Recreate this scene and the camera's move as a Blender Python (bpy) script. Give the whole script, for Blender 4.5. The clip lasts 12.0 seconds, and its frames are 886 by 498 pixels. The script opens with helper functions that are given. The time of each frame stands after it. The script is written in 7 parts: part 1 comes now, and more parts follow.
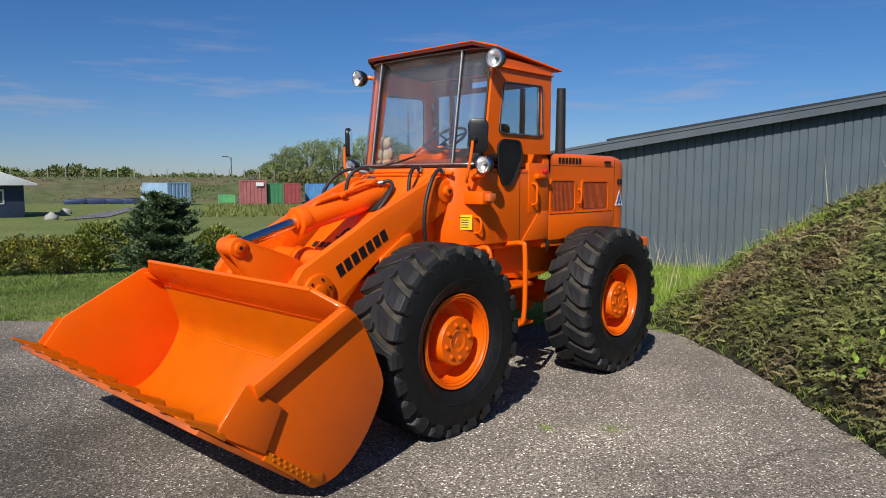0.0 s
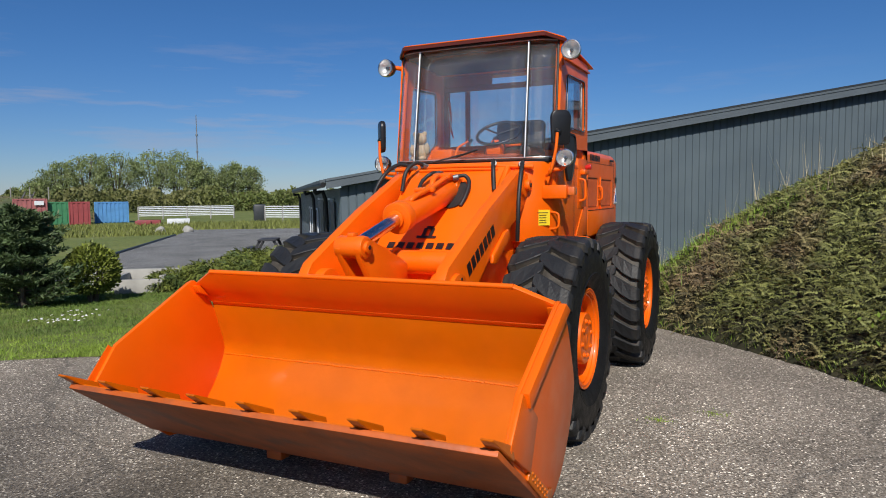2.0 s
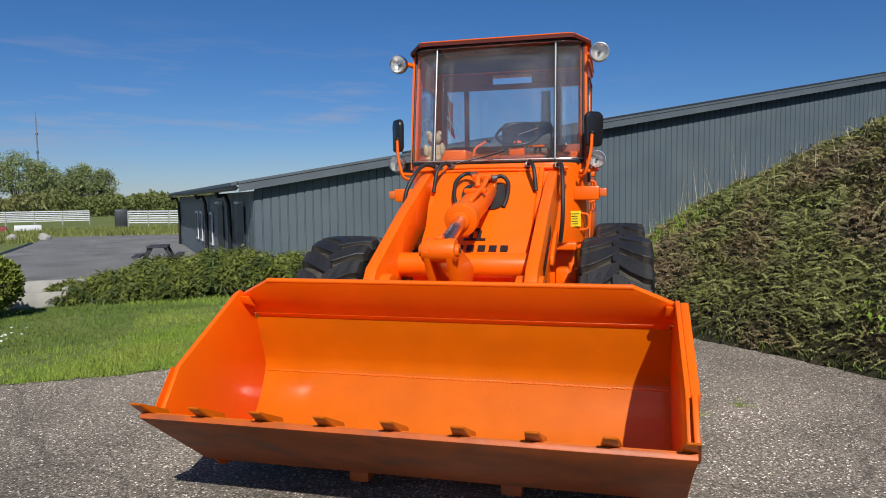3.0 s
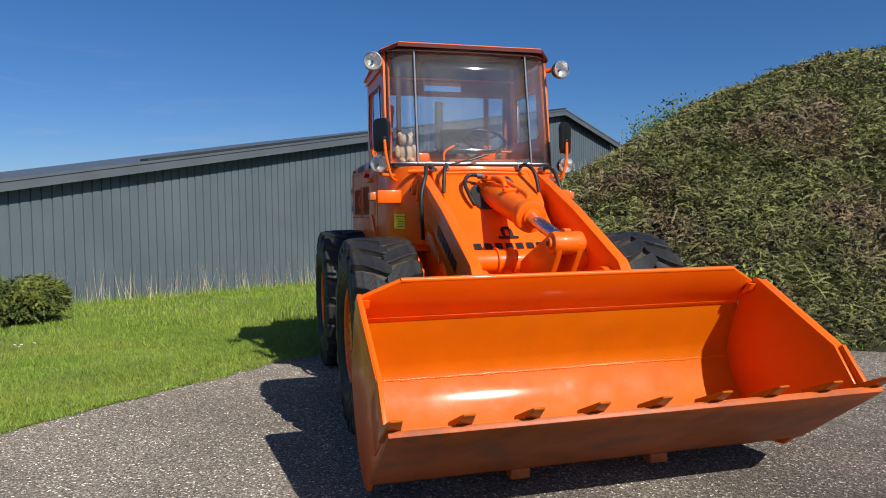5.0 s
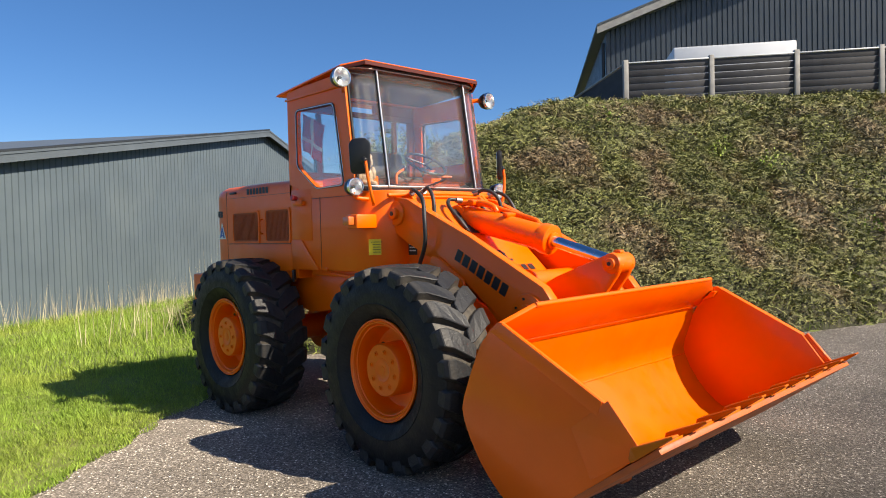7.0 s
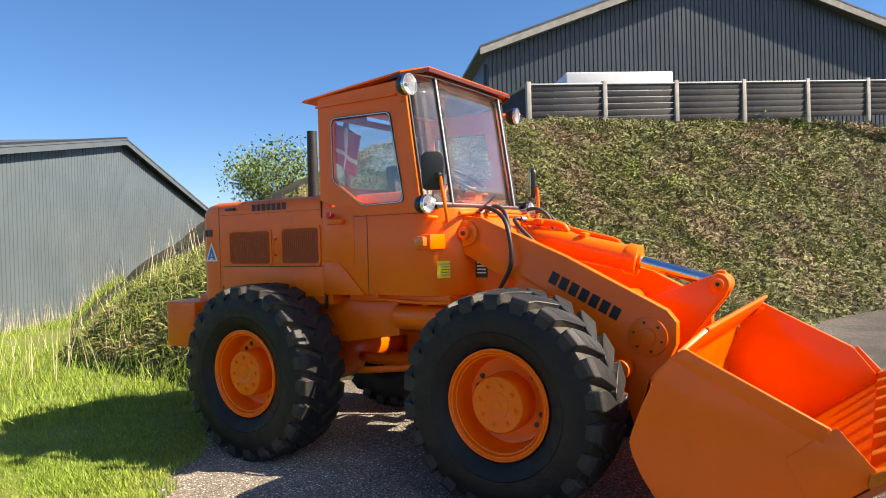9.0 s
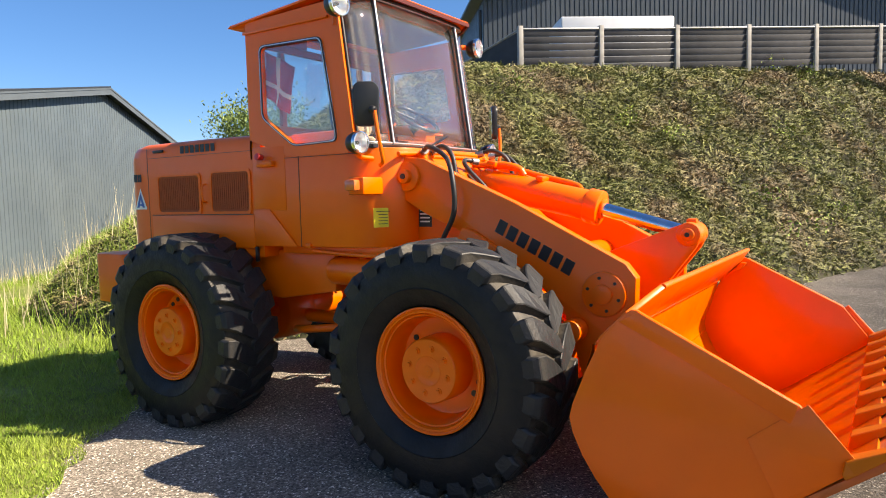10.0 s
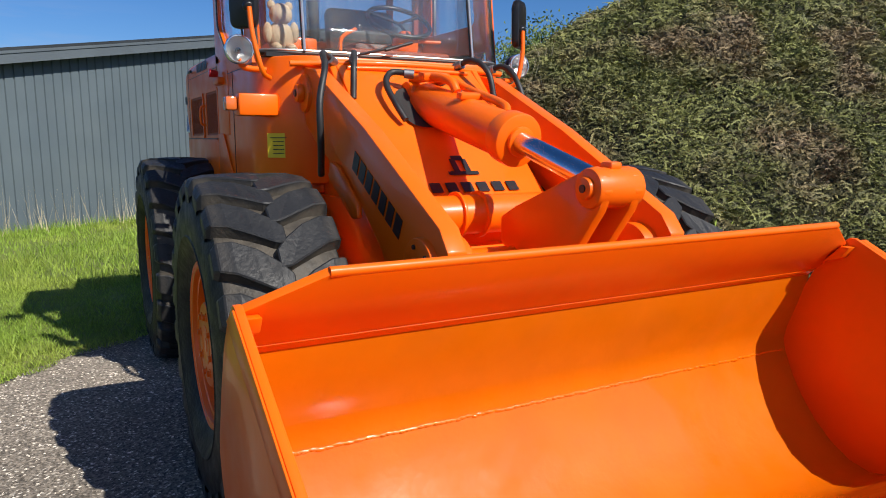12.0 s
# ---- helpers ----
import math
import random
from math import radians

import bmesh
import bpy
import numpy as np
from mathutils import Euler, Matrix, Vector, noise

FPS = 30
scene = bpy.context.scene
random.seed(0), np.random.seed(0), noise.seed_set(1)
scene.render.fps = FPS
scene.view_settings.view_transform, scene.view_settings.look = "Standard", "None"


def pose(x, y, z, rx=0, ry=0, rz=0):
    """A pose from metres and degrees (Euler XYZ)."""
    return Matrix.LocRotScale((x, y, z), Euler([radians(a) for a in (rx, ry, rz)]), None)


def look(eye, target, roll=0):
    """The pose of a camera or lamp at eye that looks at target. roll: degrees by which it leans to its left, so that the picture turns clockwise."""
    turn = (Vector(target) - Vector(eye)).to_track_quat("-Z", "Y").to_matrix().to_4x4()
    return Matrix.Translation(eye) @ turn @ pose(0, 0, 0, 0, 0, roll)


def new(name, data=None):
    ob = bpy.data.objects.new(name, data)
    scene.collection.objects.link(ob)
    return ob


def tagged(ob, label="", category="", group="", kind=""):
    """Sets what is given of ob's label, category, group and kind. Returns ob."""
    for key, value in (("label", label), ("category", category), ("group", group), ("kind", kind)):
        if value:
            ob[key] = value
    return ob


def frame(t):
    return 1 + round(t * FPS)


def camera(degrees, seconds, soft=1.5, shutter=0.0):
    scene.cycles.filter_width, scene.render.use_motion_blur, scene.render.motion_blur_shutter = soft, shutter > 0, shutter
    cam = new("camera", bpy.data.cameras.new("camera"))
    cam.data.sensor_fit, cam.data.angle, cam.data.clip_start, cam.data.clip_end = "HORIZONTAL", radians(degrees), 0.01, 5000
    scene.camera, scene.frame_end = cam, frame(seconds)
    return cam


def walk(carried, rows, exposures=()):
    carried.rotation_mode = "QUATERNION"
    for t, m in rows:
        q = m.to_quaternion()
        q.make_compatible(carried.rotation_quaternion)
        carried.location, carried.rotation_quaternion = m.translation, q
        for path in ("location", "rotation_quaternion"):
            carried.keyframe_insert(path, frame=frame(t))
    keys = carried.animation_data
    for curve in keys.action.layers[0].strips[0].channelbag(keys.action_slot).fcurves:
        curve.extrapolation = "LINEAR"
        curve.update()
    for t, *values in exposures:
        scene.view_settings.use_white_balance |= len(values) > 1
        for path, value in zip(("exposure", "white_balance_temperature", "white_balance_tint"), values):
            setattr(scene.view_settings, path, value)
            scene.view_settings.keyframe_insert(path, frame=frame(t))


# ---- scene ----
cam = camera(65.2, 12.0, soft=1.0)
PATH = [
    (0, (4.422, -4.852, 1.842), (3.078, -3.385, 1.645), 0.1),
    (0.5, (4.001, -5.133, 1.799), (2.745, -3.586, 1.629), -0.4),
    (1, (3.503, -5.408, 1.782), (2.361, -3.774, 1.624), -0.7),
    (1.5, (2.974, -5.682, 1.708), (1.966, -3.961, 1.554), -0.8),
    (2, (2.325, -5.85, 1.675), (1.469, -4.049, 1.523), -0.6),
    (2.5, (1.65, -6.037, 1.647), (0.967, -4.163, 1.501), -0.6),
    (3, (1.015, -6.141, 1.669), (0.521, -4.209, 1.524), -0.7),
    (3.2, (0.679, -6.188, 1.616), (0.292, -4.23, 1.488), -1.0),
    (4.8, (-1.513, -6.187, 1.563), (-1.11, -4.231, 1.464), -0.9),
    (5, (-1.796, -6.117, 1.553), (-1.285, -4.186, 1.452), -0.7),
    (5.5, (-2.439, -5.937, 1.569), (-1.686, -4.087, 1.467), -0.3),
    (6, (-3.021, -5.614, 1.562), (-2.032, -3.879, 1.462), -0.2),
    (6.5, (-3.555, -5.227, 1.595), (-2.355, -3.629, 1.502), -0.7),
    (7, (-4.065, -4.795, 1.623), (-2.683, -3.35, 1.566), -1.4),
    (7.2, (-4.146, -4.665, 1.636), (-2.732, -3.251, 1.602), -1.5),
    (8.8, (-4.937, -3.277, 1.705), (-3.269, -2.174, 1.699), -1.7),
    (9, (-4.913, -3.196, 1.708), (-3.231, -2.115, 1.683), -1.6),
    (9.5, (-4.648, -3.202, 1.674), (-2.954, -2.142, 1.589), -1.5),
    (10, (-4.191, -3.248, 1.621), (-2.523, -2.155, 1.47), -1.4),
    (10.5, (-3.64, -3.491, 1.596), (-2.059, -2.285, 1.384), -1.0),
    (11, (-3.074, -3.731, 1.588), (-1.637, -2.367, 1.317), -0.9),
    (11.5, (-2.404, -3.963, 1.574), (-1.187, -2.406, 1.265), -0.7),
    (12, (-1.623, -4.067, 1.534), (-0.689, -2.327, 1.218), 0.1),
]
EXPOSURES = [(0, -0.15, 6500, 10), (2, -0.23, 6500, 10), (3, -0.23, 6500, 10), (5, -0.05, 6600, 10), (5.5, 0.08, 6700, 10), (6.2, 0.3, 6900, 10), (7, 0.7, 7500, 11),
             (9, 1.14, 8200, 12), (9.5, 1.17, 8200, 12), (10.5, 1.17, 8000, 12), (11, 1.0, 7700, 11), (11.5, 0.62, 7000, 11), (12, 0.18, 6600, 10)]
walk(cam, [(t, look(eye, target, roll)) for t, eye, target, roll in PATH], EXPOSURES)

# ---- daylight ----
SUN_DIR = Vector((0.30, -0.695, 0.655)).normalized()
world = bpy.data.worlds.new("sky")
scene.world = world
world.use_nodes = True
wn, wl = world.node_tree.nodes, world.node_tree.links
wn.clear()
sky = wn.new("ShaderNodeTexSky")
sky.sky_type = "NISHITA"
sky.sun_disc = False
sky.sun_elevation = math.asin(SUN_DIR.z)
sky.sun_rotation = math.atan2(SUN_DIR.x, SUN_DIR.y)
sky.air_density, sky.dust_density, sky.ozone_density = 1.0, 0.1, 4.0
geo = wn.new("ShaderNodeTexCoord")
sep = wn.new("ShaderNodeSeparateXYZ")
wl.new(geo.outputs["Generated"], sep.inputs[0])
# thin streaks of cloud low over the horizon
mapn = wn.new("ShaderNodeMapping")
mapn.inputs["Scale"].default_value = (3.0, 3.0, 26.0)
wl.new(geo.outputs["Generated"], mapn.inputs[0])
cn = wn.new("ShaderNodeTexNoise")
cn.inputs["Scale"].default_value, cn.inputs["Detail"].default_value, cn.inputs["Roughness"].default_value = 1.6, 6, 0.6
wl.new(mapn.outputs[0], cn.inputs["Vector"])
cr = wn.new("ShaderNodeMapRange")
cr.inputs[1].default_value, cr.inputs[2].default_value = 0.53, 0.84
wl.new(cn.outputs["Fac"], cr.inputs[0])
band = wn.new("ShaderNodeValToRGB")
band.color_ramp.elements[0].position, band.color_ramp.elements[0].color = 0.02, (0.10, 0.10, 0.10, 1)
band.color_ramp.elements[1].position, band.color_ramp.elements[1].color = 0.24, (0, 0, 0, 1)
e = band.color_ramp.elements.new(0.11)
e.color = (0.9, 0.9, 0.9, 1)
wl.new(sep.outputs[2], band.inputs[0])
mul = wn.new("ShaderNodeMath")
mul.operation = "MULTIPLY"
west = wn.new("ShaderNodeMapRange")
west.inputs[1].default_value, west.inputs[2].default_value, west.inputs[3].default_value, west.inputs[4].default_value = -0.4, 0.12, 1.0, 0.0
wl.new(sep.outputs[0], west.inputs[0])
mul0 = wn.new("ShaderNodeMath")
mul0.operation = "MULTIPLY"
wl.new(cr.outputs[0], mul0.inputs[0]), wl.new(west.outputs[0], mul0.inputs[1])
wl.new(mul0.outputs[0], mul.inputs[0]), wl.new(band.outputs[0], mul.inputs[1])
hs = wn.new("ShaderNodeHueSaturation")
hs.inputs["Saturation"].default_value = 1.17
hs.inputs["Value"].default_value = 0.92
tint = wn.new("ShaderNodeMixRGB")
tint.blend_type = "MULTIPLY"
tint.inputs[0].default_value, tint.inputs[2].default_value = 1.0, (0.90, 0.97, 1.18, 1)
wl.new(sky.outputs[0], tint.inputs[1])
# bluer towards the horizon
low = wn.new("ShaderNodeMapRange")
low.inputs[1].default_value, low.inputs[2].default_value, low.inputs[3].default_value, low.inputs[4].default_value = 0.0, 0.32, 1.0, 0.0
wl.new(sep.outputs[2], low.inputs[0])
cool = wn.new("ShaderNodeMixRGB")
cool.blend_type = "MULTIPLY"
cool.inputs[2].default_value = (0.82, 0.90, 1.02, 1)
wl.new(low.outputs[0], cool.inputs[0]), wl.new(tint.outputs[0], cool.inputs[1])
wl.new(cool.outputs[0], hs.inputs["Color"])
mixc = wn.new("ShaderNodeMixRGB")
mixc.inputs[2].default_value = (5.6, 5.6, 6.8, 1)
wl.new(mul.outputs[0], mixc.inputs[0]), wl.new(hs.outputs[0], mixc.inputs[1])
# scattered cumulus over the sunny half of the sky
cu = wn.new("ShaderNodeTexNoise")
cu.inputs["Scale"].default_value, cu.inputs["Detail"].default_value, cu.inputs["Roughness"].default_value = 2.6, 7, 0.55
wl.new(geo.outputs["Generated"], cu.inputs["Vector"])
cum = wn.new("ShaderNodeMapRange")
cum.inputs[1].default_value, cum.inputs[2].default_value, cum.inputs[4].default_value = 0.50, 0.64, 0.8
wl.new(cu.outputs["Fac"], cum.inputs[0])
south = wn.new("ShaderNodeMapRange")
south.inputs[1].default_value, south.inputs[2].default_value = -0.25, -0.6
wl.new(sep.outputs[1], south.inputs[0])
cmul = wn.new("ShaderNodeMath")
cmul.operation = "MULTIPLY"
wl.new(cum.outputs[0], cmul.inputs[0]), wl.new(south.outputs[0], cmul.inputs[1])
mixs = wn.new("ShaderNodeMixRGB")
mixs.inputs[2].default_value = (11.0, 11.0, 11.3, 1)
wl.new(cmul.outputs[0], mixs.inputs[0]), wl.new(mixc.outputs[0], mixs.inputs[1])
bg = wn.new("ShaderNodeBackground")
bg.inputs[1].default_value = 0.079
wo = wn.new("ShaderNodeOutputWorld")
wl.new(mixs.outputs[0], bg.inputs[0]), wl.new(bg.outputs[0], wo.inputs[0])
sun_data = bpy.data.lights.new("sun", "SUN")
sun_data.energy, sun_data.angle, sun_data.color = 5.0, radians(0.53), (1.0, 0.955, 0.88)
sun = new("sun", sun_data)
sun.matrix_world = look(SUN_DIR * 60, (0, 0, 0))

# ---- materials ----


def material(name, rough=0.6, metal=0.0, color=(0.5, 0.5, 0.5), vary=0.0, scale=8.0, bump=0.0, bump_scale=40.0,
             coat=0.0, random_amt=0.0, island=False, second=None, second_at=(0.5, 0.7), second_scale=1.5, coords="Object", rough_vary=0.0):
    """A surface with colour variation at two scales, optional second tone in patches, and fine relief."""
    m = bpy.data.materials.new(name)
    m.use_nodes = True
    nt = m.node_tree
    n, l = nt.nodes, nt.links
    b = n["Principled BSDF"]
    b.inputs["Roughness"].default_value, b.inputs["Metallic"].default_value = rough, metal
    b.inputs["Coat Weight"].default_value = coat
    b.inputs["Coat Roughness"].default_value = 0.08
    tc = n.new("ShaderNodeTexCoord")
    base = n.new("ShaderNodeRGB")
    base.outputs[0].default_value = (*color, 1)
    out = base.outputs[0]
    if second:
        ns = n.new("ShaderNodeTexNoise")
        ns.inputs["Scale"].default_value, ns.inputs["Detail"].default_value = second_scale, 6
        l.new(tc.outputs[coords], ns.inputs["Vector"])
        mr = n.new("ShaderNodeMapRange")
        mr.inputs[1].default_value, mr.inputs[2].default_value = second_at
        l.new(ns.outputs["Fac"], mr.inputs[0])
        mx = n.new("ShaderNodeMixRGB")
        mx.inputs[2].default_value = (*second, 1)
        l.new(mr.outputs[0], mx.inputs[0]), l.new(out, mx.inputs[1])
        out = mx.outputs[0]
    if vary or random_amt:
        h = n.new("ShaderNodeHueSaturation")
        l.new(out, h.inputs["Color"])
        ns = n.new("ShaderNodeTexNoise")
        ns.inputs["Scale"].default_value, ns.inputs["Detail"].default_value = scale, 8
        l.new(tc.outputs[coords], ns.inputs["Vector"])
        mr = n.new("ShaderNodeMapRange")
        mr.inputs[1].default_value, mr.inputs[2].default_value = 0.3, 0.7
        mr.inputs[3].default_value, mr.inputs[4].default_value = 1 - vary, 1 + vary
        l.new(ns.outputs["Fac"], mr.inputs[0])
        val = mr.outputs[0]
        if random_amt:
            if island:
                r = n.new("ShaderNodeNewGeometry").outputs["Random Per Island"]
            else:
                r = n.new("ShaderNodeObjectInfo").outputs["Random"]
            m2 = n.new("ShaderNodeMapRange")
            m2.inputs[3].default_value, m2.inputs[4].default_value = 1 - random_amt, 1 + random_amt
            l.new(r, m2.inputs[0])
            mm = n.new("ShaderNodeMath")
            mm.operation = "MULTIPLY"
            l.new(val, mm.inputs[0]), l.new(m2.outputs[0], mm.inputs[1])
            val = mm.outputs[0]
        l.new(val, h.inputs["Value"])
        out = h.outputs[0]
    l.new(out, b.inputs["Base Color"])
    if rough_vary:
        ns = n.new("ShaderNodeTexNoise")
        ns.inputs["Scale"].default_value, ns.inputs["Detail"].default_value = scale * 2.3, 6
        l.new(tc.outputs[coords], ns.inputs["Vector"])
        mr = n.new("ShaderNodeMapRange")
        mr.inputs[1].default_value, mr.inputs[2].default_value = 0.3, 0.7
        mr.inputs[3].default_value, mr.inputs[4].default_value = rough - rough_vary, rough + rough_vary
        l.new(ns.outputs["Fac"], mr.inputs[0]), l.new(mr.outputs[0], b.inputs["Roughness"])
    if bump:
        ns = n.new("ShaderNodeTexNoise")
        ns.inputs["Scale"].default_value, ns.inputs["Detail"].default_value = bump_scale, 5
        l.new(tc.outputs[coords], ns.inputs["Vector"])
        bp = n.new("ShaderNodeBump")
        bp.inputs["Strength"].default_value, bp.inputs["Distance"].default_value = bump, 0.01
        l.new(ns.outputs["Fac"], bp.inputs["Height"]), l.new(bp.outputs[0], b.inputs["Normal"])
    return m


ORANGE = material("orange paint", 0.40, 0, (0.93, 0.142, 0.0018), vary=0.06, scale=2.2, bump=0.08, bump_scale=22, coat=0.22, rough_vary=0.1)
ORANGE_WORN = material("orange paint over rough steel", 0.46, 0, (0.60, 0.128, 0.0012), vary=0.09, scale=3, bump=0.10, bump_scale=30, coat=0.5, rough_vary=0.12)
WELD = material("glossy orange weld bead", 0.22, 0, (0.80, 0.15, 0.003), vary=0.1, scale=20, bump=0.3, bump_scale=90, coat=1.0)
# scuffs, plus the bucket underside's shade put into the brown tone
EDGE_WORN_SHADED = material("scuffed orange edge with underside shade", 0.5, 0, (0.52, 0.105, 0.014), vary=0.2, scale=6, bump=0.3, bump_scale=16, second=(0.19, 0.082, 0.048), second_at=(0.55, 0.78), second_scale=3.5)
DARK_PLASTIC = material("black plastic", 0.35, 0, (0.012, 0.012, 0.013), vary=0.2, scale=10, bump=0.05, bump_scale=90)
HOSE = material("black rubber hose", 0.5, 0, (0.02, 0.02, 0.021), vary=0.25, scale=20, bump=0.1, bump_scale=120)
ALU = material("bright aluminium trim", 0.34, 0.85, (0.60, 0.60, 0.59), vary=0.05, scale=6, rough_vary=0.05)
CHROME = material("polished chrome", 0.2, 1.0, (0.72, 0.73, 0.75), vary=0.05, scale=6, rough_vary=0.04)
STEEL = material("dull steel", 0.5, 1.0, (0.30, 0.30, 0.31), vary=0.15, scale=10, rough_vary=0.1)
DECAL = material("black lettering paint", 0.45, 0, (0.014, 0.013, 0.014), vary=0.15, scale=30)
YELLOW = material("yellow sticker", 0.45, 0, (0.88, 0.64, 0.02), vary=0.06, scale=20)
WHITE = material("white enamel", 0.4, 0, (0.78, 0.78, 0.76), vary=0.06, scale=6)
BLUE_STICKER = material("blue sticker print", 0.4, 0, (0.03, 0.12, 0.42), vary=0.06, scale=20)
EXHAUST = material("matt black exhaust", 0.6, 0, (0.02, 0.019, 0.019), vary=0.25, scale=12, bump=0.15, bump_scale=50)
SEAT = material("black vinyl", 0.5, 0, (0.02, 0.02, 0.022), vary=0.2, scale=10, bump=0.1, bump_scale=60)
FLAG_RED = material("red cloth", 0.8, 0, (0.45, 0.012, 0.03), vary=0.1, scale=12, bump=0.2, bump_scale=80)
CLOTH_CREAM = material("cream plush", 0.9, 0, (0.55, 0.42, 0.28), vary=0.15, scale=14, bump=0.5, bump_scale=90)
MESH_GRILLE = material("painted grille mesh", 0.6, 0.1, (0.40, 0.072, 0.014), vary=0.15, scale=20, bump=0.5, bump_scale=260)
LAMP_GLASS = material("lamp reflector", 0.34, 0.75, (0.90, 0.90, 0.88), vary=0.05, scale=30, bump=0.25, bump_scale=45, coat=1.0)
INDICATOR = material("orange indicator lens", 0.15, 0, (0.75, 0.16, 0.03), vary=0.05, scale=20, coat=0.8)
RED_KNOB = material("red plastic knob", 0.3, 0, (0.55, 0.02, 0.02), vary=0.05, scale=20)


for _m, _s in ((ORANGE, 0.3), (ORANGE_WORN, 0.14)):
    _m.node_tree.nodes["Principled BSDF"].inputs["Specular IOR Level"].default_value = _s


def glass_material(name, tint=(0.9, 0.93, 0.95), haze=0.05, gloss=1.0):
    m = bpy.data.materials.new(name)
    m.use_nodes = True
    n, l = m.node_tree.nodes, m.node_tree.links
    n.clear()
    tr = n.new("ShaderNodeBsdfTransparent")
    tr.inputs[0].default_value = (*tint, 1)
    gl = n.new("ShaderNodeBsdfGlossy")
    gl.inputs["Roughness"].default_value = 0.03
    gl.inputs["Color"].default_value = (gloss, gloss, gloss, 1)
    df = n.new("ShaderNodeBsdfDiffuse")
    df.inputs[0].default_value = (0.6, 0.6, 0.6, 1)
    tc = n.new("ShaderNodeTexCoord")
    ns = n.new("ShaderNodeTexNoise")
    ns.inputs["Scale"].default_value, ns.inputs["Detail"].default_value = 2.2, 5
    l.new(tc.outputs["Object"], ns.inputs["Vector"])
    mr = n.new("ShaderNodeMapRange")
    mr.inputs[1].default_value, mr.inputs[2].default_value = 0.35, 0.75
    mr.inputs[3].default_value, mr.inputs[4].default_value = haze * 0.35, haze * 1.5
    l.new(ns.outputs["Fac"], mr.inputs[0])
    m1 = n.new("ShaderNodeMixShader")
    l.new(mr.outputs[0], m1.inputs[0]), l.new(tr.outputs[0], m1.inputs[1]), l.new(df.outputs[0], m1.inputs[2])
    lw = n.new("ShaderNodeLayerWeight")
    lw.inputs[0].default_value = 0.5
    pw = n.new("ShaderNodeMath")
    pw.operation = "POWER"
    pw.inputs[1].default_value = 4.0
    l.new(lw.outputs["Facing"], pw.inputs[0])
    fr = n.new("ShaderNodeMapRange")
    fr.inputs[3].default_value, fr.inputs[4].default_value = 0.07, 1.0
    l.new(pw.outputs[0], fr.inputs[0])
    m2 = n.new("ShaderNodeMixShader")
    l.new(fr.outputs[0], m2.inputs[0]), l.new(m1.outputs[0], m2.inputs[1]), l.new(gl.outputs[0], m2.inputs[2])
    o = n.new("ShaderNodeOutputMaterial")
    l.new(m2.outputs[0], o.inputs[0])
    return m


# the haze is dust smears and a painted milky sky reflection
GLASS = glass_material("dusty cab glass with sky haze", (0.92, 0.93, 0.93), 0.05)
GLASS_CLEAR = glass_material("clear window glass", (0.90, 0.92, 0.92), 0.012)

# ---- mesh helpers ----


def link_mesh(name, bm, mat, smooth=False, angle=40):
    me = bpy.data.meshes.new(name)
    bm.normal_update()
    bm.to_mesh(me)
    bm.free()
    me.materials.append(mat)
    if smooth:
        me.shade_smooth()
        me.set_sharp_from_angle(angle=radians(angle))
    return new(name, me)


def part(name, bm, mat, parent, label="", smooth=True):
    ob = link_mesh(name, bm, mat, smooth)
    ob.parent = parent
    if label:
        ob["label"] = label
    return ob


def raw_mesh(name, verts, faces, mat, parent=None, smooth=False):
    me = bpy.data.meshes.new(name)
    me.from_pydata(verts, [], faces)
    me.materials.append(mat)
    if smooth:
        me.shade_smooth()
    ob = new(name, me)
    ob.parent = parent
    return ob


def empty(name, label, category, group=""):
    return tagged(new(name), label, category, group)


def bevel(bm, width, seg=2, angle=30):
    es = [e for e in bm.edges if len(e.link_faces) == 2 and e.calc_face_angle(0) > radians(angle)]
    if es:
        bmesh.ops.bevel(bm, geom=es, offset=width, segments=seg, affect="EDGES", profile=0.5, clamp_overlap=True)
    return bm


def box(c, s, b=0.0, rot=None, bm=None):
    own = bmesh.new()
    bmesh.ops.create_cube(own, size=1, matrix=Matrix.Diagonal((*s, 1)))
    if b:
        bevel(own, b)
    m = Matrix.Translation(c) @ (rot or Matrix())
    bmesh.ops.transform(own, matrix=m, verts=own.verts)
    return join(bm, own)


def join(bm, own):
    if bm is None:
        return own
    tmp = bpy.data.meshes.new("tmp")
    own.to_mesh(tmp)
    own.free()
    bm.from_mesh(tmp)
    bpy.data.meshes.remove(tmp)
    return bm


def prism(profile, x0, x1, b=0.0, bm=None, axis="x"):
    """A flat outline of (y, z) points, drawn out along x from x0 to x1 (axis y: outline of (x, z); axis z: of (x, y))."""
    own = bmesh.new()

    def place(a, p, q):
        return {"x": (a, p, q), "y": (p, a, q), "z": (p, q, a)}[axis]
    lo = [own.verts.new(place(x0, p, q)) for p, q in profile]
    hi = [own.verts.new(place(x1, p, q)) for p, q in profile]
    own.faces.new(lo), own.faces.new(hi[::-1])
    for i in range(len(lo)):
        j = (i + 1) % len(lo)
        own.faces.new((lo[j], lo[i], hi[i], hi[j]))
    bmesh.ops.recalc_face_normals(own, faces=own.faces)
    if b:
        bevel(own, b)
    return join(bm, own)


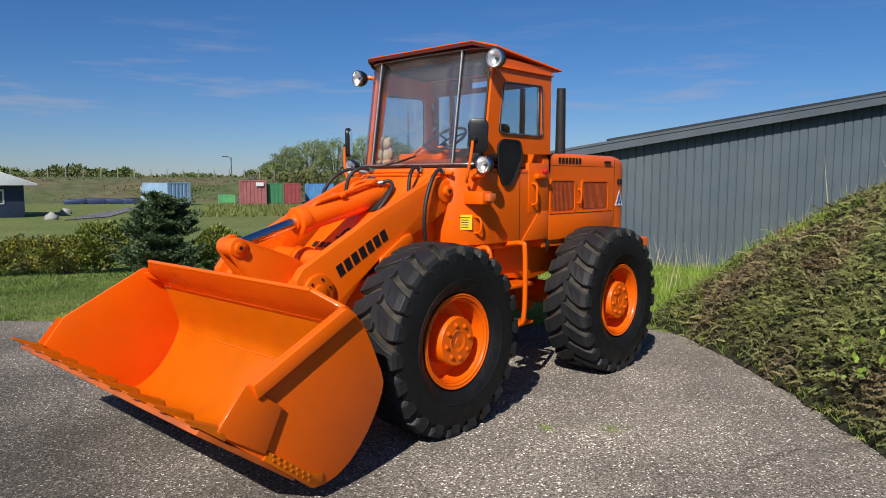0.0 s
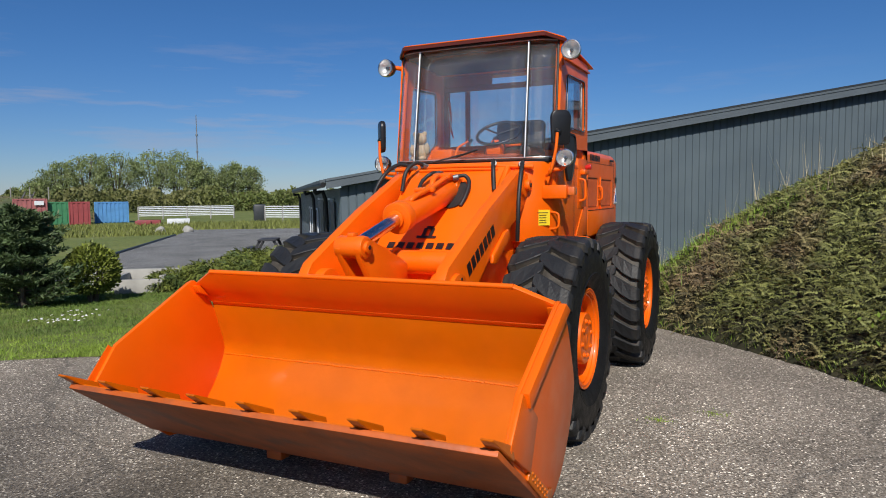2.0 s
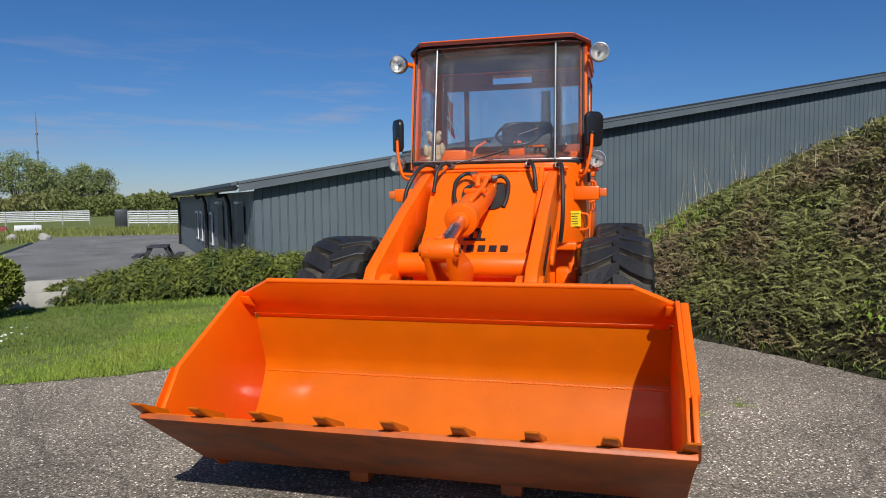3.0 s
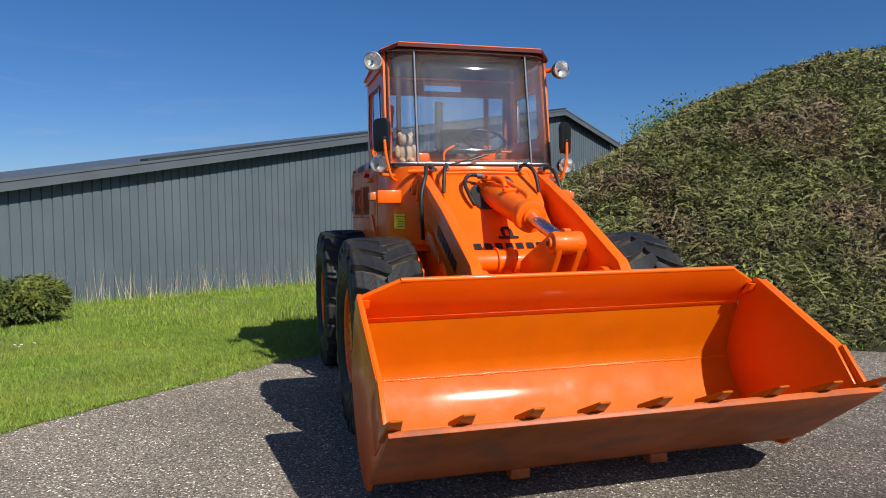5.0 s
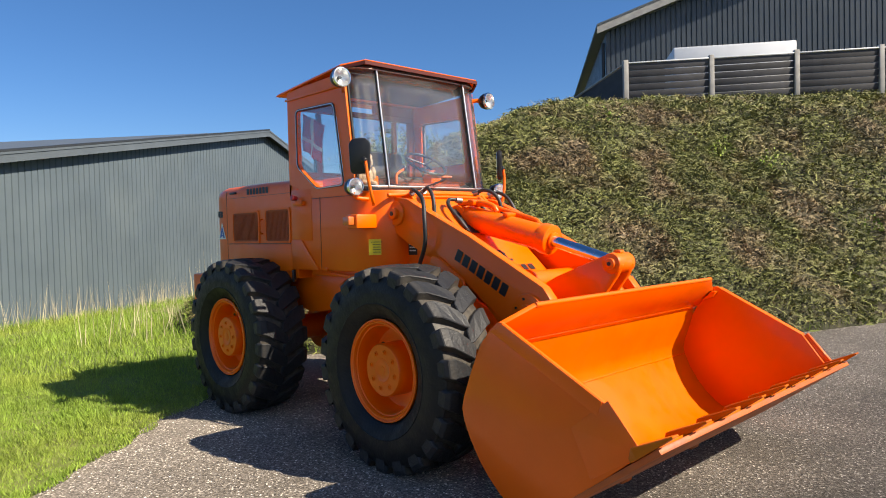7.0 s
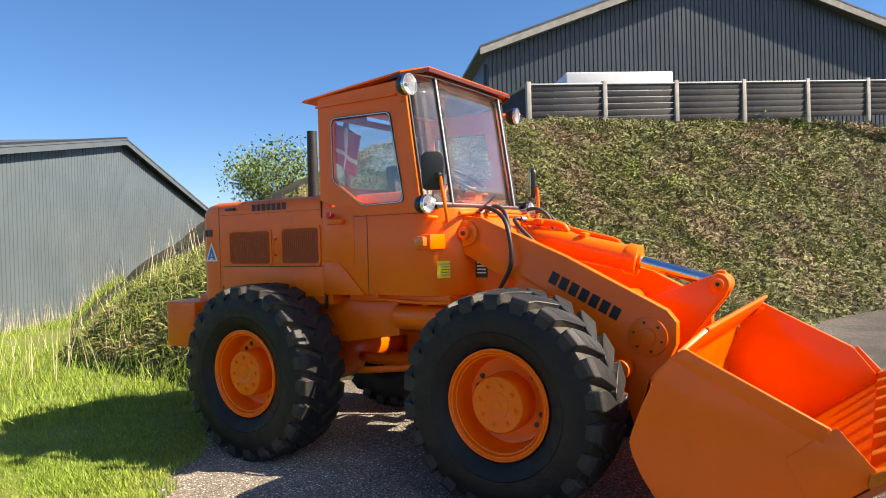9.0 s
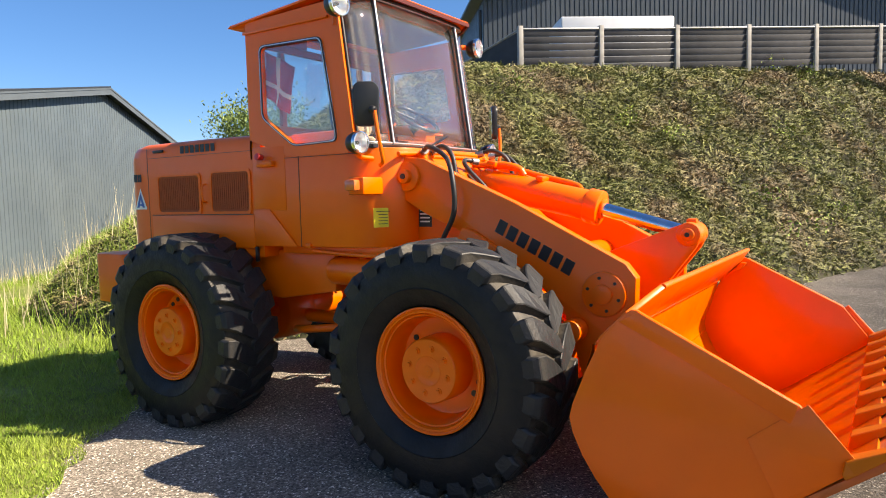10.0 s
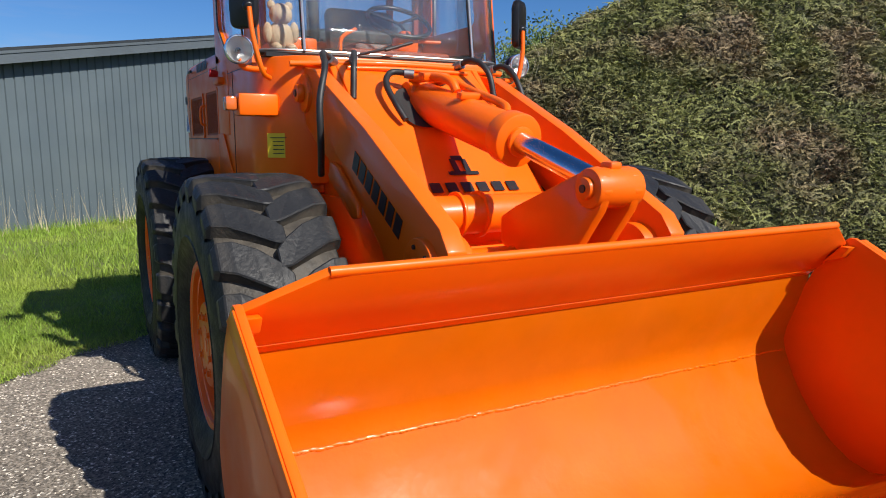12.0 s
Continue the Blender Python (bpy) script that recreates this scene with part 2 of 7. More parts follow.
def cyl(p0, p1, r0, r1=None, seg=24, b=0.0, bm=None):
    p0, p1 = Vector(p0), Vector(p1)
    own = bmesh.new()
    d = p1 - p0
    bmesh.ops.create_cone(own, cap_ends=True, segments=seg, radius1=r0, radius2=r0 if r1 is None else r1, depth=d.length)
    if b:
        bevel(own, b, 2, 50)
    m = Matrix.Translation((p0 + p1) / 2) @ d.to_track_quat("Z", "Y").to_matrix().to_4x4()
    bmesh.ops.transform(own, matrix=m, verts=own.verts)
    return join(bm, own)


def spline(pts, n=8):
    """A smooth line through the points."""
    pts = [Vector(p) for p in pts]
    if len(pts) < 3:
        return pts
    out = []
    ext = [2 * pts[0] - pts[1], *pts, 2 * pts[-1] - pts[-2]]
    for i in range(1, len(ext) - 2):
        a, b_, c, d = ext[i - 1:i + 3]
        for k in range(n):
            t = k / n
            out.append(0.5 * ((2 * b_) + (c - a) * t + (2 * a - 5 * b_ + 4 * c - d) * t * t + (3 * b_ - a - 3 * c + d) * t ** 3))
    out.append(pts[-1])
    return out


def tube(pts, r, seg=10, bm=None, smooth_n=8, taper=None):
    path = spline(pts, smooth_n) if smooth_n else [Vector(p) for p in pts]
    own = bmesh.new()
    rings = []
    side = None
    for i, p in enumerate(path):
        d = (path[min(i + 1, len(path) - 1)] - path[max(i - 1, 0)]).normalized()
        if side is None:
            side = d.orthogonal().normalized()
        side = (side - d * side.dot(d)).normalized()
        up = d.cross(side)
        rr = r if taper is None else r + (taper - r) * i / max(1, len(path) - 1)
        rings.append([own.verts.new(p + (side * math.cos(2 * math.pi * k / seg) + up * math.sin(2 * math.pi * k / seg)) * rr) for k in range(seg)])
    for a, b_ in zip(rings, rings[1:]):
        for k in range(seg):
            own.faces.new((a[k], a[(k + 1) % seg], b_[(k + 1) % seg], b_[k]))
    own.faces.new(rings[0][::-1]), own.faces.new(rings[-1])
    bmesh.ops.recalc_face_normals(own, faces=own.faces)
    return join(bm, own)


def lathe(profile, seg=64, bm=None, close=False):
    """Turns (axial, radius) points round the x axis."""
    own = bmesh.new()
    rings = []
    for a, r in profile:
        rings.append([own.verts.new((a, r * math.cos(2 * math.pi * k / seg), r * math.sin(2 * math.pi * k / seg))) for k in range(seg)])
    pairs = list(zip(rings, rings[1:])) + ([(rings[-1], rings[0])] if close else [])
    for a, b_ in pairs:
        for k in range(seg):
            own.faces.new((a[k], a[(k + 1) % seg], b_[(k + 1) % seg], b_[k]))
    bmesh.ops.recalc_face_normals(own, faces=own.faces)
    return join(bm, own)


def sheet(outline_in, outline_out, normal_off, bm=None):
    """A frame between two outlines with the same number of points, given thickness along normal_off."""
    own = bmesh.new()
    off = Vector(normal_off)
    a = [own.verts.new(p) for p in outline_in]
    b_ = [own.verts.new(p) for p in outline_out]
    c = [own.verts.new(Vector(p) + off) for p in outline_in]
    d = [own.verts.new(Vector(p) + off) for p in outline_out]
    n = len(a)
    for i in range(n):
        j = (i + 1) % n
        own.faces.new((a[i], a[j], b_[j], b_[i]))
        own.faces.new((c[j], c[i], d[i], d[j]))
        own.faces.new((a[j], a[i], c[i], c[j]))
        own.faces.new((b_[i], b_[j], d[j], d[i]))
    bmesh.ops.recalc_face_normals(own, faces=own.faces)
    return join(bm, own)


def rounded(pts, r, n=4):
    """Rounds the corners of a closed outline (2D)."""
    out = []
    pts = [Vector(p) for p in pts]
    for i, p in enumerate(pts):
        a, c = pts[i - 1], pts[(i + 1) % len(pts)]
        rr = r[i] if isinstance(r, (list, tuple)) else r
        u, v = (a - p), (c - p)
        rr = min(rr, u.length * 0.45, v.length * 0.45)
        s, e_ = p + u.normalized() * rr, p + v.normalized() * rr
        for k in range(n + 1):
            t = k / n
            out.append(s * (1 - t) ** 2 + p * 2 * t * (1 - t) + e_ * t * t)
    return [tuple(q) for q in out]


def smooth01(x, a, b):
    t = min(1.0, max(0.0, (x - a) / (b - a)))
    return t * t * (3 - 2 * t)

# ---- lie of the land ----
GRASS_EDGE = [(-14.0, -9.5), (-9.0, -5.2), (-5.95, -2.2), (-5.3, -1.62), (-4.46, -1.0), (-3.63, -0.48), (-3.15, 0.05), (-2.72, 0.45), (-2.2, 0.86), (-1.60, 1.52), (-1.1, 1.75), (-0.4, 2.6), (0.0, 3.15)]
MOUND_EDGE = [(0.0, 3.15), (0.6, 3.2), (1.02, 3.1), (1.93, 2.3), (2.6, 1.62), (3.3, 0.80), (3.6, 0.45), (4.5, 0.0), (5.3, -0.5), (6.8, -1.2), (8.6, -1.85), (10.7, -2.4), (13.1, -3.4), (18.0, -5.6), (40.0, -16.0)]
MO = Vector((0.6, 3.2))
MU, MN = Vector((0.8824, -0.4706)), Vector((0.4706, 0.8824))


def seg_dist(p, line):
    best = 1e9
    for a, b_ in zip(line, line[1:]):
        a, b_ = Vector(a), Vector(b_)
        t = max(0.0, min(1.0, (p - a).dot(b_ - a) / (b_ - a).length_squared))
        best = min(best, (p - a - (b_ - a) * t).length)
    return best


def interp(x, xs, ys):
    return float(np.interp(x, xs, ys))


EDGE_S = [(Vector(p) - MO).dot(MU) for p in MOUND_EDGE]
EDGE_N = [(Vector(p) - MO).dot(MN) for p in MOUND_EDGE]


def foot(s):
    """How far the mound's foot lies in from its base line, at s metres along it."""
    return interp(s, EDGE_S, EDGE_N)


def mound_height(x, y):
    p = Vector((x, y)) - MO
    s, n = p.dot(MU), p.dot(MN)
    f = foot(s)
    d = n - f
    if d < -0.6:
        return -1.0
    front = 0.26 * smooth01(d, -0.15, 0.25) + interp(s, [0, 8, 17, 30], [0.80, 0.84, 1.35, 1.5]) * d if d > 0 else 1.6 * d
    end = interp(s + (min(n, 4.1) / 2.6 - 1.2) * (1 - smooth01(s, -0.7, 0.7)) - 0.03 * (n - 4.0), [-3.0, -2.1, -1.2, 0.0, 0.9, 2.6, 3.8, 6.3, 9.0, 12.0, 40.0], [-1.6, -0.6, 0.28, 1.28, 1.85, 2.70, 3.52, 4.68, 4.88, 5.05, 6.3])
    k = 0.5
    h = -k * math.log(math.exp(-front / k) + math.exp(-end / k) + math.exp(-(4.9 + 0.045 * max(0.0, s - 9.0)) / k))
    return h


def land(x, y):
    """Height of the plain ground round the loader."""
    w = smooth01(y - 0.9 * x, 0.5, 10.0)
    d = math.hypot(x, y + 2.0)
    return -0.5 * w * smooth01(d, 4.0, 20.0)


GRASS_SOIL = material("lawn soil and thatch", 0.9, 0, (0.135, 0.172, 0.034), vary=0.3, scale=4.0, bump=0.6, bump_scale=60, second=(0.18, 0.20, 0.050), second_at=(0.42, 0.66), second_scale=0.35)
LAWN = material("lawn grass", 0.65, 0, (0.195, 0.30, 0.033), vary=0.15, scale=0.8, random_amt=0.4, island=True, second=(0.26, 0.33, 0.048), second_at=(0.45, 0.65), second_scale=0.6)
LAWN_OLD = material("older darker lawn grass", 0.65, 0, (0.118, 0.185, 0.030), vary=0.2, scale=0.9, random_amt=0.45, island=True, second=(0.17, 0.22, 0.04), second_at=(0.48, 0.68), second_scale=0.7)
DRY_GRASS = material("dry straw stalks", 0.8, 0, (0.58, 0.50, 0.33), vary=0.15, scale=4, random_amt=0.3, island=True)
DRY_LAWN = material("uncut yellowish grass", 0.7, 0, (0.17, 0.19, 0.045), vary=0.2, scale=0.9, random_amt=0.4, island=True)
ROUGH_GRASS = material("rough field grass", 0.9, 0, (0.155, 0.135, 0.062), vary=0.3, scale=0.7, bump=0.8, bump_scale=6, second=(0.10, 0.125, 0.04), second_at=(0.42, 0.6), second_scale=0.12)


def asphalt_material(name, base, chips, dark=0.0):
    m = bpy.data.materials.new(name)
    m.use_nodes = True
    n, l = m.node_tree.nodes, m.node_tree.links
    b = n["Principled BSDF"]
    b.inputs["Roughness"].default_value = 0.82
    b.inputs["Diffuse Roughness"].default_value = 1.0
    b.inputs["Specular IOR Level"].default_value = 0.3
    tc = n.new("ShaderNodeTexCoord")
    v = n.new("ShaderNodeTexVoronoi")
    v.inputs["Scale"].default_value = 95
    l.new(tc.outputs["Object"], v.inputs["Vector"])
    sp = n.new("ShaderNodeSeparateColor")
    l.new(v.outputs["Color"], sp.inputs[0])
    mr = n.new("ShaderNodeMapRange")
    mr.inputs[1].default_value, mr.inputs[2].default_value = 0.86, 0.99
    l.new(sp.outputs[0], mr.inputs[0])
    big = n.new("ShaderNodeTexNoise")
    big.inputs["Scale"].default_value, big.inputs["Detail"].default_value = 0.7, 8
    l.new(tc.outputs["Object"], big.inputs["Vector"])
    bm_ = n.new("ShaderNodeMapRange")
    bm_.inputs[1].default_value, bm_.inputs[2].default_value = 0.3, 0.7
    bm_.inputs[3].default_value, bm_.inputs[4].default_value = 0.72, 1.25
    l.new(big.outputs["Fac"], bm_.inputs[0])
    fine = n.new("ShaderNodeTexNoise")
    fine.inputs["Scale"].default_value, fine.inputs["Detail"].default_value = 45, 6
    l.new(tc.outputs["Object"], fine.inputs["Vector"])
    fm = n.new("ShaderNodeMapRange")
    fm.inputs[1].default_value, fm.inputs[2].default_value = 0.3, 0.7
    fm.inputs[3].default_value, fm.inputs[4].default_value = 0.5, 1.5
    l.new(fine.outputs["Fac"], fm.inputs[0])
    grain = n.new("ShaderNodeMapRange")
    grain.inputs[3].default_value, grain.inputs[4].default_value = 0.45, 1.5
    l.new(sp.outputs[1], grain.inputs[0])
    m0 = n.new("ShaderNodeMath")
    m0.operation = "MULTIPLY"
    l.new(grain.outputs[0], m0.inputs[0]), l.new(fm.outputs[0], m0.inputs[1])
    mm = n.new("ShaderNodeMath")
    mm.operation = "MULTIPLY"
    l.new(bm_.outputs[0], mm.inputs[0]), l.new(m0.outputs[0], mm.inputs[1])
    mx = n.new("ShaderNodeMixRGB")
    mx.inputs[1].default_value, mx.inputs[2].default_value = (*base, 1), (*chips, 1)
    l.new(mr.outputs[0], mx.inputs[0])
    h = n.new("ShaderNodeHueSaturation")
    l.new(mx.outputs[0], h.inputs["Color"]), l.new(mm.outputs[0], h.inputs["Value"])
    # moss and dirt in soft patches, and thin wandering cracks
    pt = n.new("ShaderNodeTexNoise")
    pt.inputs["Scale"].default_value, pt.inputs["Detail"].default_value = 1.7, 9
    l.new(tc.outputs["Object"], pt.inputs["Vector"])
    pm = n.new("ShaderNodeMapRange")
    pm.inputs[1].default_value, pm.inputs[2].default_value, pm.inputs[4].default_value = 0.56, 0.76, 0.55
    l.new(pt.outputs["Fac"], pm.inputs[0])
    m3 = n.new("ShaderNodeMixRGB")
    m3.inputs[2].default_value = (0.12, 0.11, 0.09, 1)
    l.new(pm.outputs[0], m3.inputs[0]), l.new(h.outputs[0], m3.inputs[1])
    wob = n.new("ShaderNodeTexNoise")
    wob.inputs["Scale"].default_value, wob.inputs["Detail"].default_value = 1.3, 6
    l.new(tc.outputs["Object"], wob.inputs["Vector"])
    vm = n.new("ShaderNodeMixRGB")
    vm.inputs[0].default_value = 0.35
    l.new(tc.outputs["Object"], vm.inputs[1]), l.new(wob.outputs["Color"], vm.inputs[2])
    ck = n.new("ShaderNodeTexVoronoi")
    ck.feature = "DISTANCE_TO_EDGE"
    ck.inputs["Scale"].default_value = 0.3
    l.new(vm.outputs[0], ck.inputs["Vector"])
    cm = n.new("ShaderNodeMapRange")
    cm.inputs[1].default_value, cm.inputs[2].default_value = 0.002, 0.006
    cm.inputs[3].default_value, cm.inputs[4].default_value = 0.30, 0.0
    l.new(ck.outputs["Distance"], cm.inputs[0])
    m4 = n.new("ShaderNodeMixRGB")
    m4.inputs[2].default_value = (0.03, 0.03, 0.028, 1)
    l.new(cm.outputs[0], m4.inputs[0]), l.new(m3.outputs[0], m4.inputs[1])
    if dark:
        # darker tone towards -y, past a soft noisy edge
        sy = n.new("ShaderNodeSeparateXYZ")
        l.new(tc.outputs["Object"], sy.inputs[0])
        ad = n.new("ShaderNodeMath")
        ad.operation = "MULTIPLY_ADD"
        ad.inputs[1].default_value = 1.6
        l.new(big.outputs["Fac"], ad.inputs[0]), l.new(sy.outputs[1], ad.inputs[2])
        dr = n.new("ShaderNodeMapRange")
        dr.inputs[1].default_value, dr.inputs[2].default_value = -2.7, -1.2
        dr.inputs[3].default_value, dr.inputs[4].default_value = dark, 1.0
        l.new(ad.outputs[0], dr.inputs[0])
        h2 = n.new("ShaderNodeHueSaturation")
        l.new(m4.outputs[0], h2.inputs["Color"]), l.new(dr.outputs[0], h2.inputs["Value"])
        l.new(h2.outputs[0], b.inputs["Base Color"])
    else:
        l.new(m4.outputs[0], b.inputs["Base Color"])
    bp = n.new("ShaderNodeBump")
    bp.inputs["Strength"].default_value, bp.inputs["Distance"].default_value = 0.9, 0.008
    l.new(v.outputs["Distance"], bp.inputs["Height"]), l.new(bp.outputs[0], b.inputs["Normal"])
    return m


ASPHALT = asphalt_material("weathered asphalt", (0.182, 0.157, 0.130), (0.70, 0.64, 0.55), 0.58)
YARD_ASPHALT = asphalt_material("pale yard asphalt", (0.135, 0.138, 0.14), (0.25, 0.25, 0.25))


def inside(p, poly):
    x, y = p
    c = False
    for (x0, y0), (x1, y1) in zip(poly, poly[1:] + poly[:1]):
        if (y0 > y) != (y1 > y) and x < (x1 - x0) * (y - y0) / (y1 - y0) + x0:
            c = not c
    return c


def densify(line, step, jitter, rnd):
    out = []
    for a, b_ in zip(line, line[1:]):
        a, b_ = Vector(a), Vector(b_)
        k = max(1, int((b_ - a).length / step))
        for i in range(k):
            q = a.lerp(b_, i / k)
            out.append((q.x + rnd.uniform(-jitter, jitter), q.y + rnd.uniform(-jitter, jitter)))
    out.append(line[-1])
    return out


rnd_e = random.Random(3)
APRON = densify(GRASS_EDGE, 0.18, 0.03, rnd_e) + densify(MOUND_EDGE, 0.18, 0.03, rnd_e)[1:] + [(40.0, -45.0), (-40.0, -45.0), (-40.0, -32.0)]
bm = bmesh.new()
f = bm.faces.new([bm.verts.new((x, y, 0.0)) for x, y in APRON])
ret = bmesh.ops.extrude_face_region(bm, geom=[f])
bmesh.ops.translate(bm, vec=(0, 0, -0.12), verts=[v for v in ret["geom"] if isinstance(v, bmesh.types.BMVert)])
bmesh.ops.recalc_face_normals(bm, faces=bm.faces)
bmesh.ops.triangulate(bm, faces=bm.faces)
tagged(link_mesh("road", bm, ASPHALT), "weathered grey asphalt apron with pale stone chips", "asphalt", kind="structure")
APRON_IN = [GRASS_EDGE[0]] + GRASS_EDGE[1:] + MOUND_EDGE[1:] + [(40.0, -45.0), (-40.0, -45.0), (-40.0, -32.0)]

# one sheet of ground out to the horizon
def axis_lines():
    a = list(np.arange(-16, 16.01, 0.4))
    out, step, v = [], 0.6, 16.0
    while v < 1500:
        v += step
        step *= 1.22
        out.append(v)
    return [-q for q in out[::-1]] + a + out


gx, gy = axis_lines(), axis_lines()
verts, faces = [], []
for j, y in enumerate(gy):
    for i, x in enumerate(gx):
        z = land(x, y)
        if inside((x, y), APRON_IN):
            z -= 0.08
        else:
            z += 0.02 + 0.02 * noise.noise((x * 0.7, y * 0.7, 0))
        verts.append((x, y, z))
nx = len(gx)
for j in range(len(gy) - 1):
    for i in range(nx - 1):
        faces.append((j * nx + i, j * nx + i + 1, (j + 1) * nx + i + 1, (j + 1) * nx + i))
ground = tagged(raw_mesh("ground", verts, faces, GRASS_SOIL, smooth=True), "mown green lawn and field", "lawn", kind="structure")

# the planted mound
SHRUB_SOIL = material("dark shrub ground", 0.95, 0, (0.030, 0.031, 0.012), vary=0.4, scale=9, bump=1.0, bump_scale=25, second=(0.045, 0.038, 0.018), second_at=(0.45, 0.65), second_scale=2.0)
verts, faces = [], []
ss = list(np.arange(-5.5, 20, 0.25)) + list(np.arange(20, 46, 1.5))
nn = list(np.arange(-2.0, 7.5, 0.2)) + list(np.arange(7.5, 34, 1.2))
for n_ in nn:
    for s_ in ss:
        p = MO + MU * float(s_) + MN * float(n_)
        h = mound_height(p.x, p.y)
        b_ = land(p.x, p.y)
        h += 0.10 * noise.noise((p.x * 0.9, p.y * 0.9, 3)) * smooth01(h, 0.1, 0.6) + 0.06 * noise.noise((p.x * 3.1, p.y * 3.1, 7)) * smooth01(h, 0.1, 0.6)
        verts.append((p.x, p.y, b_ + h - 0.11 * smooth01(h, 0.15, 0.5) if h > -0.2 else b_ - 0.4))
w_ = len(ss)
for j in range(len(nn) - 1):
    for i in range(w_ - 1):
        faces.append((j * w_ + i, j * w_ + i + 1, (j + 1) * w_ + i + 1, (j + 1) * w_ + i))
mound = tagged(raw_mesh("mound", verts, faces, SHRUB_SOIL, smooth=True), "steep earth mound under dense low shrubs", "mound", kind="structure")

# ---- metal-clad buildings ----
CLAD_GREY = material("blue-grey metal cladding", 0.45, 0.0, (0.098, 0.128, 0.150), vary=0.07, scale=0.9, bump=0.04, bump_scale=6, second=(0.115, 0.145, 0.162), second_at=(0.45, 0.7), second_scale=0.5, rough_vary=0.06)
CLAD_DARK = material("dark blue metal cladding", 0.45, 0.0, (0.046, 0.062, 0.080), vary=0.1, scale=0.9, bump=0.04, bump_scale=6, rough_vary=0.06)
ROOF_GREY = material("grey roof sheet", 0.5, 0.0, (0.098, 0.120, 0.138), vary=0.1, scale=1.5, bump=0.1, bump_scale=20)
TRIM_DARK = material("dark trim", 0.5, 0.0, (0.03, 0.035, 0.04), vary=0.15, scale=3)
WOOD_GREY = material("silvered timber", 0.8, 0.0, (0.34, 0.33, 0.31), vary=0.2, scale=5, bump=0.3, bump_scale=40)
WOOD_DARK = material("dark-stained board", 0.7, 0.0, (0.035, 0.036, 0.042), vary=0.25, scale=4, bump=0.3, bump_scale=40, random_amt=0.25)
WHITE_SHEET = material("white sheet metal", 0.4, 0.0, (0.72, 0.74, 0.76), vary=0.06, scale=2)
PIPE_BLACK = material("black downpipe", 0.4, 0.0, (0.015, 0.015, 0.016), vary=0.2, scale=6)
CONCRETE = material("weathered concrete", 0.85, 0, (0.36, 0.35, 0.32), vary=0.2, scale=3, bump=0.4, bump_scale=30)


def cladding(name, mat, parent, origin, along, length, z0, top, pitch=0.2, depth=0.028, groove=0.05):
    """A vertical ribbed sheet from origin along a direction; top(s) gives its height there."""
    along = Vector((*along, 0)).normalized()
    out = Vector((along.y, -along.x, 0))
    verts, faces = [], []
    s = 0.0
    stations = []
    while s < length:
        for ds, d in ((0, 0), (pitch - groove, 0), (pitch - groove * 0.75, -depth), (pitch - groove * 0.25, -depth)):
            if s + ds <= length:
                stations.append((s + ds, d))
        s += pitch
    stations.append((length, 0))
    for s, d in stations:
        p = Vector(origin) + along * s + out * d
        verts.append((p.x, p.y, z0)), verts.append((p.x, p.y, top(s)))
    for i in range(len(stations) - 1):
        faces.append((2 * i, 2 * i + 2, 2 * i + 3, 2 * i + 1))
    ob = raw_mesh(name, verts, faces, mat, parent)
    md = ob.modifiers.new("thickness", "SOLIDIFY")
    md.thickness, md.offset = 0.02, 0
    return ob


def slab(name, mat, parent, quad, thick, label=""):
    """A flat plate from four corners, thick downwards."""
    bm = bmesh.new()
    a = [bm.verts.new(p) for p in quad]
    b_ = [bm.verts.new(Vector(p) - Vector((0, 0, thick))) for p in quad]
    bm.faces.new(a), bm.faces.new(b_[::-1])
    for i in range(4):
        j = (i + 1) % 4
        bm.faces.new((a[j], a[i], b_[i], b_[j]))
    bmesh.ops.recalc_face_normals(bm, faces=bm.faces)
    return part(name, bm, mat, parent, label, smooth=False)


# long low shed with its wide gable towards the loader
shed = empty("storage_shed", "long blue-grey metal-clad shed with a shallow gable roof, behind the grass", "shed")
SA = Vector((-7.43, 8.21, 0))
SU = Vector((math.cos(radians(34.99)), math.sin(radians(34.99)), 0))
SN = Vector((SU.y, -SU.x, 0))
SV = Vector((math.cos(radians(129.5)), math.sin(radians(129.5)), 0))
PEAK = 22.24
LEN = PEAK + 17.5


def rake(s):
    return 1.89 + 0.169 * s if s < PEAK else 5.65 - 0.214 * (s - PEAK)


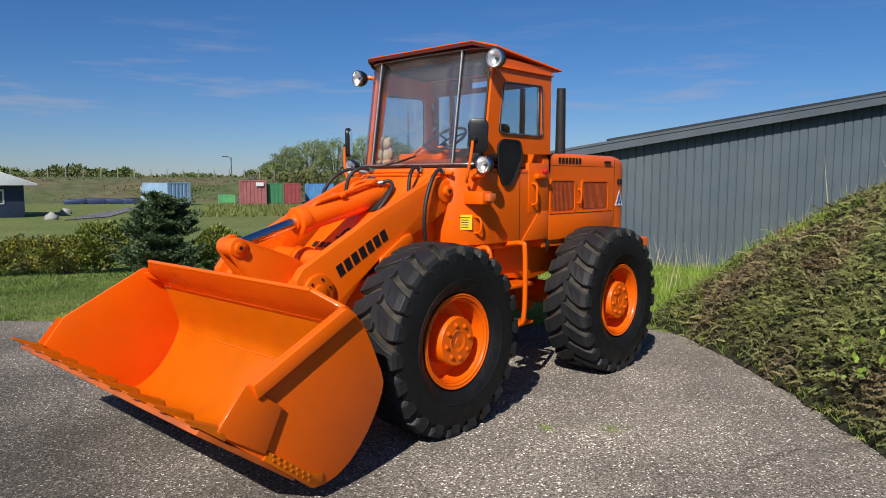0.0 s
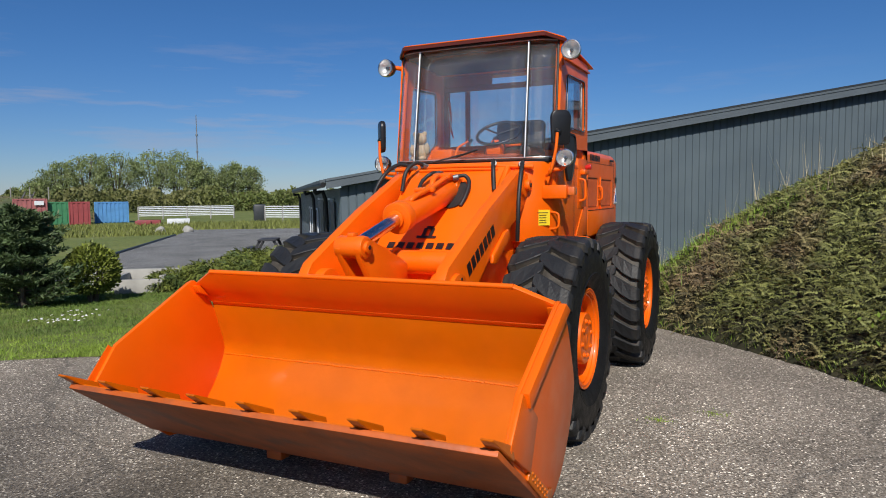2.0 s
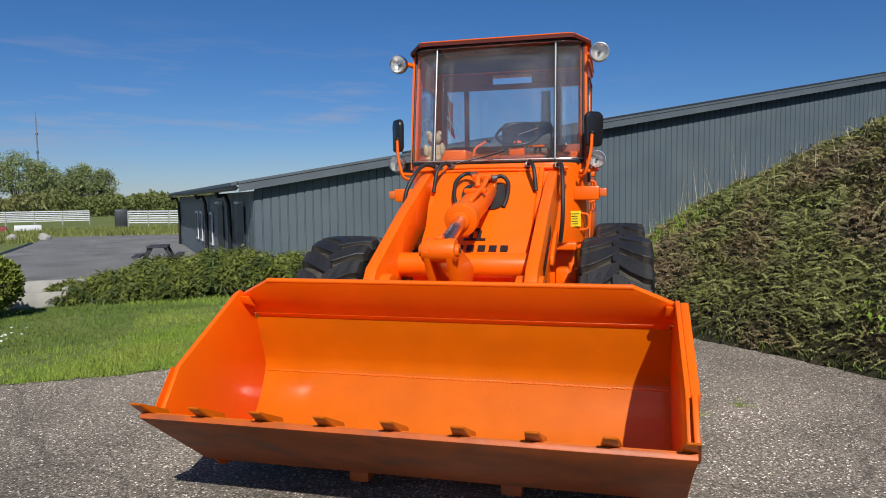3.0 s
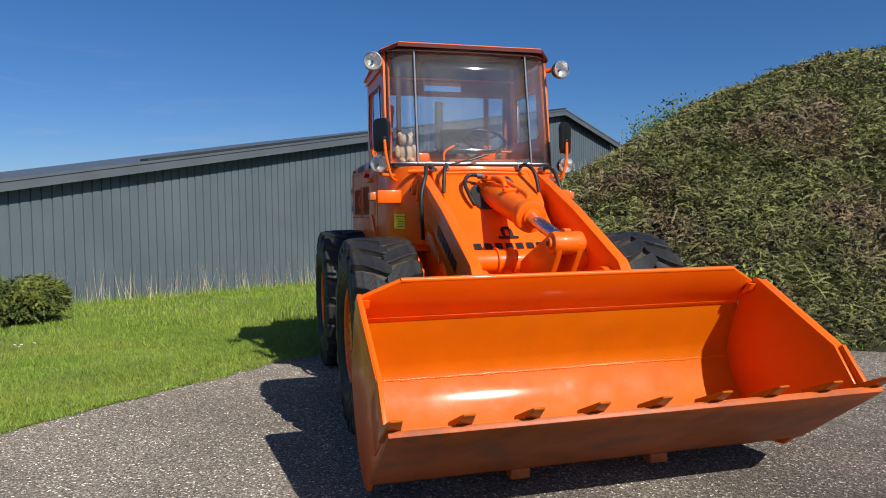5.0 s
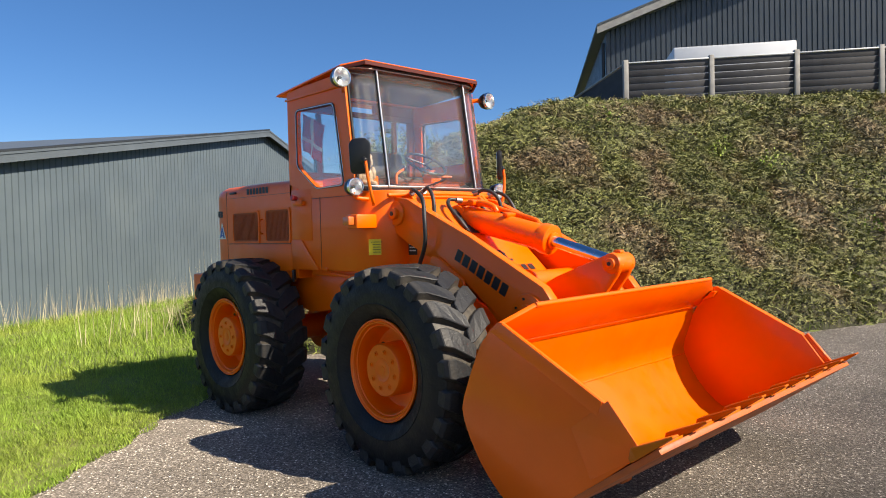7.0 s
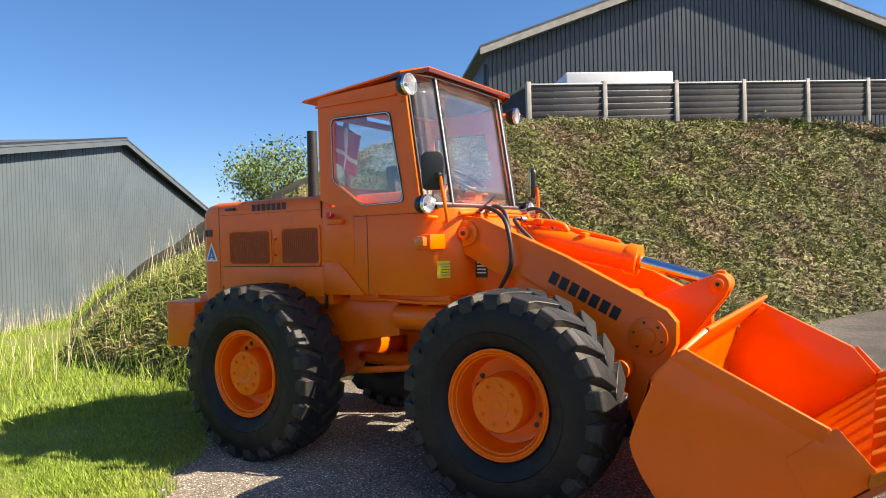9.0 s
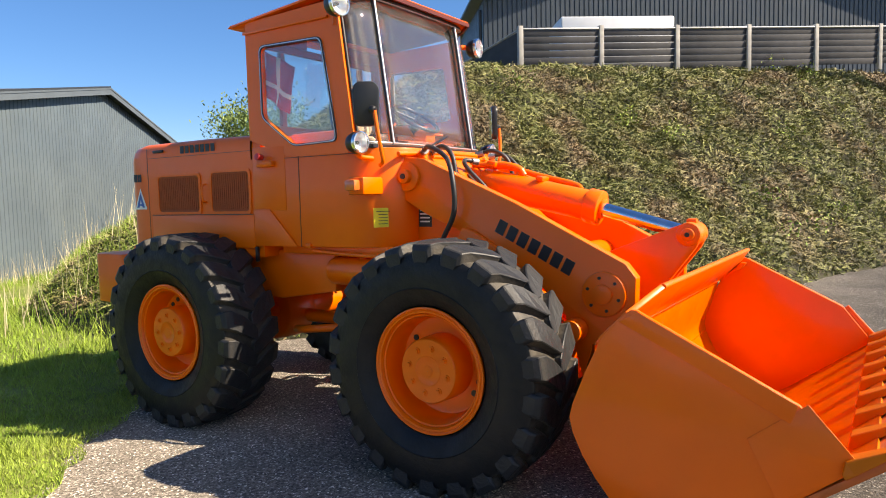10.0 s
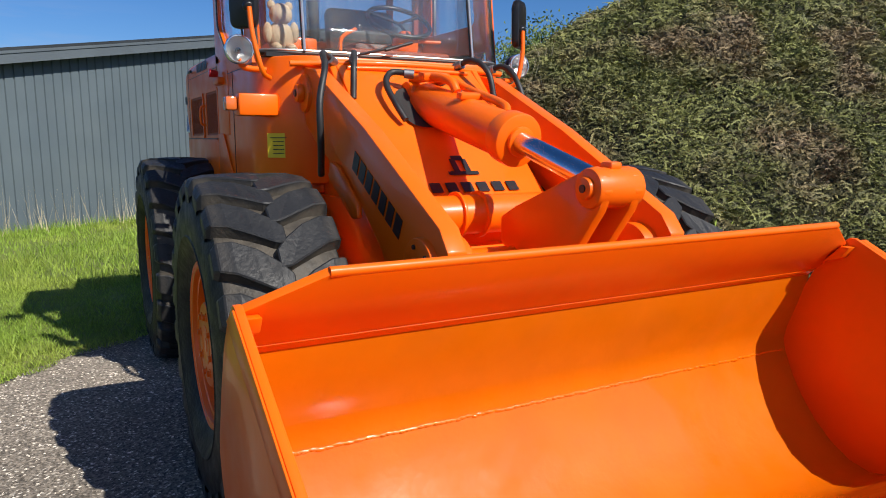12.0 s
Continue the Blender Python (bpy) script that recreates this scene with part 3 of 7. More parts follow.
back = SA - SN * 0.30 + SU * 0.32
cladding("gable_wall", CLAD_GREY, shed, back, (SU.x, SU.y), LEN - 0.6, -1.0, lambda s: rake(s + 0.32) + 0.05)
for s0, s1 in ((-0.05, PEAK), (PEAK, LEN)):
    a, b_ = SA + SU * s0, SA + SU * s1
    za, zb = rake(s0), rake(s1)
    # barge board along the rake
    bm = bmesh.new()
    q = [a + Vector((0, 0, za)), b_ + Vector((0, 0, zb)), b_ + Vector((0, 0, zb + 0.22)), a + Vector((0, 0, za + 0.22))]
    lo = [bm.verts.new(p) for p in q]
    hi = [bm.verts.new(p - SN * 0.035) for p in q]
    bm.faces.new(lo), bm.faces.new(hi[::-1])
    for i in range(4):
        j = (i + 1) % 4
        bm.faces.new((lo[j], lo[i], hi[i], hi[j]))
    bmesh.ops.recalc_face_normals(bm, faces=bm.faces)
    part("barge_board", bm, ROOF_GREY, shed, "grey barge board", smooth=False)
    deep = SV * 21
    slab("roof", ROOF_GREY, shed, [a + Vector((0, 0, za + 0.245)) + SN * 0.02, b_ + Vector((0, 0, zb + 0.245)) + SN * 0.02, b_ + deep + Vector((0, 0, zb + 0.245)), a + deep + Vector((0, 0, za + 0.245))], 0.06, "grey sheet roof")
    # the overhang's shade is put into the soffit's dark colour
    slab("soffit", TRIM_DARK, shed, [a + Vector((0, 0, za + 0.12)) - SN * 0.036, b_ + Vector((0, 0, zb + 0.12)) - SN * 0.036, b_ - SN * 0.5 + Vector((0, 0, zb + 0.12)), a - SN * 0.5 + Vector((0, 0, za + 0.12))], 0.03, "soffit coloured dark for the eave's shade")
# dark capping along the upper part of the rake
a, b_ = SA + SU * 4.0, SA + SU * PEAK
slab("ridge_cap", TRIM_DARK, shed, [a + Vector((0, 0, rake(4.0) + 0.30)) + SN * 0.02, b_ + Vector((0, 0, rake(PEAK) + 0.30)) + SN * 0.02, b_ + SV * 0.3 + Vector((0, 0, rake(PEAK) + 0.30)), a + SV * 0.3 + Vector((0, 0, rake(4.0) + 0.30))], 0.06, "dark roof capping")
# side wall with doors, small windows and downpipes
fo = SA + SU * 0.30 - SN * 0.30
FN_ = Vector((-SV.y, SV.x, 0))
cladding("side_wall", CLAD_GREY, shed, fo + SV * 21, (-SV.x, -SV.y), 21, -1.2, lambda s: 1.90, pitch=0.2)


def facade_box(name, s0, s1, z0, z1, proud, mat, label=""):
    a, b_ = fo + SV * s0 + FN_ * 0.03, fo + SV * s1 + FN_ * 0.03
    bm = bmesh.new()
    lo = [bm.verts.new(p) for p in ((*a.xy, z0), (*b_.xy, z0), (*b_.xy, z1), (*a.xy, z1))]
    hi = [bm.verts.new(v.co + FN_ * proud) for v in lo]
    bm.faces.new(lo), bm.faces.new(hi[::-1])
    for i in range(4):
        j = (i + 1) % 4
        bm.faces.new((lo[j], lo[i], hi[i], hi[j]))
    bmesh.ops.recalc_face_normals(bm, faces=bm.faces)
    return part(name, bm, mat, shed, label, smooth=False)


# doorways are dark panels, the shade inside them given as colour
for s0, s1 in ((1.2, 2.3), (5.0, 6.2)):
    facade_box("door", s0, s1, -0.5, 1.55, 0.02, TRIM_DARK, "dark panel for the shade in a doorway")
    facade_box("door_lamp", s0 + 0.2, s1 - 0.2, 1.60, 1.66, 0.12, WHITE_SHEET, "pale lamp over the door")
for k in range(4):
    s0 = 7.6 + 1.5 * k
    facade_box("window", s0, s0 + 0.7, 0.2, 1.3, 0.04, WHITE_SHEET, "white-framed window")
    facade_box("pane", s0 + 0.08, s0 + 0.62, 0.28, 1.22, 0.045, TRIM_DARK, "dark window pane")
for s0 in (3.4, 9.0, 20.6):
    p = fo + SV * s0 + FN_ * 0.10
    part("downpipe", tube([(*(p + FN_ * 0.3).xy, 1.95), (*(p + FN_ * 0.28).xy, 1.80), (*p.xy, 1.62), (*p.xy, -0.8)], 0.06, 10, smooth_n=3), PIPE_BLACK, shed, "black downpipe")
p0, p1 = fo + FN_ * 0.42, fo + SV * 21 + FN_ * 0.42
part("gutter", tube([(*p0.xy, 1.98), (*p1.xy, 1.98)], 0.07, 10, smooth_n=0), PIPE_BLACK, shed, "black gutter")
slab("eave", ROOF_GREY, shed, [(*(fo + FN_ * 0.5).xy, 2.10), (*(fo + SV * 21 + FN_ * 0.5).xy, 2.10), (*(fo + SV * 21 - FN_ * 0.2).xy, 2.20), (*(fo - FN_ * 0.2).xy, 2.20)], 0.08)

# tall dark hall on the plateau behind the mound
hall = empty("dark_hall", "dark blue metal-clad hall with pale barge boards on the plateau", "hall")
HA = Vector((16.44, 8.74, 0))
HU = Vector((0.628, -0.778, 0)).normalized()
HN = Vector((HU.y, -HU.x, 0))
HW, HZ = 18.4, 8.2


def gable(s):
    return HZ + 0.36 * min(s, HW - s)


cladding("gable_wall", CLAD_DARK, hall, HA + HU * 0.35 - HN * 0.45, (HU.x, HU.y), HW - 0.7, 3.6, lambda s: gable(s + 0.35) + 0.02, pitch=0.17, depth=0.03, groove=0.06)
cladding("side_wall", CLAD_DARK, hall, HA + HU * 0.35 - HN * 20, (HN.x, HN.y), 19.5, 3.6, lambda s: HZ + 0.1, pitch=0.17)
for s0, s1 in ((0, HW / 2), (HW / 2, HW)):
    a, b_ = HA + HU * s0, HA + HU * s1
    za, zb = gable(s0), gable(s1)
    bm = bmesh.new()
    q = [a + Vector((0, 0, za)), b_ + Vector((0, 0, zb)), b_ + Vector((0, 0, zb + 0.28)), a + Vector((0, 0, za + 0.28))]
    lo = [bm.verts.new(p) for p in q]
    hi = [bm.verts.new(p - HN * 0.05) for p in q]
    bm.faces.new(lo), bm.faces.new(hi[::-1])
    for i in range(4):
        j = (i + 1) % 4
        bm.faces.new((lo[j], lo[i], hi[i], hi[j]))
    bmesh.ops.recalc_face_normals(bm, faces=bm.faces)
    part("barge_board", bm, WOOD_GREY, hall, "pale grey barge board", smooth=False)
    slab("roof", ROOF_GREY, hall, [a + Vector((0, 0, za + 0.33)), b_ + Vector((0, 0, zb + 0.33)), b_ - HN * 20 + Vector((0, 0, zb + 0.33)), a - HN * 20 + Vector((0, 0, za + 0.33))], 0.10)
part("downpipe", tube([(*(HA + HU * 0.25 - HN * 0.6).xy, 8.0), (*(HA + HU * 0.25 - HN * 0.6).xy, 4.0)], 0.06, 10, smooth_n=0), PIPE_BLACK, hall)

# board fence along the top of the mound
fence = empty("board_fence", "dark board fence with pale posts and top rail along the mound", "fence")
F0, FD = Vector((10.97, 4.34, 0)), Vector((1.56, -1.42, 0))
RISE = 0.09
for k in range(9):
    p = F0 + FD * k
    part("post", box((p.x, p.y, 5.0 + RISE * k), (0.12, 0.12, 1.24), 0.01, rot=pose(0, 0, 0, 0, 0, -42)), WOOD_GREY, fence, "pale timber post")
    if k == 8:
        break
    q = F0 + FD * (k + 0.5)
    fl_ = FD.length
    fr_ = pose(0, 0, 0, 0, 0, math.degrees(math.atan2(FD.y, FD.x))) @ pose(0, 0, 0, 0, -math.degrees(math.atan2(RISE, FD.length)), 0)
    part("top_rail", box((q.x, q.y, 5.55 + RISE * (k + 0.5)), (fl_ - 0.13, 0.10, 0.03), 0.005, rot=fr_), WHITE_SHEET, fence, "pale capping rail")
    for r in range(6):
        part("board", box((q.x + 0.004 * r, q.y, 5.45 + RISE * (k + 0.5) - 0.165 * r), (fl_ - 0.10, 0.025, 0.150), 0.004, rot=fr_ @ pose(0, 0, 0, 8)), WOOD_DARK, fence)
part("return_rail", tube([(F0.x, F0.y, 5.55), (F0.x + 1.2, F0.y + 2.6, 5.1)], 0.03, 8, smooth_n=0), WOOD_GREY, fence)
panel_ = part("return_panel", prism([(0, 4.4), (0, 5.5), (3.0, 5.05), (3.0, 4.3)], -0.02, 0.02), WOOD_DARK, fence)
panel_.matrix_basis = pose(F0.x + 0.05, F0.y + 0.05, 0, 0, 0, -25)
trailer = tagged(link_mesh("white_trailer", box((14.10 + 0.5, 2.88 + 0.55, 5.52), (3.05, 1.5, 1.46), 0.05, rot=pose(0, 0, 0, 0, 0, -53)), WHITE_SHEET, True), "white box trailer standing behind the fence", "trailer")

# ---- the wheel loader ----
loader = empty("wheel_loader", "freshly painted orange articulated wheel loader with raised-back bucket, parked on asphalt", "wheel loader")


def mirror_x(bm):
    bmesh.ops.scale(bm, vec=(-1, 1, 1), verts=bm.verts)
    bmesh.ops.reverse_faces(bm, faces=bm.faces)
    return bm


def both(name, make, mat, parent, label="", smooth=True):
    """One part on the loader's left side and its mirror image on the right."""
    a = part(name, make(), mat, parent, label, smooth)
    b_ = part(name, mirror_x(make()), mat, parent, label, smooth)
    return a, b_


def word_bars(parent, origin, along, up, widths, height, lift, mat=None, gap=0.2, stroke=True):
    """A row of plain bars, one for each character of an unlettered mark."""
    along, up = Vector(along).normalized(), Vector(up).normalized()
    nrm = along.cross(up)
    bm = bmesh.new()
    x = 0.0
    for w in widths:
        q = [Vector(origin) + along * (x + a) + up * b_ + nrm * lift for a, b_ in ((0, 0), (w, 0), (w, height), (0, height))]
        lo = [bm.verts.new(p) for p in q]
        hi = [bm.verts.new(p + nrm * 0.0015) for p in q]
        bm.faces.new(hi)
        bm.faces.new(lo[::-1])
        for i in range(4):
            j = (i + 1) % 4
            bm.faces.new((lo[i], lo[j], hi[j], hi[i]))
        x += w * (1 + gap)
    return part("marking", bm, mat or DECAL, parent, "row of plain black bars", smooth=False)


# wheels
TYRE_R, TYRE_W = 0.70, 0.235


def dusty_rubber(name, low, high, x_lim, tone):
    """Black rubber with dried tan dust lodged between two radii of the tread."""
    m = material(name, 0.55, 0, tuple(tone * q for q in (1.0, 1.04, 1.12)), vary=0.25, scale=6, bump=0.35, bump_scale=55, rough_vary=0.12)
    n, l = m.node_tree.nodes, m.node_tree.links
    b = n["Principled BSDF"]
    b.inputs["Specular IOR Level"].default_value = 0.32
    clean = b.inputs["Base Color"].links[0].from_socket
    tc = n.new("ShaderNodeTexCoord")
    sp = n.new("ShaderNodeSeparateXYZ")
    l.new(tc.outputs["Object"], sp.inputs[0])
    flat = n.new("ShaderNodeCombineXYZ")
    l.new(sp.outputs[1], flat.inputs[1]), l.new(sp.outputs[2], flat.inputs[2])
    ln = n.new("ShaderNodeVectorMath")
    ln.operation = "LENGTH"
    l.new(flat.outputs[0], ln.inputs[0])
    mr = n.new("ShaderNodeMapRange")
    mr.inputs[1].default_value, mr.inputs[2].default_value = low, high
    l.new(ln.outputs["Value"], mr.inputs[0])
    ab = n.new("ShaderNodeMath")
    ab.operation = "ABSOLUTE"
    l.new(sp.outputs[0], ab.inputs[0])
    side = n.new("ShaderNodeMapRange")
    side.inputs[1].default_value, side.inputs[2].default_value, side.inputs[3].default_value, side.inputs[4].default_value = x_lim - 0.012, x_lim + 0.012, 1.0, 0.0
    l.new(ab.outputs[0], side.inputs[0])
    ns = n.new("ShaderNodeTexNoise")
    ns.inputs["Scale"].default_value, ns.inputs["Detail"].default_value = 14, 6
    l.new(tc.outputs["Object"], ns.inputs["Vector"])
    nm = n.new("ShaderNodeMapRange")
    nm.inputs[1].default_value, nm.inputs[2].default_value, nm.inputs[3].default_value = 0.30, 0.62, 0.35
    l.new(ns.outputs["Fac"], nm.inputs[0])
    m1, m2 = n.new("ShaderNodeMath"), n.new("ShaderNodeMath")
    m1.operation = m2.operation = "MULTIPLY"
    l.new(mr.outputs[0], m1.inputs[0]), l.new(side.outputs[0], m1.inputs[1])
    l.new(m1.outputs[0], m2.inputs[0]), l.new(nm.outputs[0], m2.inputs[1])
    mx = n.new("ShaderNodeMixRGB")
    mx.inputs[2].default_value = (0.082, 0.070, 0.055, 1)
    l.new(m2.outputs[0], mx.inputs[0]), l.new(clean, mx.inputs[1])
    l.new(mx.outputs[0], b.inputs["Base Color"])
    return m


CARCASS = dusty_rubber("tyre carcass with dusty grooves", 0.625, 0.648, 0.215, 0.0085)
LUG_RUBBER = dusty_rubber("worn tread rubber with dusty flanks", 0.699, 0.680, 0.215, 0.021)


def tyre_mesh():
    prof = [(-0.165, 0.338), (-0.200, 0.365), (-0.236, 0.43), (-0.246, 0.51), (-0.240, 0.585), (-0.214, 0.640), (-0.10, 0.666), (0, 0.670),
            (0.10, 0.666), (0.214, 0.640), (0.240, 0.585), (0.246, 0.51), (0.243, 0.46), (0.247, 0.455), (0.243, 0.45), (0.236, 0.43), (0.200, 0.365), (0.165, 0.338), (0.13, 0.333), (-0.13, 0.333)]
    return lathe(prof, 88, close=True)


LUG_COUNT = 22


def lug_mesh(side):
    """One heavy lug: square over the shoulder, bending forward to end in a point at the middle of the tread."""
    bm = bmesh.new()
    sect = [(0.236, 0.585, 0.0, 0.060, 0.600), (0.240, 0.620, 0.0, 0.078, 0.655), (0.224, 0.630, 0.004, 0.098, 0.690), (0.17, 0.645, 0.022, 0.110, 0.702),
            (0.09, 0.645, 0.085, 0.114, 0.706), (0.02, 0.648, 0.155, 0.098, 0.707), (-0.022, 0.65, 0.195, 0.064, 0.707)]
    rings = []
    for a, rb, dth, half, rt in sect:
        ring = []
        for (r, hh) in ((rb, half), (rt, half * 0.86), (rt, -half * 0.86), (rb, -half)):
            th = hh - dth
            ring.append(bm.verts.new((side * a, r * math.cos(th), r * math.sin(th))))
        rings.append(ring)
    for r0, r1 in zip(rings, rings[1:]):
        for k in range(3):
            bm.faces.new((r0[k], r0[k + 1], r1[k + 1], r1[k]))
    bm.faces.new(rings[0])
    bm.faces.new(rings[-1][::-1])
    bmesh.ops.recalc_face_normals(bm, faces=bm.faces)
    bevel(bm, 0.005, 1, 35)
    me = bpy.data.meshes.new("lug")
    bm.to_mesh(me)
    bm.free()
    me.materials.append(LUG_RUBBER)
    return me


LUGS = {s: lug_mesh(s) for s in (-1, 1)}


def rim_mesh():
    # outer face towards +x: lock ring, flange, stepped well and the disc
    prof = [(-0.16, 0.335), (0.150, 0.325), (0.172, 0.330), (0.186, 0.340), (0.196, 0.350), (0.204, 0.348), (0.206, 0.340), (0.200, 0.333), (0.197, 0.330), (0.201, 0.326), (0.200, 0.318), (0.188, 0.312), (0.178, 0.310),
            (0.182, 0.306), (0.178, 0.299), (0.150, 0.292), (0.11, 0.288), (0.06, 0.285), (0.035, 0.272), (0.028, 0.250), (0.026, 0.20), (0.03, 0.17)]
    return lathe(prof, 72)


def hub_mesh():
    prof = [(0.0, 0.184), (0.06, 0.184), (0.13, 0.181), (0.186, 0.178), (0.194, 0.171), (0.196, 0.083), (0.1985, 0.081), (0.1985, 0.074), (0.196, 0.071), (0.196, 0.03), (0.199, 0.028), (0.199, 0.0005)]
    return lathe(prof, 56)


BOLT_ME = bpy.data.meshes.new("bolt")
bm = cyl((0.195, 0, 0), (0.210, 0, 0), 0.0135, 0.0115, 6, bm=cyl((0.194, 0, 0), (0.199, 0, 0), 0.020, 0.019, 14))
bm.to_mesh(BOLT_ME), bm.free(), BOLT_ME.materials.append(ORANGE)


def wheel(x, y, z, left, spin):
    w = part("wheel", rim_mesh(), ORANGE, loader, "orange steel wheel with bolted hub")
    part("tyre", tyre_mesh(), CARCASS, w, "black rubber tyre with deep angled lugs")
    part("hub", hub_mesh(), ORANGE, w)
    for side in (-1, 1):
        for i in range(LUG_COUNT):
            lug = new("lug", LUGS[side])
            lug.parent = w
            lug.rotation_euler = (2 * math.pi * (i + (0.5 if side > 0 else 0.0)) / LUG_COUNT, 0, 0)
    for k in range(8):
        a = 2 * math.pi * k / 8
        b_ = new("bolt", BOLT_ME)
        b_.parent, b_.location = w, (0, 0.124 * math.cos(a), 0.124 * math.sin(a))
    # black discs stand in for the shade inside the wheel's holes
    for k in range(6):
        for da in (-0.16, 0.16):
            a = 2 * math.pi * k / 6 + da
            hole = Vector((0.030, 0.233 * math.cos(a), 0.233 * math.sin(a)))
            if k % 3 != 1:
                part("hole", cyl(hole - Vector((0.03, 0, 0)), hole + Vector((0.003, 0, 0)), 0.017, None, 14), DECAL, w, "dark disc for the shade in a round hole")
    m = pose(x, y, z) @ (Matrix() if left else pose(0, 0, 0, 0, 0, 180)) @ pose(0, 0, 0, spin)
    w.matrix_basis = m
    return w


for wx, wy, left, spin in ((0.992, -1.158, True, 10), (-0.98, -1.155, False, 33), (1.015, 1.185, True, 51), (-0.958, 1.13, False, 4)):
    wheel(wx, wy, 0.685 if wy < 0 else 0.693, left, spin)

# axles and frames
part("axle", cyl((-0.85, -1.15, 0.69), (0.85, -1.15, 0.69), 0.12, None, 24, bm=cyl((-0.16, -1.15, 0.69), (0.16, -1.15, 0.69), 0.24, 0.24, 24, 0.05)), ORANGE, loader)
part("axle", cyl((-0.85, 1.15, 0.69), (0.85, 1.15, 0.69), 0.12, None, 24, bm=cyl((-0.16, 1.15, 0.69), (0.16, 1.15, 0.69), 0.24, 0.24, 24, 0.05)), ORANGE, loader)
part("front_frame", prism([(-0.25, 0.62), (-0.25, 1.30), (-0.55, 1.62), (-0.9, 1.60), (-1.45, 1.12), (-1.75, 0.80), (-1.70, 0.52), (-0.5, 0.5)], -0.40, 0.40, 0.02), ORANGE, loader)
part("rear_frame", prism([(0.0, 0.98), (0.0, 1.26), (2.35, 1.26), (2.45, 0.95), (1.6, 0.86), (1.4, 0.95), (0.9, 0.95), (0.55, 0.90)], -0.60, 0.60, 0.015), ORANGE, loader)
part("bulkhead", box((0, -0.28, 1.13), (1.30, 0.05, 0.46), 0.01), ORANGE, loader)
part("articulation_joint", box((0, 0.0, 0.78), (0.34, 0.5, 0.5), 0.04, bm=cyl((0, -0.1, 0.45), (0, -0.1, 1.2), 0.1, None, 20)), ORANGE, loader)
part("drive_shaft", tube([(0.05, 1.0, 0.66), (0.05, -1.0, 0.62)], 0.045, 12), ORANGE, loader)
both("steering_cylinder", lambda: cyl((0.30, 0.55, 0.72), (0.36, -0.45, 0.76), 0.045, None, 16, bm=cyl((0.36, -0.45, 0.76), (0.38, -0.8, 0.77), 0.022, None, 12)), ORANGE, loader)
part("air_tank", cyl((-0.62, 0.0, 1.13), (-0.62, -0.72, 1.13), 0.095, None, 28, 0.03), ORANGE, loader, "orange cylindrical air tank")
part("pipe", tube([(-0.7, 0.1, 1.27), (-0.7, -0.3, 1.25), (-0.66, -0.75, 1.25)], 0.014), ORANGE, loader)
part("pipe", tube([(-0.5, 0.5, 0.66), (-0.62, 0.25, 0.7), (-0.5, -0.2, 0.74)], 0.028), ORANGE, loader)

# counterweight and bumper
part("counterweight", prism(rounded([(-0.80, 2.20), (-0.80, 2.60), (-0.70, 2.68), (0.70, 2.68), (0.80, 2.60), (0.80, 2.20)], 0.04), 0.78, 1.20, 0.012, axis="z"), ORANGE, loader, "orange cast counterweight")
part("tow_pin", cyl((0, 2.72, 0.8), (0, 2.72, 1.15), 0.03), STEEL, loader)

# hood
HX = 0.735


def hood_mesh():
    bm = bmesh.new()
    prof = rounded([(-HX, 1.22), (-HX, 2.10), (HX, 2.10), (HX, 1.22)], [0.0, 0.10, 0.10, 0.0], 6)
    rows = []
    for y, sx, dz in ((0.55, 1.0, 0.0), (1.2, 1.0, 0.008), (1.95, 1.0, 0.006), (2.06, 0.992, -0.012), (2.115, 0.965, -0.045), (2.135, 0.92, -0.09)):
        rows.append([bm.verts.new((x * sx, y, z + dz * smooth01(z, 1.6, 2.05))) for x, z in prof])
    for a, b_ in zip(rows, rows[1:]):
        for i in range(len(a) - 1):
            bm.faces.new((a[i], a[i + 1], b_[i + 1], b_[i]))
    bm.faces.new(rows[-1])
    bm.faces.new(rows[0][::-1])
    bmesh.ops.recalc_face_normals(bm, faces=bm.faces)
    return bm


hood = part("engine_hood", hood_mesh(), ORANGE, loader, "orange engine hood with rounded edges")


def grille(s, y0, y1, z0, z1):
    x = s * (HX + 0.002)
    outer = rounded([(y0 - 0.022, z0 - 0.022), (y1 + 0.022, z0 - 0.022), (y1 + 0.022, z1 + 0.022), (y0 - 0.022, z1 + 0.022)], 0.045)
    inner = rounded([(y0, z0), (y1, z0), (y1, z1), (y0, z1)], 0.035)
    part("grille_frame", sheet([(x, p, q) for p, q in inner], [(x, p, q) for p, q in outer], (s * 0.008, 0, 0)), ORANGE, hood)
    bm = bmesh.new()
    bm.faces.new([bm.verts.new((x + s * 0.0015, p, q)) for p, q in (inner if s > 0 else inner[::-1])])
    # fine upright wires of the screen
    k = int((y1 - y0) / 0.022)
    for i in range(1, k):
        yy = y0 + (y1 - y0) * i / k
        box((x + s * 0.003, yy, (z0 + z1) / 2), (0.004, 0.006, z1 - z0 - 0.03), bm=bm)
    part("grille", bm, MESH_GRILLE, hood, "brown wire-mesh grille", smooth=False)


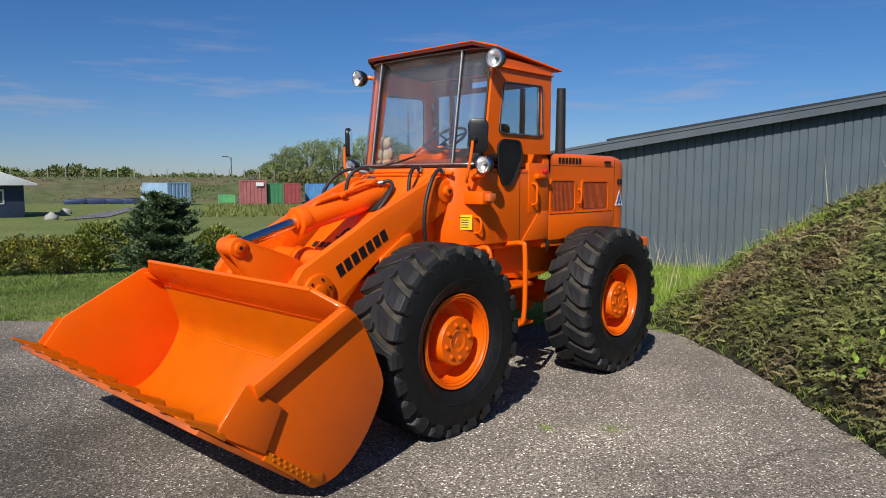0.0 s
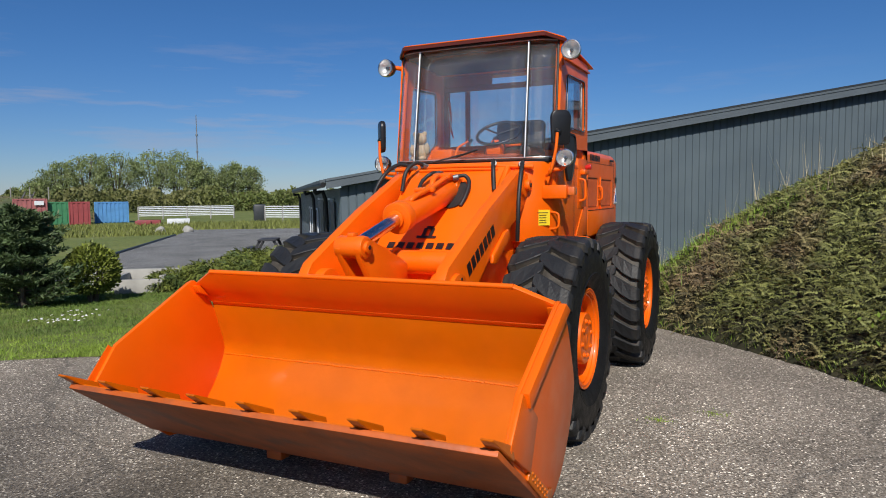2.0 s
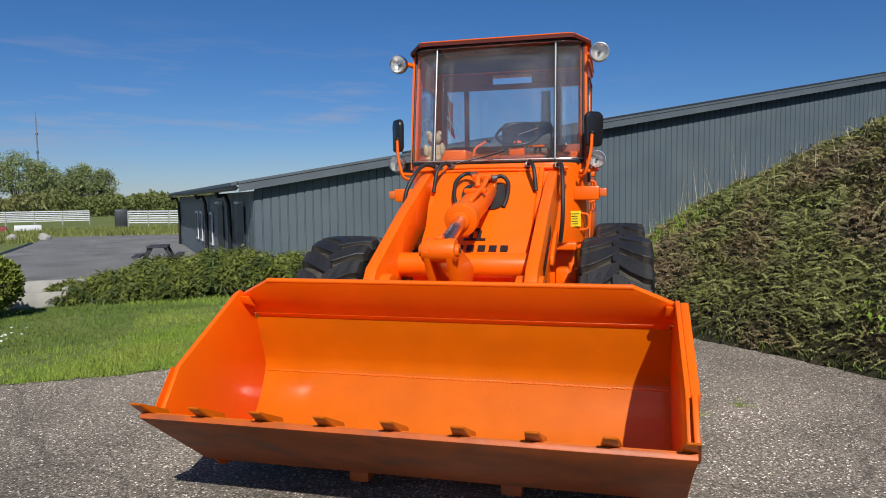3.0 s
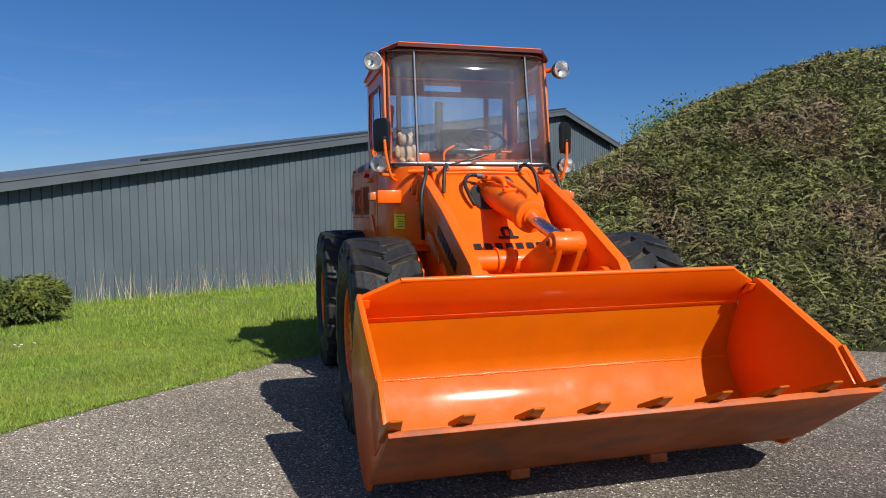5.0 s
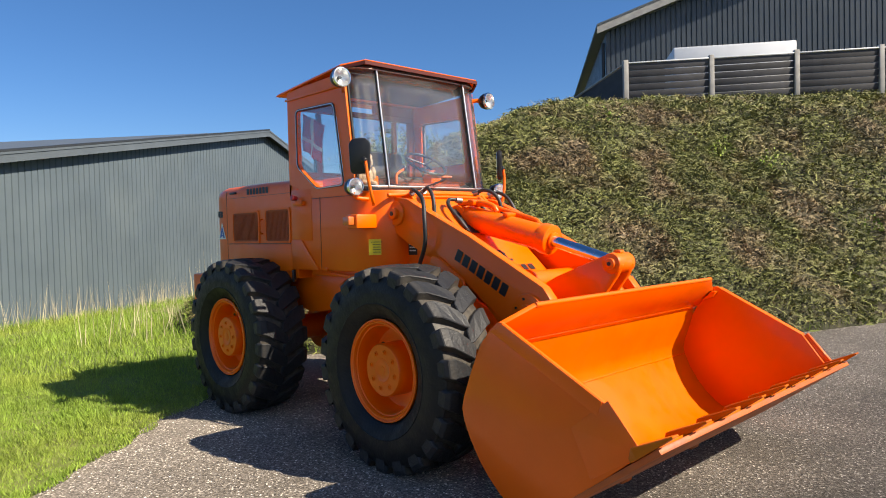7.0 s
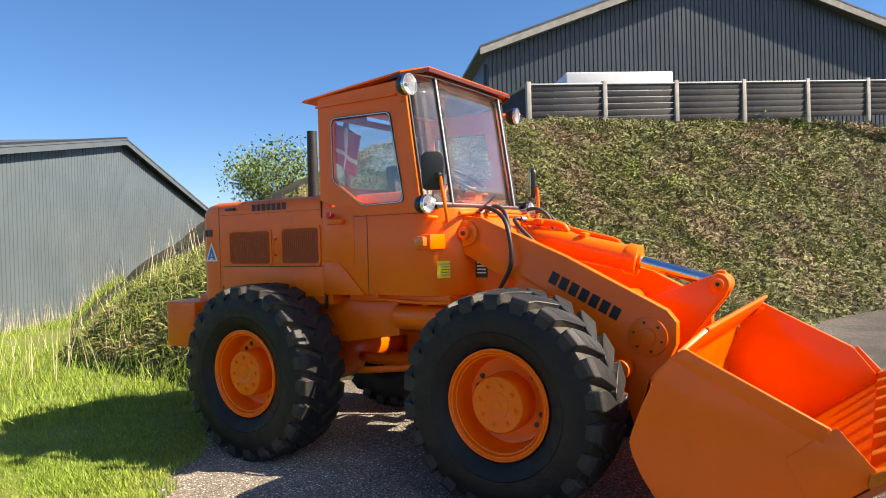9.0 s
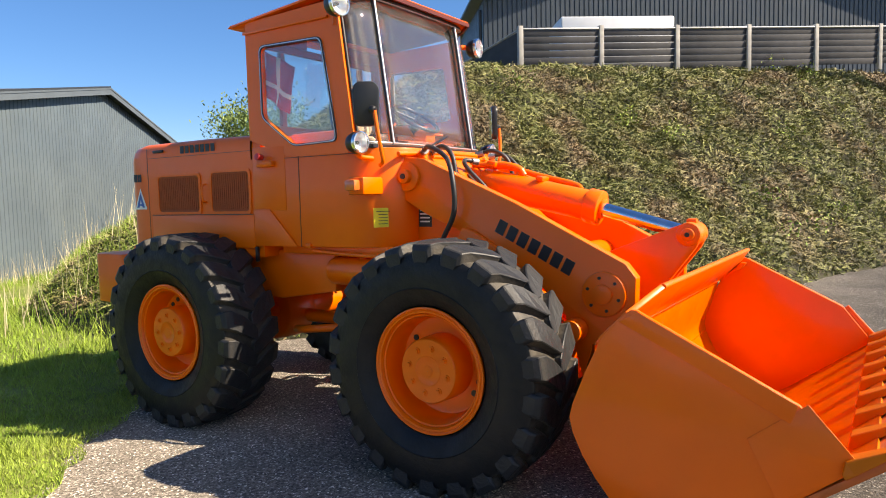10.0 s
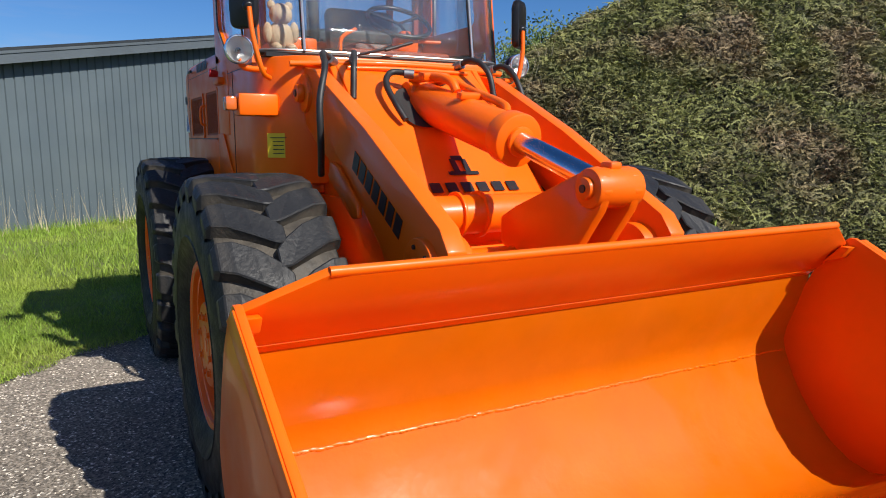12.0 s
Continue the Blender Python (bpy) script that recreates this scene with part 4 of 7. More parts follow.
for s in (-1, 1):
    grille(s, 1.24, 1.74, 1.55, 1.83)
    grille(s, 0.68, 1.09, 1.55, 1.84)
    # seams, catch and hinge
    part("seam", box((s * (HX + 0.0005), 1.885, 1.66), (0.003, 0.004, 0.80)), DECAL, hood, "dark panel gap")
    part("seam", box((s * (HX + 0.0005), 1.22, 1.985), (0.003, 1.34, 0.0025)), DECAL, hood, "dark panel gap")
    part("catch", tube([(s * HX, 1.165, 1.62), (s * (HX + 0.035), 1.165, 1.64), (s * (HX + 0.035), 1.165, 1.74), (s * HX, 1.165, 1.76)], 0.009, 8), ORANGE, hood)
    part("latch", box((s * (HX + 0.012), 1.72, 2.035), (0.016, 0.13, 0.022), 0.006), DECAL, hood, "black latch")
    for yy in (1.82, 1.22):
        part("hook", box((s * (HX + 0.014), yy, 1.30), (0.028, 0.022, 0.11), 0.008), DARK_PLASTIC, hood, "black rubber hold-down hook")
    al = (0, -1, 0) if s < 0 else (0, 1, 0)
    y_a = 1.45 if s < 0 else 0.80
    word_bars(hood, (s * HX, y_a, 2.005), al, (0, 0, 1), [0.044] * 7, 0.058, 0.002, gap=0.38)
    word_bars(hood, (s * HX, 2.075 if s < 0 else 1.95, 1.80), al, (0, 0, 1), [0.042, 0.022, 0.022], 0.062, 0.002)
    # triangular badge
    x = s * (HX + 0.002)
    tri = [(1.915, 1.575), (2.075, 1.575), (1.995, 1.745)]
    part("badge", prism(tri, min(x, x + s * 0.003), max(x, x + s * 0.003)), WHITE, hood, "white triangular sticker", smooth=False)
    part("badge_print", prism([(1.942, 1.59), (1.972, 1.59), (1.995, 1.655), (2.018, 1.59), (2.048, 1.59), (1.995, 1.715)], min(x + s * 0.003, x + s * 0.0045), max(x + s * 0.003, x + s * 0.0045)), BLUE_STICKER, hood, "blue printed shape", smooth=False)
    part("badge_print", box((x + s * 0.0042, 1.995, 1.612), (0.002, 0.04, 0.014)), BLUE_STICKER, hood, "blue printed shape", smooth=False)
# side lockers below the hood, beside the cab
both("side_locker", lambda: box((0.64, 1.22, 1.405), (0.24, 1.20, 0.25), 0.01), ORANGE, loader)
both("seam", lambda: box((0.7605, 1.22, 1.527), (0.004, 1.18, 0.006)), DECAL, hood)

# exhaust
part("exhaust_pipe", tube([(0.22, 1.62, 2.0), (0.22, 1.62, 2.4), (0.22, 1.62, 2.83)], 0.058, 20, taper=0.048), EXHAUST, loader, "matt black upright exhaust pipe")

# red-brown with the shade inside the cab mixed into the colour
INNER_RED = material("cab orange darkened for inner shade", 0.6, 0, (0.30, 0.048, 0.015), vary=0.12, scale=6)
TRIM_IN = material("dark grey interior lining", 0.8, 0, (0.05, 0.05, 0.055), vary=0.15, scale=8)
# ---- cab ----
CX = 0.745          # half width of the cab
cab = part("cab", prism(rounded([(-CX, 0.62), (CX, 0.62), (CX, -0.36), (0.56, -0.60), (-0.56, -0.60), (-CX, -0.36)], [0.02, 0.02, 0.16, 0.14, 0.14, 0.16], 6), 1.30, 1.945, 0.012, axis="z"),
           ORANGE, loader, "orange loader cab with curved windscreen")
# cut the slanting lower rear corner by a filler-free outline: the underside box is set in behind it
both("cab_rear_quarter", lambda: prism([(0.62, 1.55), (0.62, 2.0), (0.30, 2.0), (0.30, 1.55)], 0.62, CX + 0.004, 0.004), ORANGE, cab)
part("cab_sill", box((0, -0.05, 1.275), (1.36, 0.95, 0.06), 0.012), ORANGE, cab)
part("cab_floor", box((0, 0.05, 1.955), (1.40, 1.0, 0.02)), DARK_PLASTIC, cab, "dark cab floor")


def side_wall(s):
    """The upper cab side: one panel with the window opening cut through."""
    hole = rounded([(0.50, 2.20), (0.50, 2.70), (-0.085, 2.685), (-0.20, 1.995), (0.20, 1.985)] if s < 0 else [(0.50, 2.24), (0.50, 2.70), (-0.085, 2.685), (-0.15, 2.24)], 0.05, 4)
    out = []
    # outer outline, sampled at the same angles as the opening
    outer = [(0.64, 1.92), (0.64, 2.875), (-0.215, 2.905), (-0.345, 1.92)]
    c = Vector((0.18, 2.35)) if s < 0 else Vector((0.18, 2.46))
    for p in hole:
        d = (Vector(p) - c).normalized()
        best = 9
        for i in range(4):
            a, b_ = Vector(outer[i]), Vector(outer[(i + 1) % 4])
            e_ = b_ - a
            den = d.x * e_.y - d.y * e_.x
            if abs(den) < 1e-9:
                continue
            t = ((a - c).x * e_.y - (a - c).y * e_.x) / den
            u = ((a - c).x * d.y - (a - c).y * d.x) / den
            if t > 0 and -1e-6 <= u <= 1 + 1e-6:
                best = min(best, t)
        out.append(c + d * best)
    x = s * (CX + 0.003)
    panel = sheet([(x, *p) for p in hole], [(x, p.x, p.y) for p in out], (-s * 0.045, 0, 0))
    # corner fillers so that the outline is full
    for q in outer:
        near = sorted(out, key=lambda p: (p - Vector(q)).length)[:2]
        if (near[0] - Vector(q)).length > 1e-4:
            prism([tuple(near[0]), tuple(near[1]), q], min(x, x - s * 0.045), max(x, x - s * 0.045), bm=panel)
    part("cab_side", panel, ORANGE, cab, smooth=False)
    inn = [(x + s * 0.004, *p) for p in hole]
    ctr = Vector((0, 0))
    for p in hole:
        ctr += Vector(p) / len(hole)
    shr = [(x + s * 0.004, ctr.x + (p[0] - ctr.x) * 0.955, ctr.y + (p[1] - ctr.y) * 0.955) for p in hole]
    part("window_seal", sheet(shr, inn, (s * 0.008, 0, 0)), HOSE, cab, "black rubber window seal")
    mid = [(x + s * 0.011, ctr.x + (p[0] - ctr.x) * 0.985, ctr.y + (p[1] - ctr.y) * 0.985) for p in hole]
    mid2 = [(x + s * 0.011, ctr.x + (p[0] - ctr.x) * 0.97, ctr.y + (p[1] - ctr.y) * 0.97) for p in hole]
    part("trim_strip", sheet(mid2, mid, (s * 0.004, 0, 0)), ALU, cab, "thin bright trim strip")
    g = bmesh.new()
    f = [g.verts.new((x - s * 0.01, ctr.x + (p[0] - ctr.x) * 0.97, ctr.y + (p[1] - ctr.y) * 0.97)) for p in hole]
    h2 = [g.verts.new((x - s * 0.015, ctr.x + (p[0] - ctr.x) * 0.97, ctr.y + (p[1] - ctr.y) * 0.97)) for p in hole]
    g.faces.new(f), g.faces.new(h2[::-1])
    for i in range(len(f)):
        j = (i + 1) % len(f)
        g.faces.new((f[i], f[j], h2[j], h2[i]))
    pane = part("side_window", g, GLASS_CLEAR, cab, "clear side window pane", smooth=False)
    pane.visible_shadow = False


side_wall(-1), side_wall(1)
# the door on the left side: upper sash bar and the dark lower pane
low = rounded([(-0.165, 2.15), (-0.10, 2.20), (0.155, 2.195), (0.19, 2.04), (0.03, 1.80), (-0.09, 1.785), (-0.165, 1.94)], 0.06, 4)
part("lower_door_pane", prism(low, CX + 0.002, CX + 0.014), DARK_PLASTIC, cab, "black lower door pane", smooth=False)
cl = Vector((0.01, 2.0))
part("pane_seal", sheet([(CX + 0.012, cl.x + (p[0] - cl.x) * 0.93, cl.y + (p[1] - cl.y) * 0.93) for p in low], [(CX + 0.012, *p) for p in low], (0.01, 0, 0)), HOSE, cab, "black rubber seal")
part("sash_bar", box((CX - 0.012, 0.46, 2.46), (0.02, 0.03, 0.44), 0.004), STEEL, cab, "grey sliding sash bar")
# door outlines, handles, hinges
for s in (-1, 1):
    part("seam", box((s * (CX + 0.001), 0.17, 1.61), (0.004, 0.004, 0.62)), DECAL, cab, "dark door gap")
    part("seam", box((s * (CX + 0.001), 0.10, 1.912), (0.004, 0.85, 0.003)), DECAL, cab, "dark door gap")
    part("cab_skirt", prism([(0.62, 1.56), (0.62, 1.30), (0.20, 1.30), (0.46, 1.56)], min(s * (CX + 0.001), s * (CX + 0.012)), max(s * (CX + 0.001), s * (CX + 0.012)), 0.003), ORANGE, cab)
    part("hook", box((s * (CX + 0.012), 0.60, 1.24), (0.03, 0.022, 0.11), 0.008), DARK_PLASTIC, cab, "black rubber hold-down hook")
    part("door_lug", box((s * (CX + 0.02), 0.47, 1.88), (0.05, 0.16, 0.045), 0.012), ORANGE, cab)
    part("door_knob", cyl((s * (CX + 0.02), 0.50, 1.925), (s * (CX + 0.075), 0.50, 1.93), 0.02, 0.026, 16, 0.006), RED_KNOB, cab, "red door knob")
    part("door_handle", tube([(s * CX, 0.36, 1.62), (s * (CX + 0.05), 0.36, 1.64), (s * (CX + 0.055), 0.36, 1.72), (s * (CX + 0.05), 0.36, 1.80), (s * CX, 0.36, 1.82)], 0.010, 8) if s > 0 else box((s * (CX + 0.006), 0.1, 1.31), (0.02, 0.05, 0.03), 0.004), ORANGE, cab)
    part("rain_gutter", box((s * (CX + 0.012), 0.25, 2.80), (0.02, 0.80, 0.018), 0.004), ORANGE, cab)
    if s > 0:
        part("grab_handle", tube([(s * (CX - 0.05), -0.40, 1.40), (s * (CX + 0.02), -0.40, 1.42), (s * (CX + 0.02), -0.40, 1.52), (s * (CX - 0.05), -0.40, 1.54)], 0.010, 8), ORANGE, cab)
# rear wall of the cab with its window and the slit above
for c, sz in (((0, 0.60, 2.05), (1.40, 0.04, 0.24)), ((0, 0.60, 2.74), (1.40, 0.04, 0.05)), ((0, 0.60, 2.875), (1.40, 0.04, 0.04)), ((-0.445, 0.60, 2.81), (0.51, 0.04, 0.09)), ((0.445, 0.60, 2.81), (0.51, 0.04, 0.09)),
              ((-0.68, 0.60, 2.44), (0.06, 0.04, 0.55)), ((0.67, 0.60, 2.44), (0.08, 0.04, 0.55)), ((0.45, 0.60, 2.44), (0.045, 0.035, 0.54)), ((-0.45, 0.60, 2.44), (0.045, 0.035, 0.54))):
    part("rear_wall", box(c, sz, 0.006), INNER_RED, cab)
rear_pane = part("rear_window", box((0.0, 0.612, 2.44), (1.3, 0.006, 0.55)), GLASS_CLEAR, cab, "clear rear window pane", smooth=False)
rear_pane.visible_shadow = False

# windscreen: flat middle pane, two curved corner panes, chrome strips
WB, WT = 1.978, 2.935


def ws_point(u, v):
    """u from -1 to 1 across the screen, v from 0 at the sill to 1 at the roof."""
    k = abs(u)
    s = 1 if u >= 0 else -1
    if k < 0.62:
        x, y = 0.505 * k / 0.62, -0.465 + 0.012 * (k / 0.62) ** 2
    else:
        a = (k - 0.62) / 0.38 * math.pi / 2
        x, y = 0.505 + 0.215 * math.sin(a) ** 0.9, -0.453 + 0.115 * (1 - math.cos(a))
    return Vector((s * (x * (1 - 0.012 * v)), y + 0.135 * v, WB + (WT - WB) * v))


def ws_pane(u0, u1, n):
    bm = bmesh.new()
    grid = [[bm.verts.new(ws_point(u0 + (u1 - u0) * i / n, j / 6)) for i in range(n + 1)] for j in range(7)]
    for a, b_ in zip(grid, grid[1:]):
        for i in range(n):
            bm.faces.new((a[i], a[i + 1], b_[i + 1], b_[i]))
    return bm


for u0, u1, n in ((-0.62, 0.62, 6), (0.62, 1.0, 10), (-1.0, -0.62, 10)):
    p = part("windscreen", ws_pane(u0, u1, n), GLASS, cab, "dusty windscreen pane" if n == 6 else "curved corner windscreen pane")
    md = p.modifiers.new("thickness", "SOLIDIFY")
    md.thickness = 0.005
    p.visible_shadow = False
for u in (-0.62, 0.62):
    pts = [ws_point(u, j / 6) + Vector((0, -0.008, 0)) for j in range(7)]
    part("screen_seal", tube([p + Vector((0, 0.006, 0)) for p in pts], 0.0115, 8, smooth_n=0), HOSE, cab, "black rubber screen seal")
    part("screen_strip", tube([p + Vector((0, -0.006, 0)) for p in pts], 0.0072, 8, smooth_n=0), ALU, cab, "chrome windscreen strip")
for v in (0.0, 1.0):
    pts = [ws_point(-1 + i / 20, v) + Vector((0, -0.004, 0.004)) for i in range(41)]
    part("screen_strip", tube(pts, 0.0055, 8, smooth_n=0), ALU, cab, "chrome windscreen strip")
    part("screen_seal", tube([p + Vector((0, 0.010, -0.012 if v == 0 else 0.012)) for p in pts], 0.013, 8, smooth_n=0), HOSE, cab, "black rubber screen seal")
for s in (-1, 1):
    part("cab_pillar", tube([ws_point(s, j / 6) + Vector((0, 0.02, 0)) for j in range(-0, 7)], 0.026, 10, smooth_n=0), ORANGE, cab)
    part("screen_seal", tube([ws_point(s, j / 6) + Vector((s * 0.004, -0.012, 0)) for j in range(7)], 0.010, 8, smooth_n=0), HOSE, cab, "black rubber screen seal")
VISOR = material("dark maroon roof front", 0.5, 0, (0.115, 0.017, 0.009), vary=0.15, scale=4)
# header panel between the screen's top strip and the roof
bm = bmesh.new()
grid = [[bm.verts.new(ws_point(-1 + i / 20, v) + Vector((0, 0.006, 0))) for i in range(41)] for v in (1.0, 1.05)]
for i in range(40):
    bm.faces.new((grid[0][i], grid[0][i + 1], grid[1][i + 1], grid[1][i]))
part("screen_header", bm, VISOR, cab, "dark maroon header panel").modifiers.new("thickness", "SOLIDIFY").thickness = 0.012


def roof_mesh():
    out = [(-0.645, -0.372), (-0.772, -0.20), (-0.768, 0.80), (0.768, 0.80), (0.772, -0.20), (0.645, -0.372)]
    bm = bmesh.new()

    def height(x, y):
        return 2.982 - 0.115 * smooth01(y, -0.40, 1.0)
    low_r = [bm.verts.new((x, y, height(x, y) - (-0.004 if y < -0.3 else 0.03 if y < 0 else 0.016))) for x, y in out]
    edge = [bm.verts.new((x * 0.985, y * 0.985 if y > 0 else y, height(x, y) - (-0.012 if y < -0.3 else 0.008 if y < 0 else -0.004))) for x, y in out]
    top = [bm.verts.new((x * 0.86, 0.15 + (y - 0.15) * 0.93, height(x, y) + 0.022)) for x, y in out]
    n = len(out)
    for a, b_ in ((low_r, edge), (edge, top)):
        for i in range(n):
            j = (i + 1) % n
            bm.faces.new((a[i], a[j], b_[j], b_[i]))
    bm.faces.new(top)
    inner = [bm.verts.new((x * 0.93, (y + 0.080 if y < -0.3 else y + 0.04 if y < 0 else y - 0.08), height(x, y) - (0.012 if y < -0.3 else 0.03 if y < 0 else 0.018))) for x, y in out]
    for i in range(n):
        j = (i + 1) % n
        bm.faces.new((inner[i], inner[j], low_r[j], low_r[i]))
    bm.faces.new(inner[::-1])
    bmesh.ops.recalc_face_normals(bm, faces=bm.faces)
    bevel(bm, 0.008, 2, 20)
    return bm


part("cab_roof", roof_mesh(), ORANGE, cab, "orange overhanging cab roof", smooth=False)
# maroon strip round the front edge of the roof
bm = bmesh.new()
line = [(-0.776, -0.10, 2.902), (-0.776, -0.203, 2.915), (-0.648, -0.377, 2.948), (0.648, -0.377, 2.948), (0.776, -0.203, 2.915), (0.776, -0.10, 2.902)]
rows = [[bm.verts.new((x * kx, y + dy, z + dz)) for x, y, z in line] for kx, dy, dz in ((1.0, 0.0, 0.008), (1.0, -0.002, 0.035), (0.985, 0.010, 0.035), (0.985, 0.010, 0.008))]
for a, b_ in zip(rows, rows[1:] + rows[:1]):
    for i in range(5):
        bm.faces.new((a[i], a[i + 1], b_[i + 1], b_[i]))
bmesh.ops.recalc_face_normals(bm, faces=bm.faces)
part("visor_edge", bm, VISOR, cab, "dark maroon front edge of the roof", smooth=False)

part("headliner", box((0, 0.10, 2.885), (1.36, 0.66, 0.012), 0.004, rot=pose(0, 0, 0, -4)), TRIM_IN, cab, "dark grey headliner")
# cab interior
part("operator_seat", box((0.18, 0.22, 2.06), (0.46, 0.44, 0.11), 0.04), SEAT, cab, "black vinyl operator seat")
part("operator_seat_back", box((0.16, 0.44, 2.22), (0.48, 0.11, 0.32), 0.05, rot=pose(0, 0, 0, -8)), SEAT, cab, "black vinyl seat back")
part("dashboard", box((0.10, -0.27, 1.995), (0.62, 0.20, 0.06), 0.02), INNER_RED, cab)
part("console", box((-0.42, 0.18, 2.03), (0.22, 0.55, 0.14), 0.02), ORANGE, cab)
ang = [2 * math.pi * k / 32 for k in range(33)]
sw_m = pose(0.17, -0.17, 2.215, 34)
part("steering_wheel", tube([sw_m @ Vector((0.19 * math.cos(a), 0.19 * math.sin(a), 0)) for a in ang], 0.014, 10, smooth_n=0), DARK_PLASTIC, cab, "black steering wheel")
bm = cyl((0.14, -0.15, 2.17), (0.14, -0.27, 2.0), 0.028, None, 14)
for a in (0.5, 2.6, 4.7):
    tube([sw_m @ Vector((0, 0, -0.01)), sw_m @ Vector((0.185 * math.cos(a), 0.185 * math.sin(a), 0))], 0.009, 8, bm=bm)
part("steering_column", bm, DARK_PLASTIC, cab)
part("steering_valve", box((0.17, -0.25, 2.07), (0.14, 0.12, 0.10), 0.03, bm=cyl((0.17, -0.25, 2.1), (0.17, -0.25, 2.15), 0.035, None, 16, 0.01)), ORANGE, cab)
part("lever", tube([(-0.22, -0.22, 2.02), (-0.20, -0.20, 2.10), (-0.10, -0.18, 2.16)], 0.011, 8), ORANGE, cab)
part("lever", tube([(0.26, -0.24, 2.10), (0.40, -0.26, 2.10)], 0.010, 8), ORANGE, cab)
part("lever_knob", cyl((-0.10, -0.18, 2.15), (-0.085, -0.177, 2.18), 0.02, None, 12, 0.006), DARK_PLASTIC, cab, "black lever knob")
# cloth flag hanging in the cab's rear corner
bm = bmesh.new()
g = [[bm.verts.new((-0.64 + 0.006 * math.sin(j * 0.6 + i) + 0.10 * i / 8, 0.56 - 0.19 * i / 8 * (1 - 0.45 * j / 10) + 0.012 * math.sin(i * 1.1 + j * 0.25), 2.69 - 0.33 * j / 10 - 0.12 * i / 8)) for i in range(9)] for j in range(11)]
for j in range(10):
    for i in range(8):
        bm.faces.new((g[j][i], g[j][i + 1], g[j + 1][i + 1], g[j + 1][i]))
bm.faces.ensure_lookup_table()
fl = part("flag", bm, FLAG_RED, cab, "red cloth flag with a white cross")
fl.data.materials.append(WHITE)
for k, f in enumerate(fl.data.polygons):
    if k % 8 == 3 or k // 8 == 6:
        f.material_index = 1
fl.modifiers.new("thickness", "SOLIDIFY").thickness = 0.003

# plush figure kept as one plain shape on the sill
bm = bmesh.new()
for c, r in (((-0.56, -0.22, 2.07), (0.075, 0.06, 0.085)), ((-0.56, -0.235, 2.19), (0.062, 0.055, 0.058)), ((-0.61, -0.235, 2.235), (0.022, 0.015, 0.024)), ((-0.515, -0.235, 2.235), (0.022, 0.015, 0.024)), ((-0.635, -0.24, 2.09), (0.025, 0.025, 0.055)), ((-0.49, -0.24, 2.10), (0.025, 0.025, 0.055)), ((-0.60, -0.27, 2.01), (0.03, 0.05, 0.028)), ((-0.52, -0.27, 2.01), (0.03, 0.05, 0.028))):
    bmesh.ops.create_icosphere(bm, subdivisions=3, radius=1, matrix=Matrix.LocRotScale(c, None, r))
tagged(link_mesh("plush_toy", bm, CLOTH_CREAM, True), "worn cream plush toy standing inside the cab screen", "toy")
bpy.data.objects["plush_toy"].location = (0, 0, 0)

# ---- front cowl, arms, cylinder ----
cowl = part("front_cowl", prism([(-0.56, 1.30), (-0.50, 1.93), (-0.60, 1.93), (-0.76, 1.80), (-1.50, 1.14), (-1.46, 0.98), (-0.60, 0.98)], -0.40, 0.40, 0.012), ORANGE, loader, "orange sloping front cowl")
word_bars(cowl, (-0.29, -1.335, 1.289), (1, 0, 0), (0, 0.745, 0.667), [0.055] * 7, 0.060, 0.006, gap=0.48)
# plain emblem above the marking
nrm = Vector((0, -0.667, 0.745))
bm = bmesh.new()
for sx, sy, ox, oy in ((0.16, 0.022, 0.0, 0.0), (0.028, 0.085, -0.03, 0.05), (0.028, 0.085, 0.03, 0.05), (0.06, 0.03, 0.0, 0.10)):
    c = Vector((ox, -1.335, 1.289)) + Vector((0, 0.745, 0.667)) * (0.12 + oy) + nrm * 0.007
    box(c, (sx, sy, 0.002), rot=nrm.to_track_quat("Z", "Y").to_matrix().to_4x4(), bm=bm)
part("emblem", bm, DECAL, cowl, "plain dark emblem shape", smooth=False)
# flat dark face that stands for the shade in the cylinder's opening
hole = rounded([(-0.17, 0.0), (0.17, 0.0), (0.17, 0.30), (-0.17, 0.30)], 0.1, 5)
bm = bmesh.new()
bm.faces.new([bm.verts.new(Vector((p, -1.02, 1.583)) + Vector((0, 0.745, 0.667)) * q + nrm * 0.004) for p, q in hole])
part("cylinder_opening", bm, EXHAUST, cowl, "dark face for the shade in the cylinder opening", smooth=False)
both("cowl_side", lambda: prism([(-0.45, 1.26), (-0.45, 1.90), (-0.62, 1.92), (-0.92, 1.63), (-1.02, 1.42), (-1.02, 1.12), (-0.62, 1.02)], 0.40, 0.435, 0.006), ORANGE, loader)
part("scuttle_bar", tube([(-0.62, -0.585, 1.90), (-0.2, -0.635, 1.915), (0.2, -0.635, 1.915), (0.62, -0.585, 1.90)], 0.016, 10), ORANGE, cab)
part("scuttle_bar", tube([(-0.35, -0.665, 1.885), (0.0, -0.672, 1.89), (0.35, -0.665, 1.885)], 0.012, 10), ORANGE, cab)

ARM = [(-0.50, 1.66), (-0.475, 1.75), (-0.50, 1.84), (-0.58, 1.885), (-0.72, 1.862), (-1.37, 1.575), (-2.03, 1.235), (-2.09, 1.16), (-2.085, 1.02), (-1.98, 0.80), (-1.945, 0.56), (-1.965, 0.40), (-1.93, 0.30), (-1.84, 0.36),
       (-1.74, 0.74), (-1.68, 0.93), (-1.52, 1.10), (-1.34, 1.235), (-0.95, 1.42), (-0.72, 1.52), (-0.58, 1.60)]


def arm_mesh():
    return prism(ARM, 0.468, 0.545, 0.006)


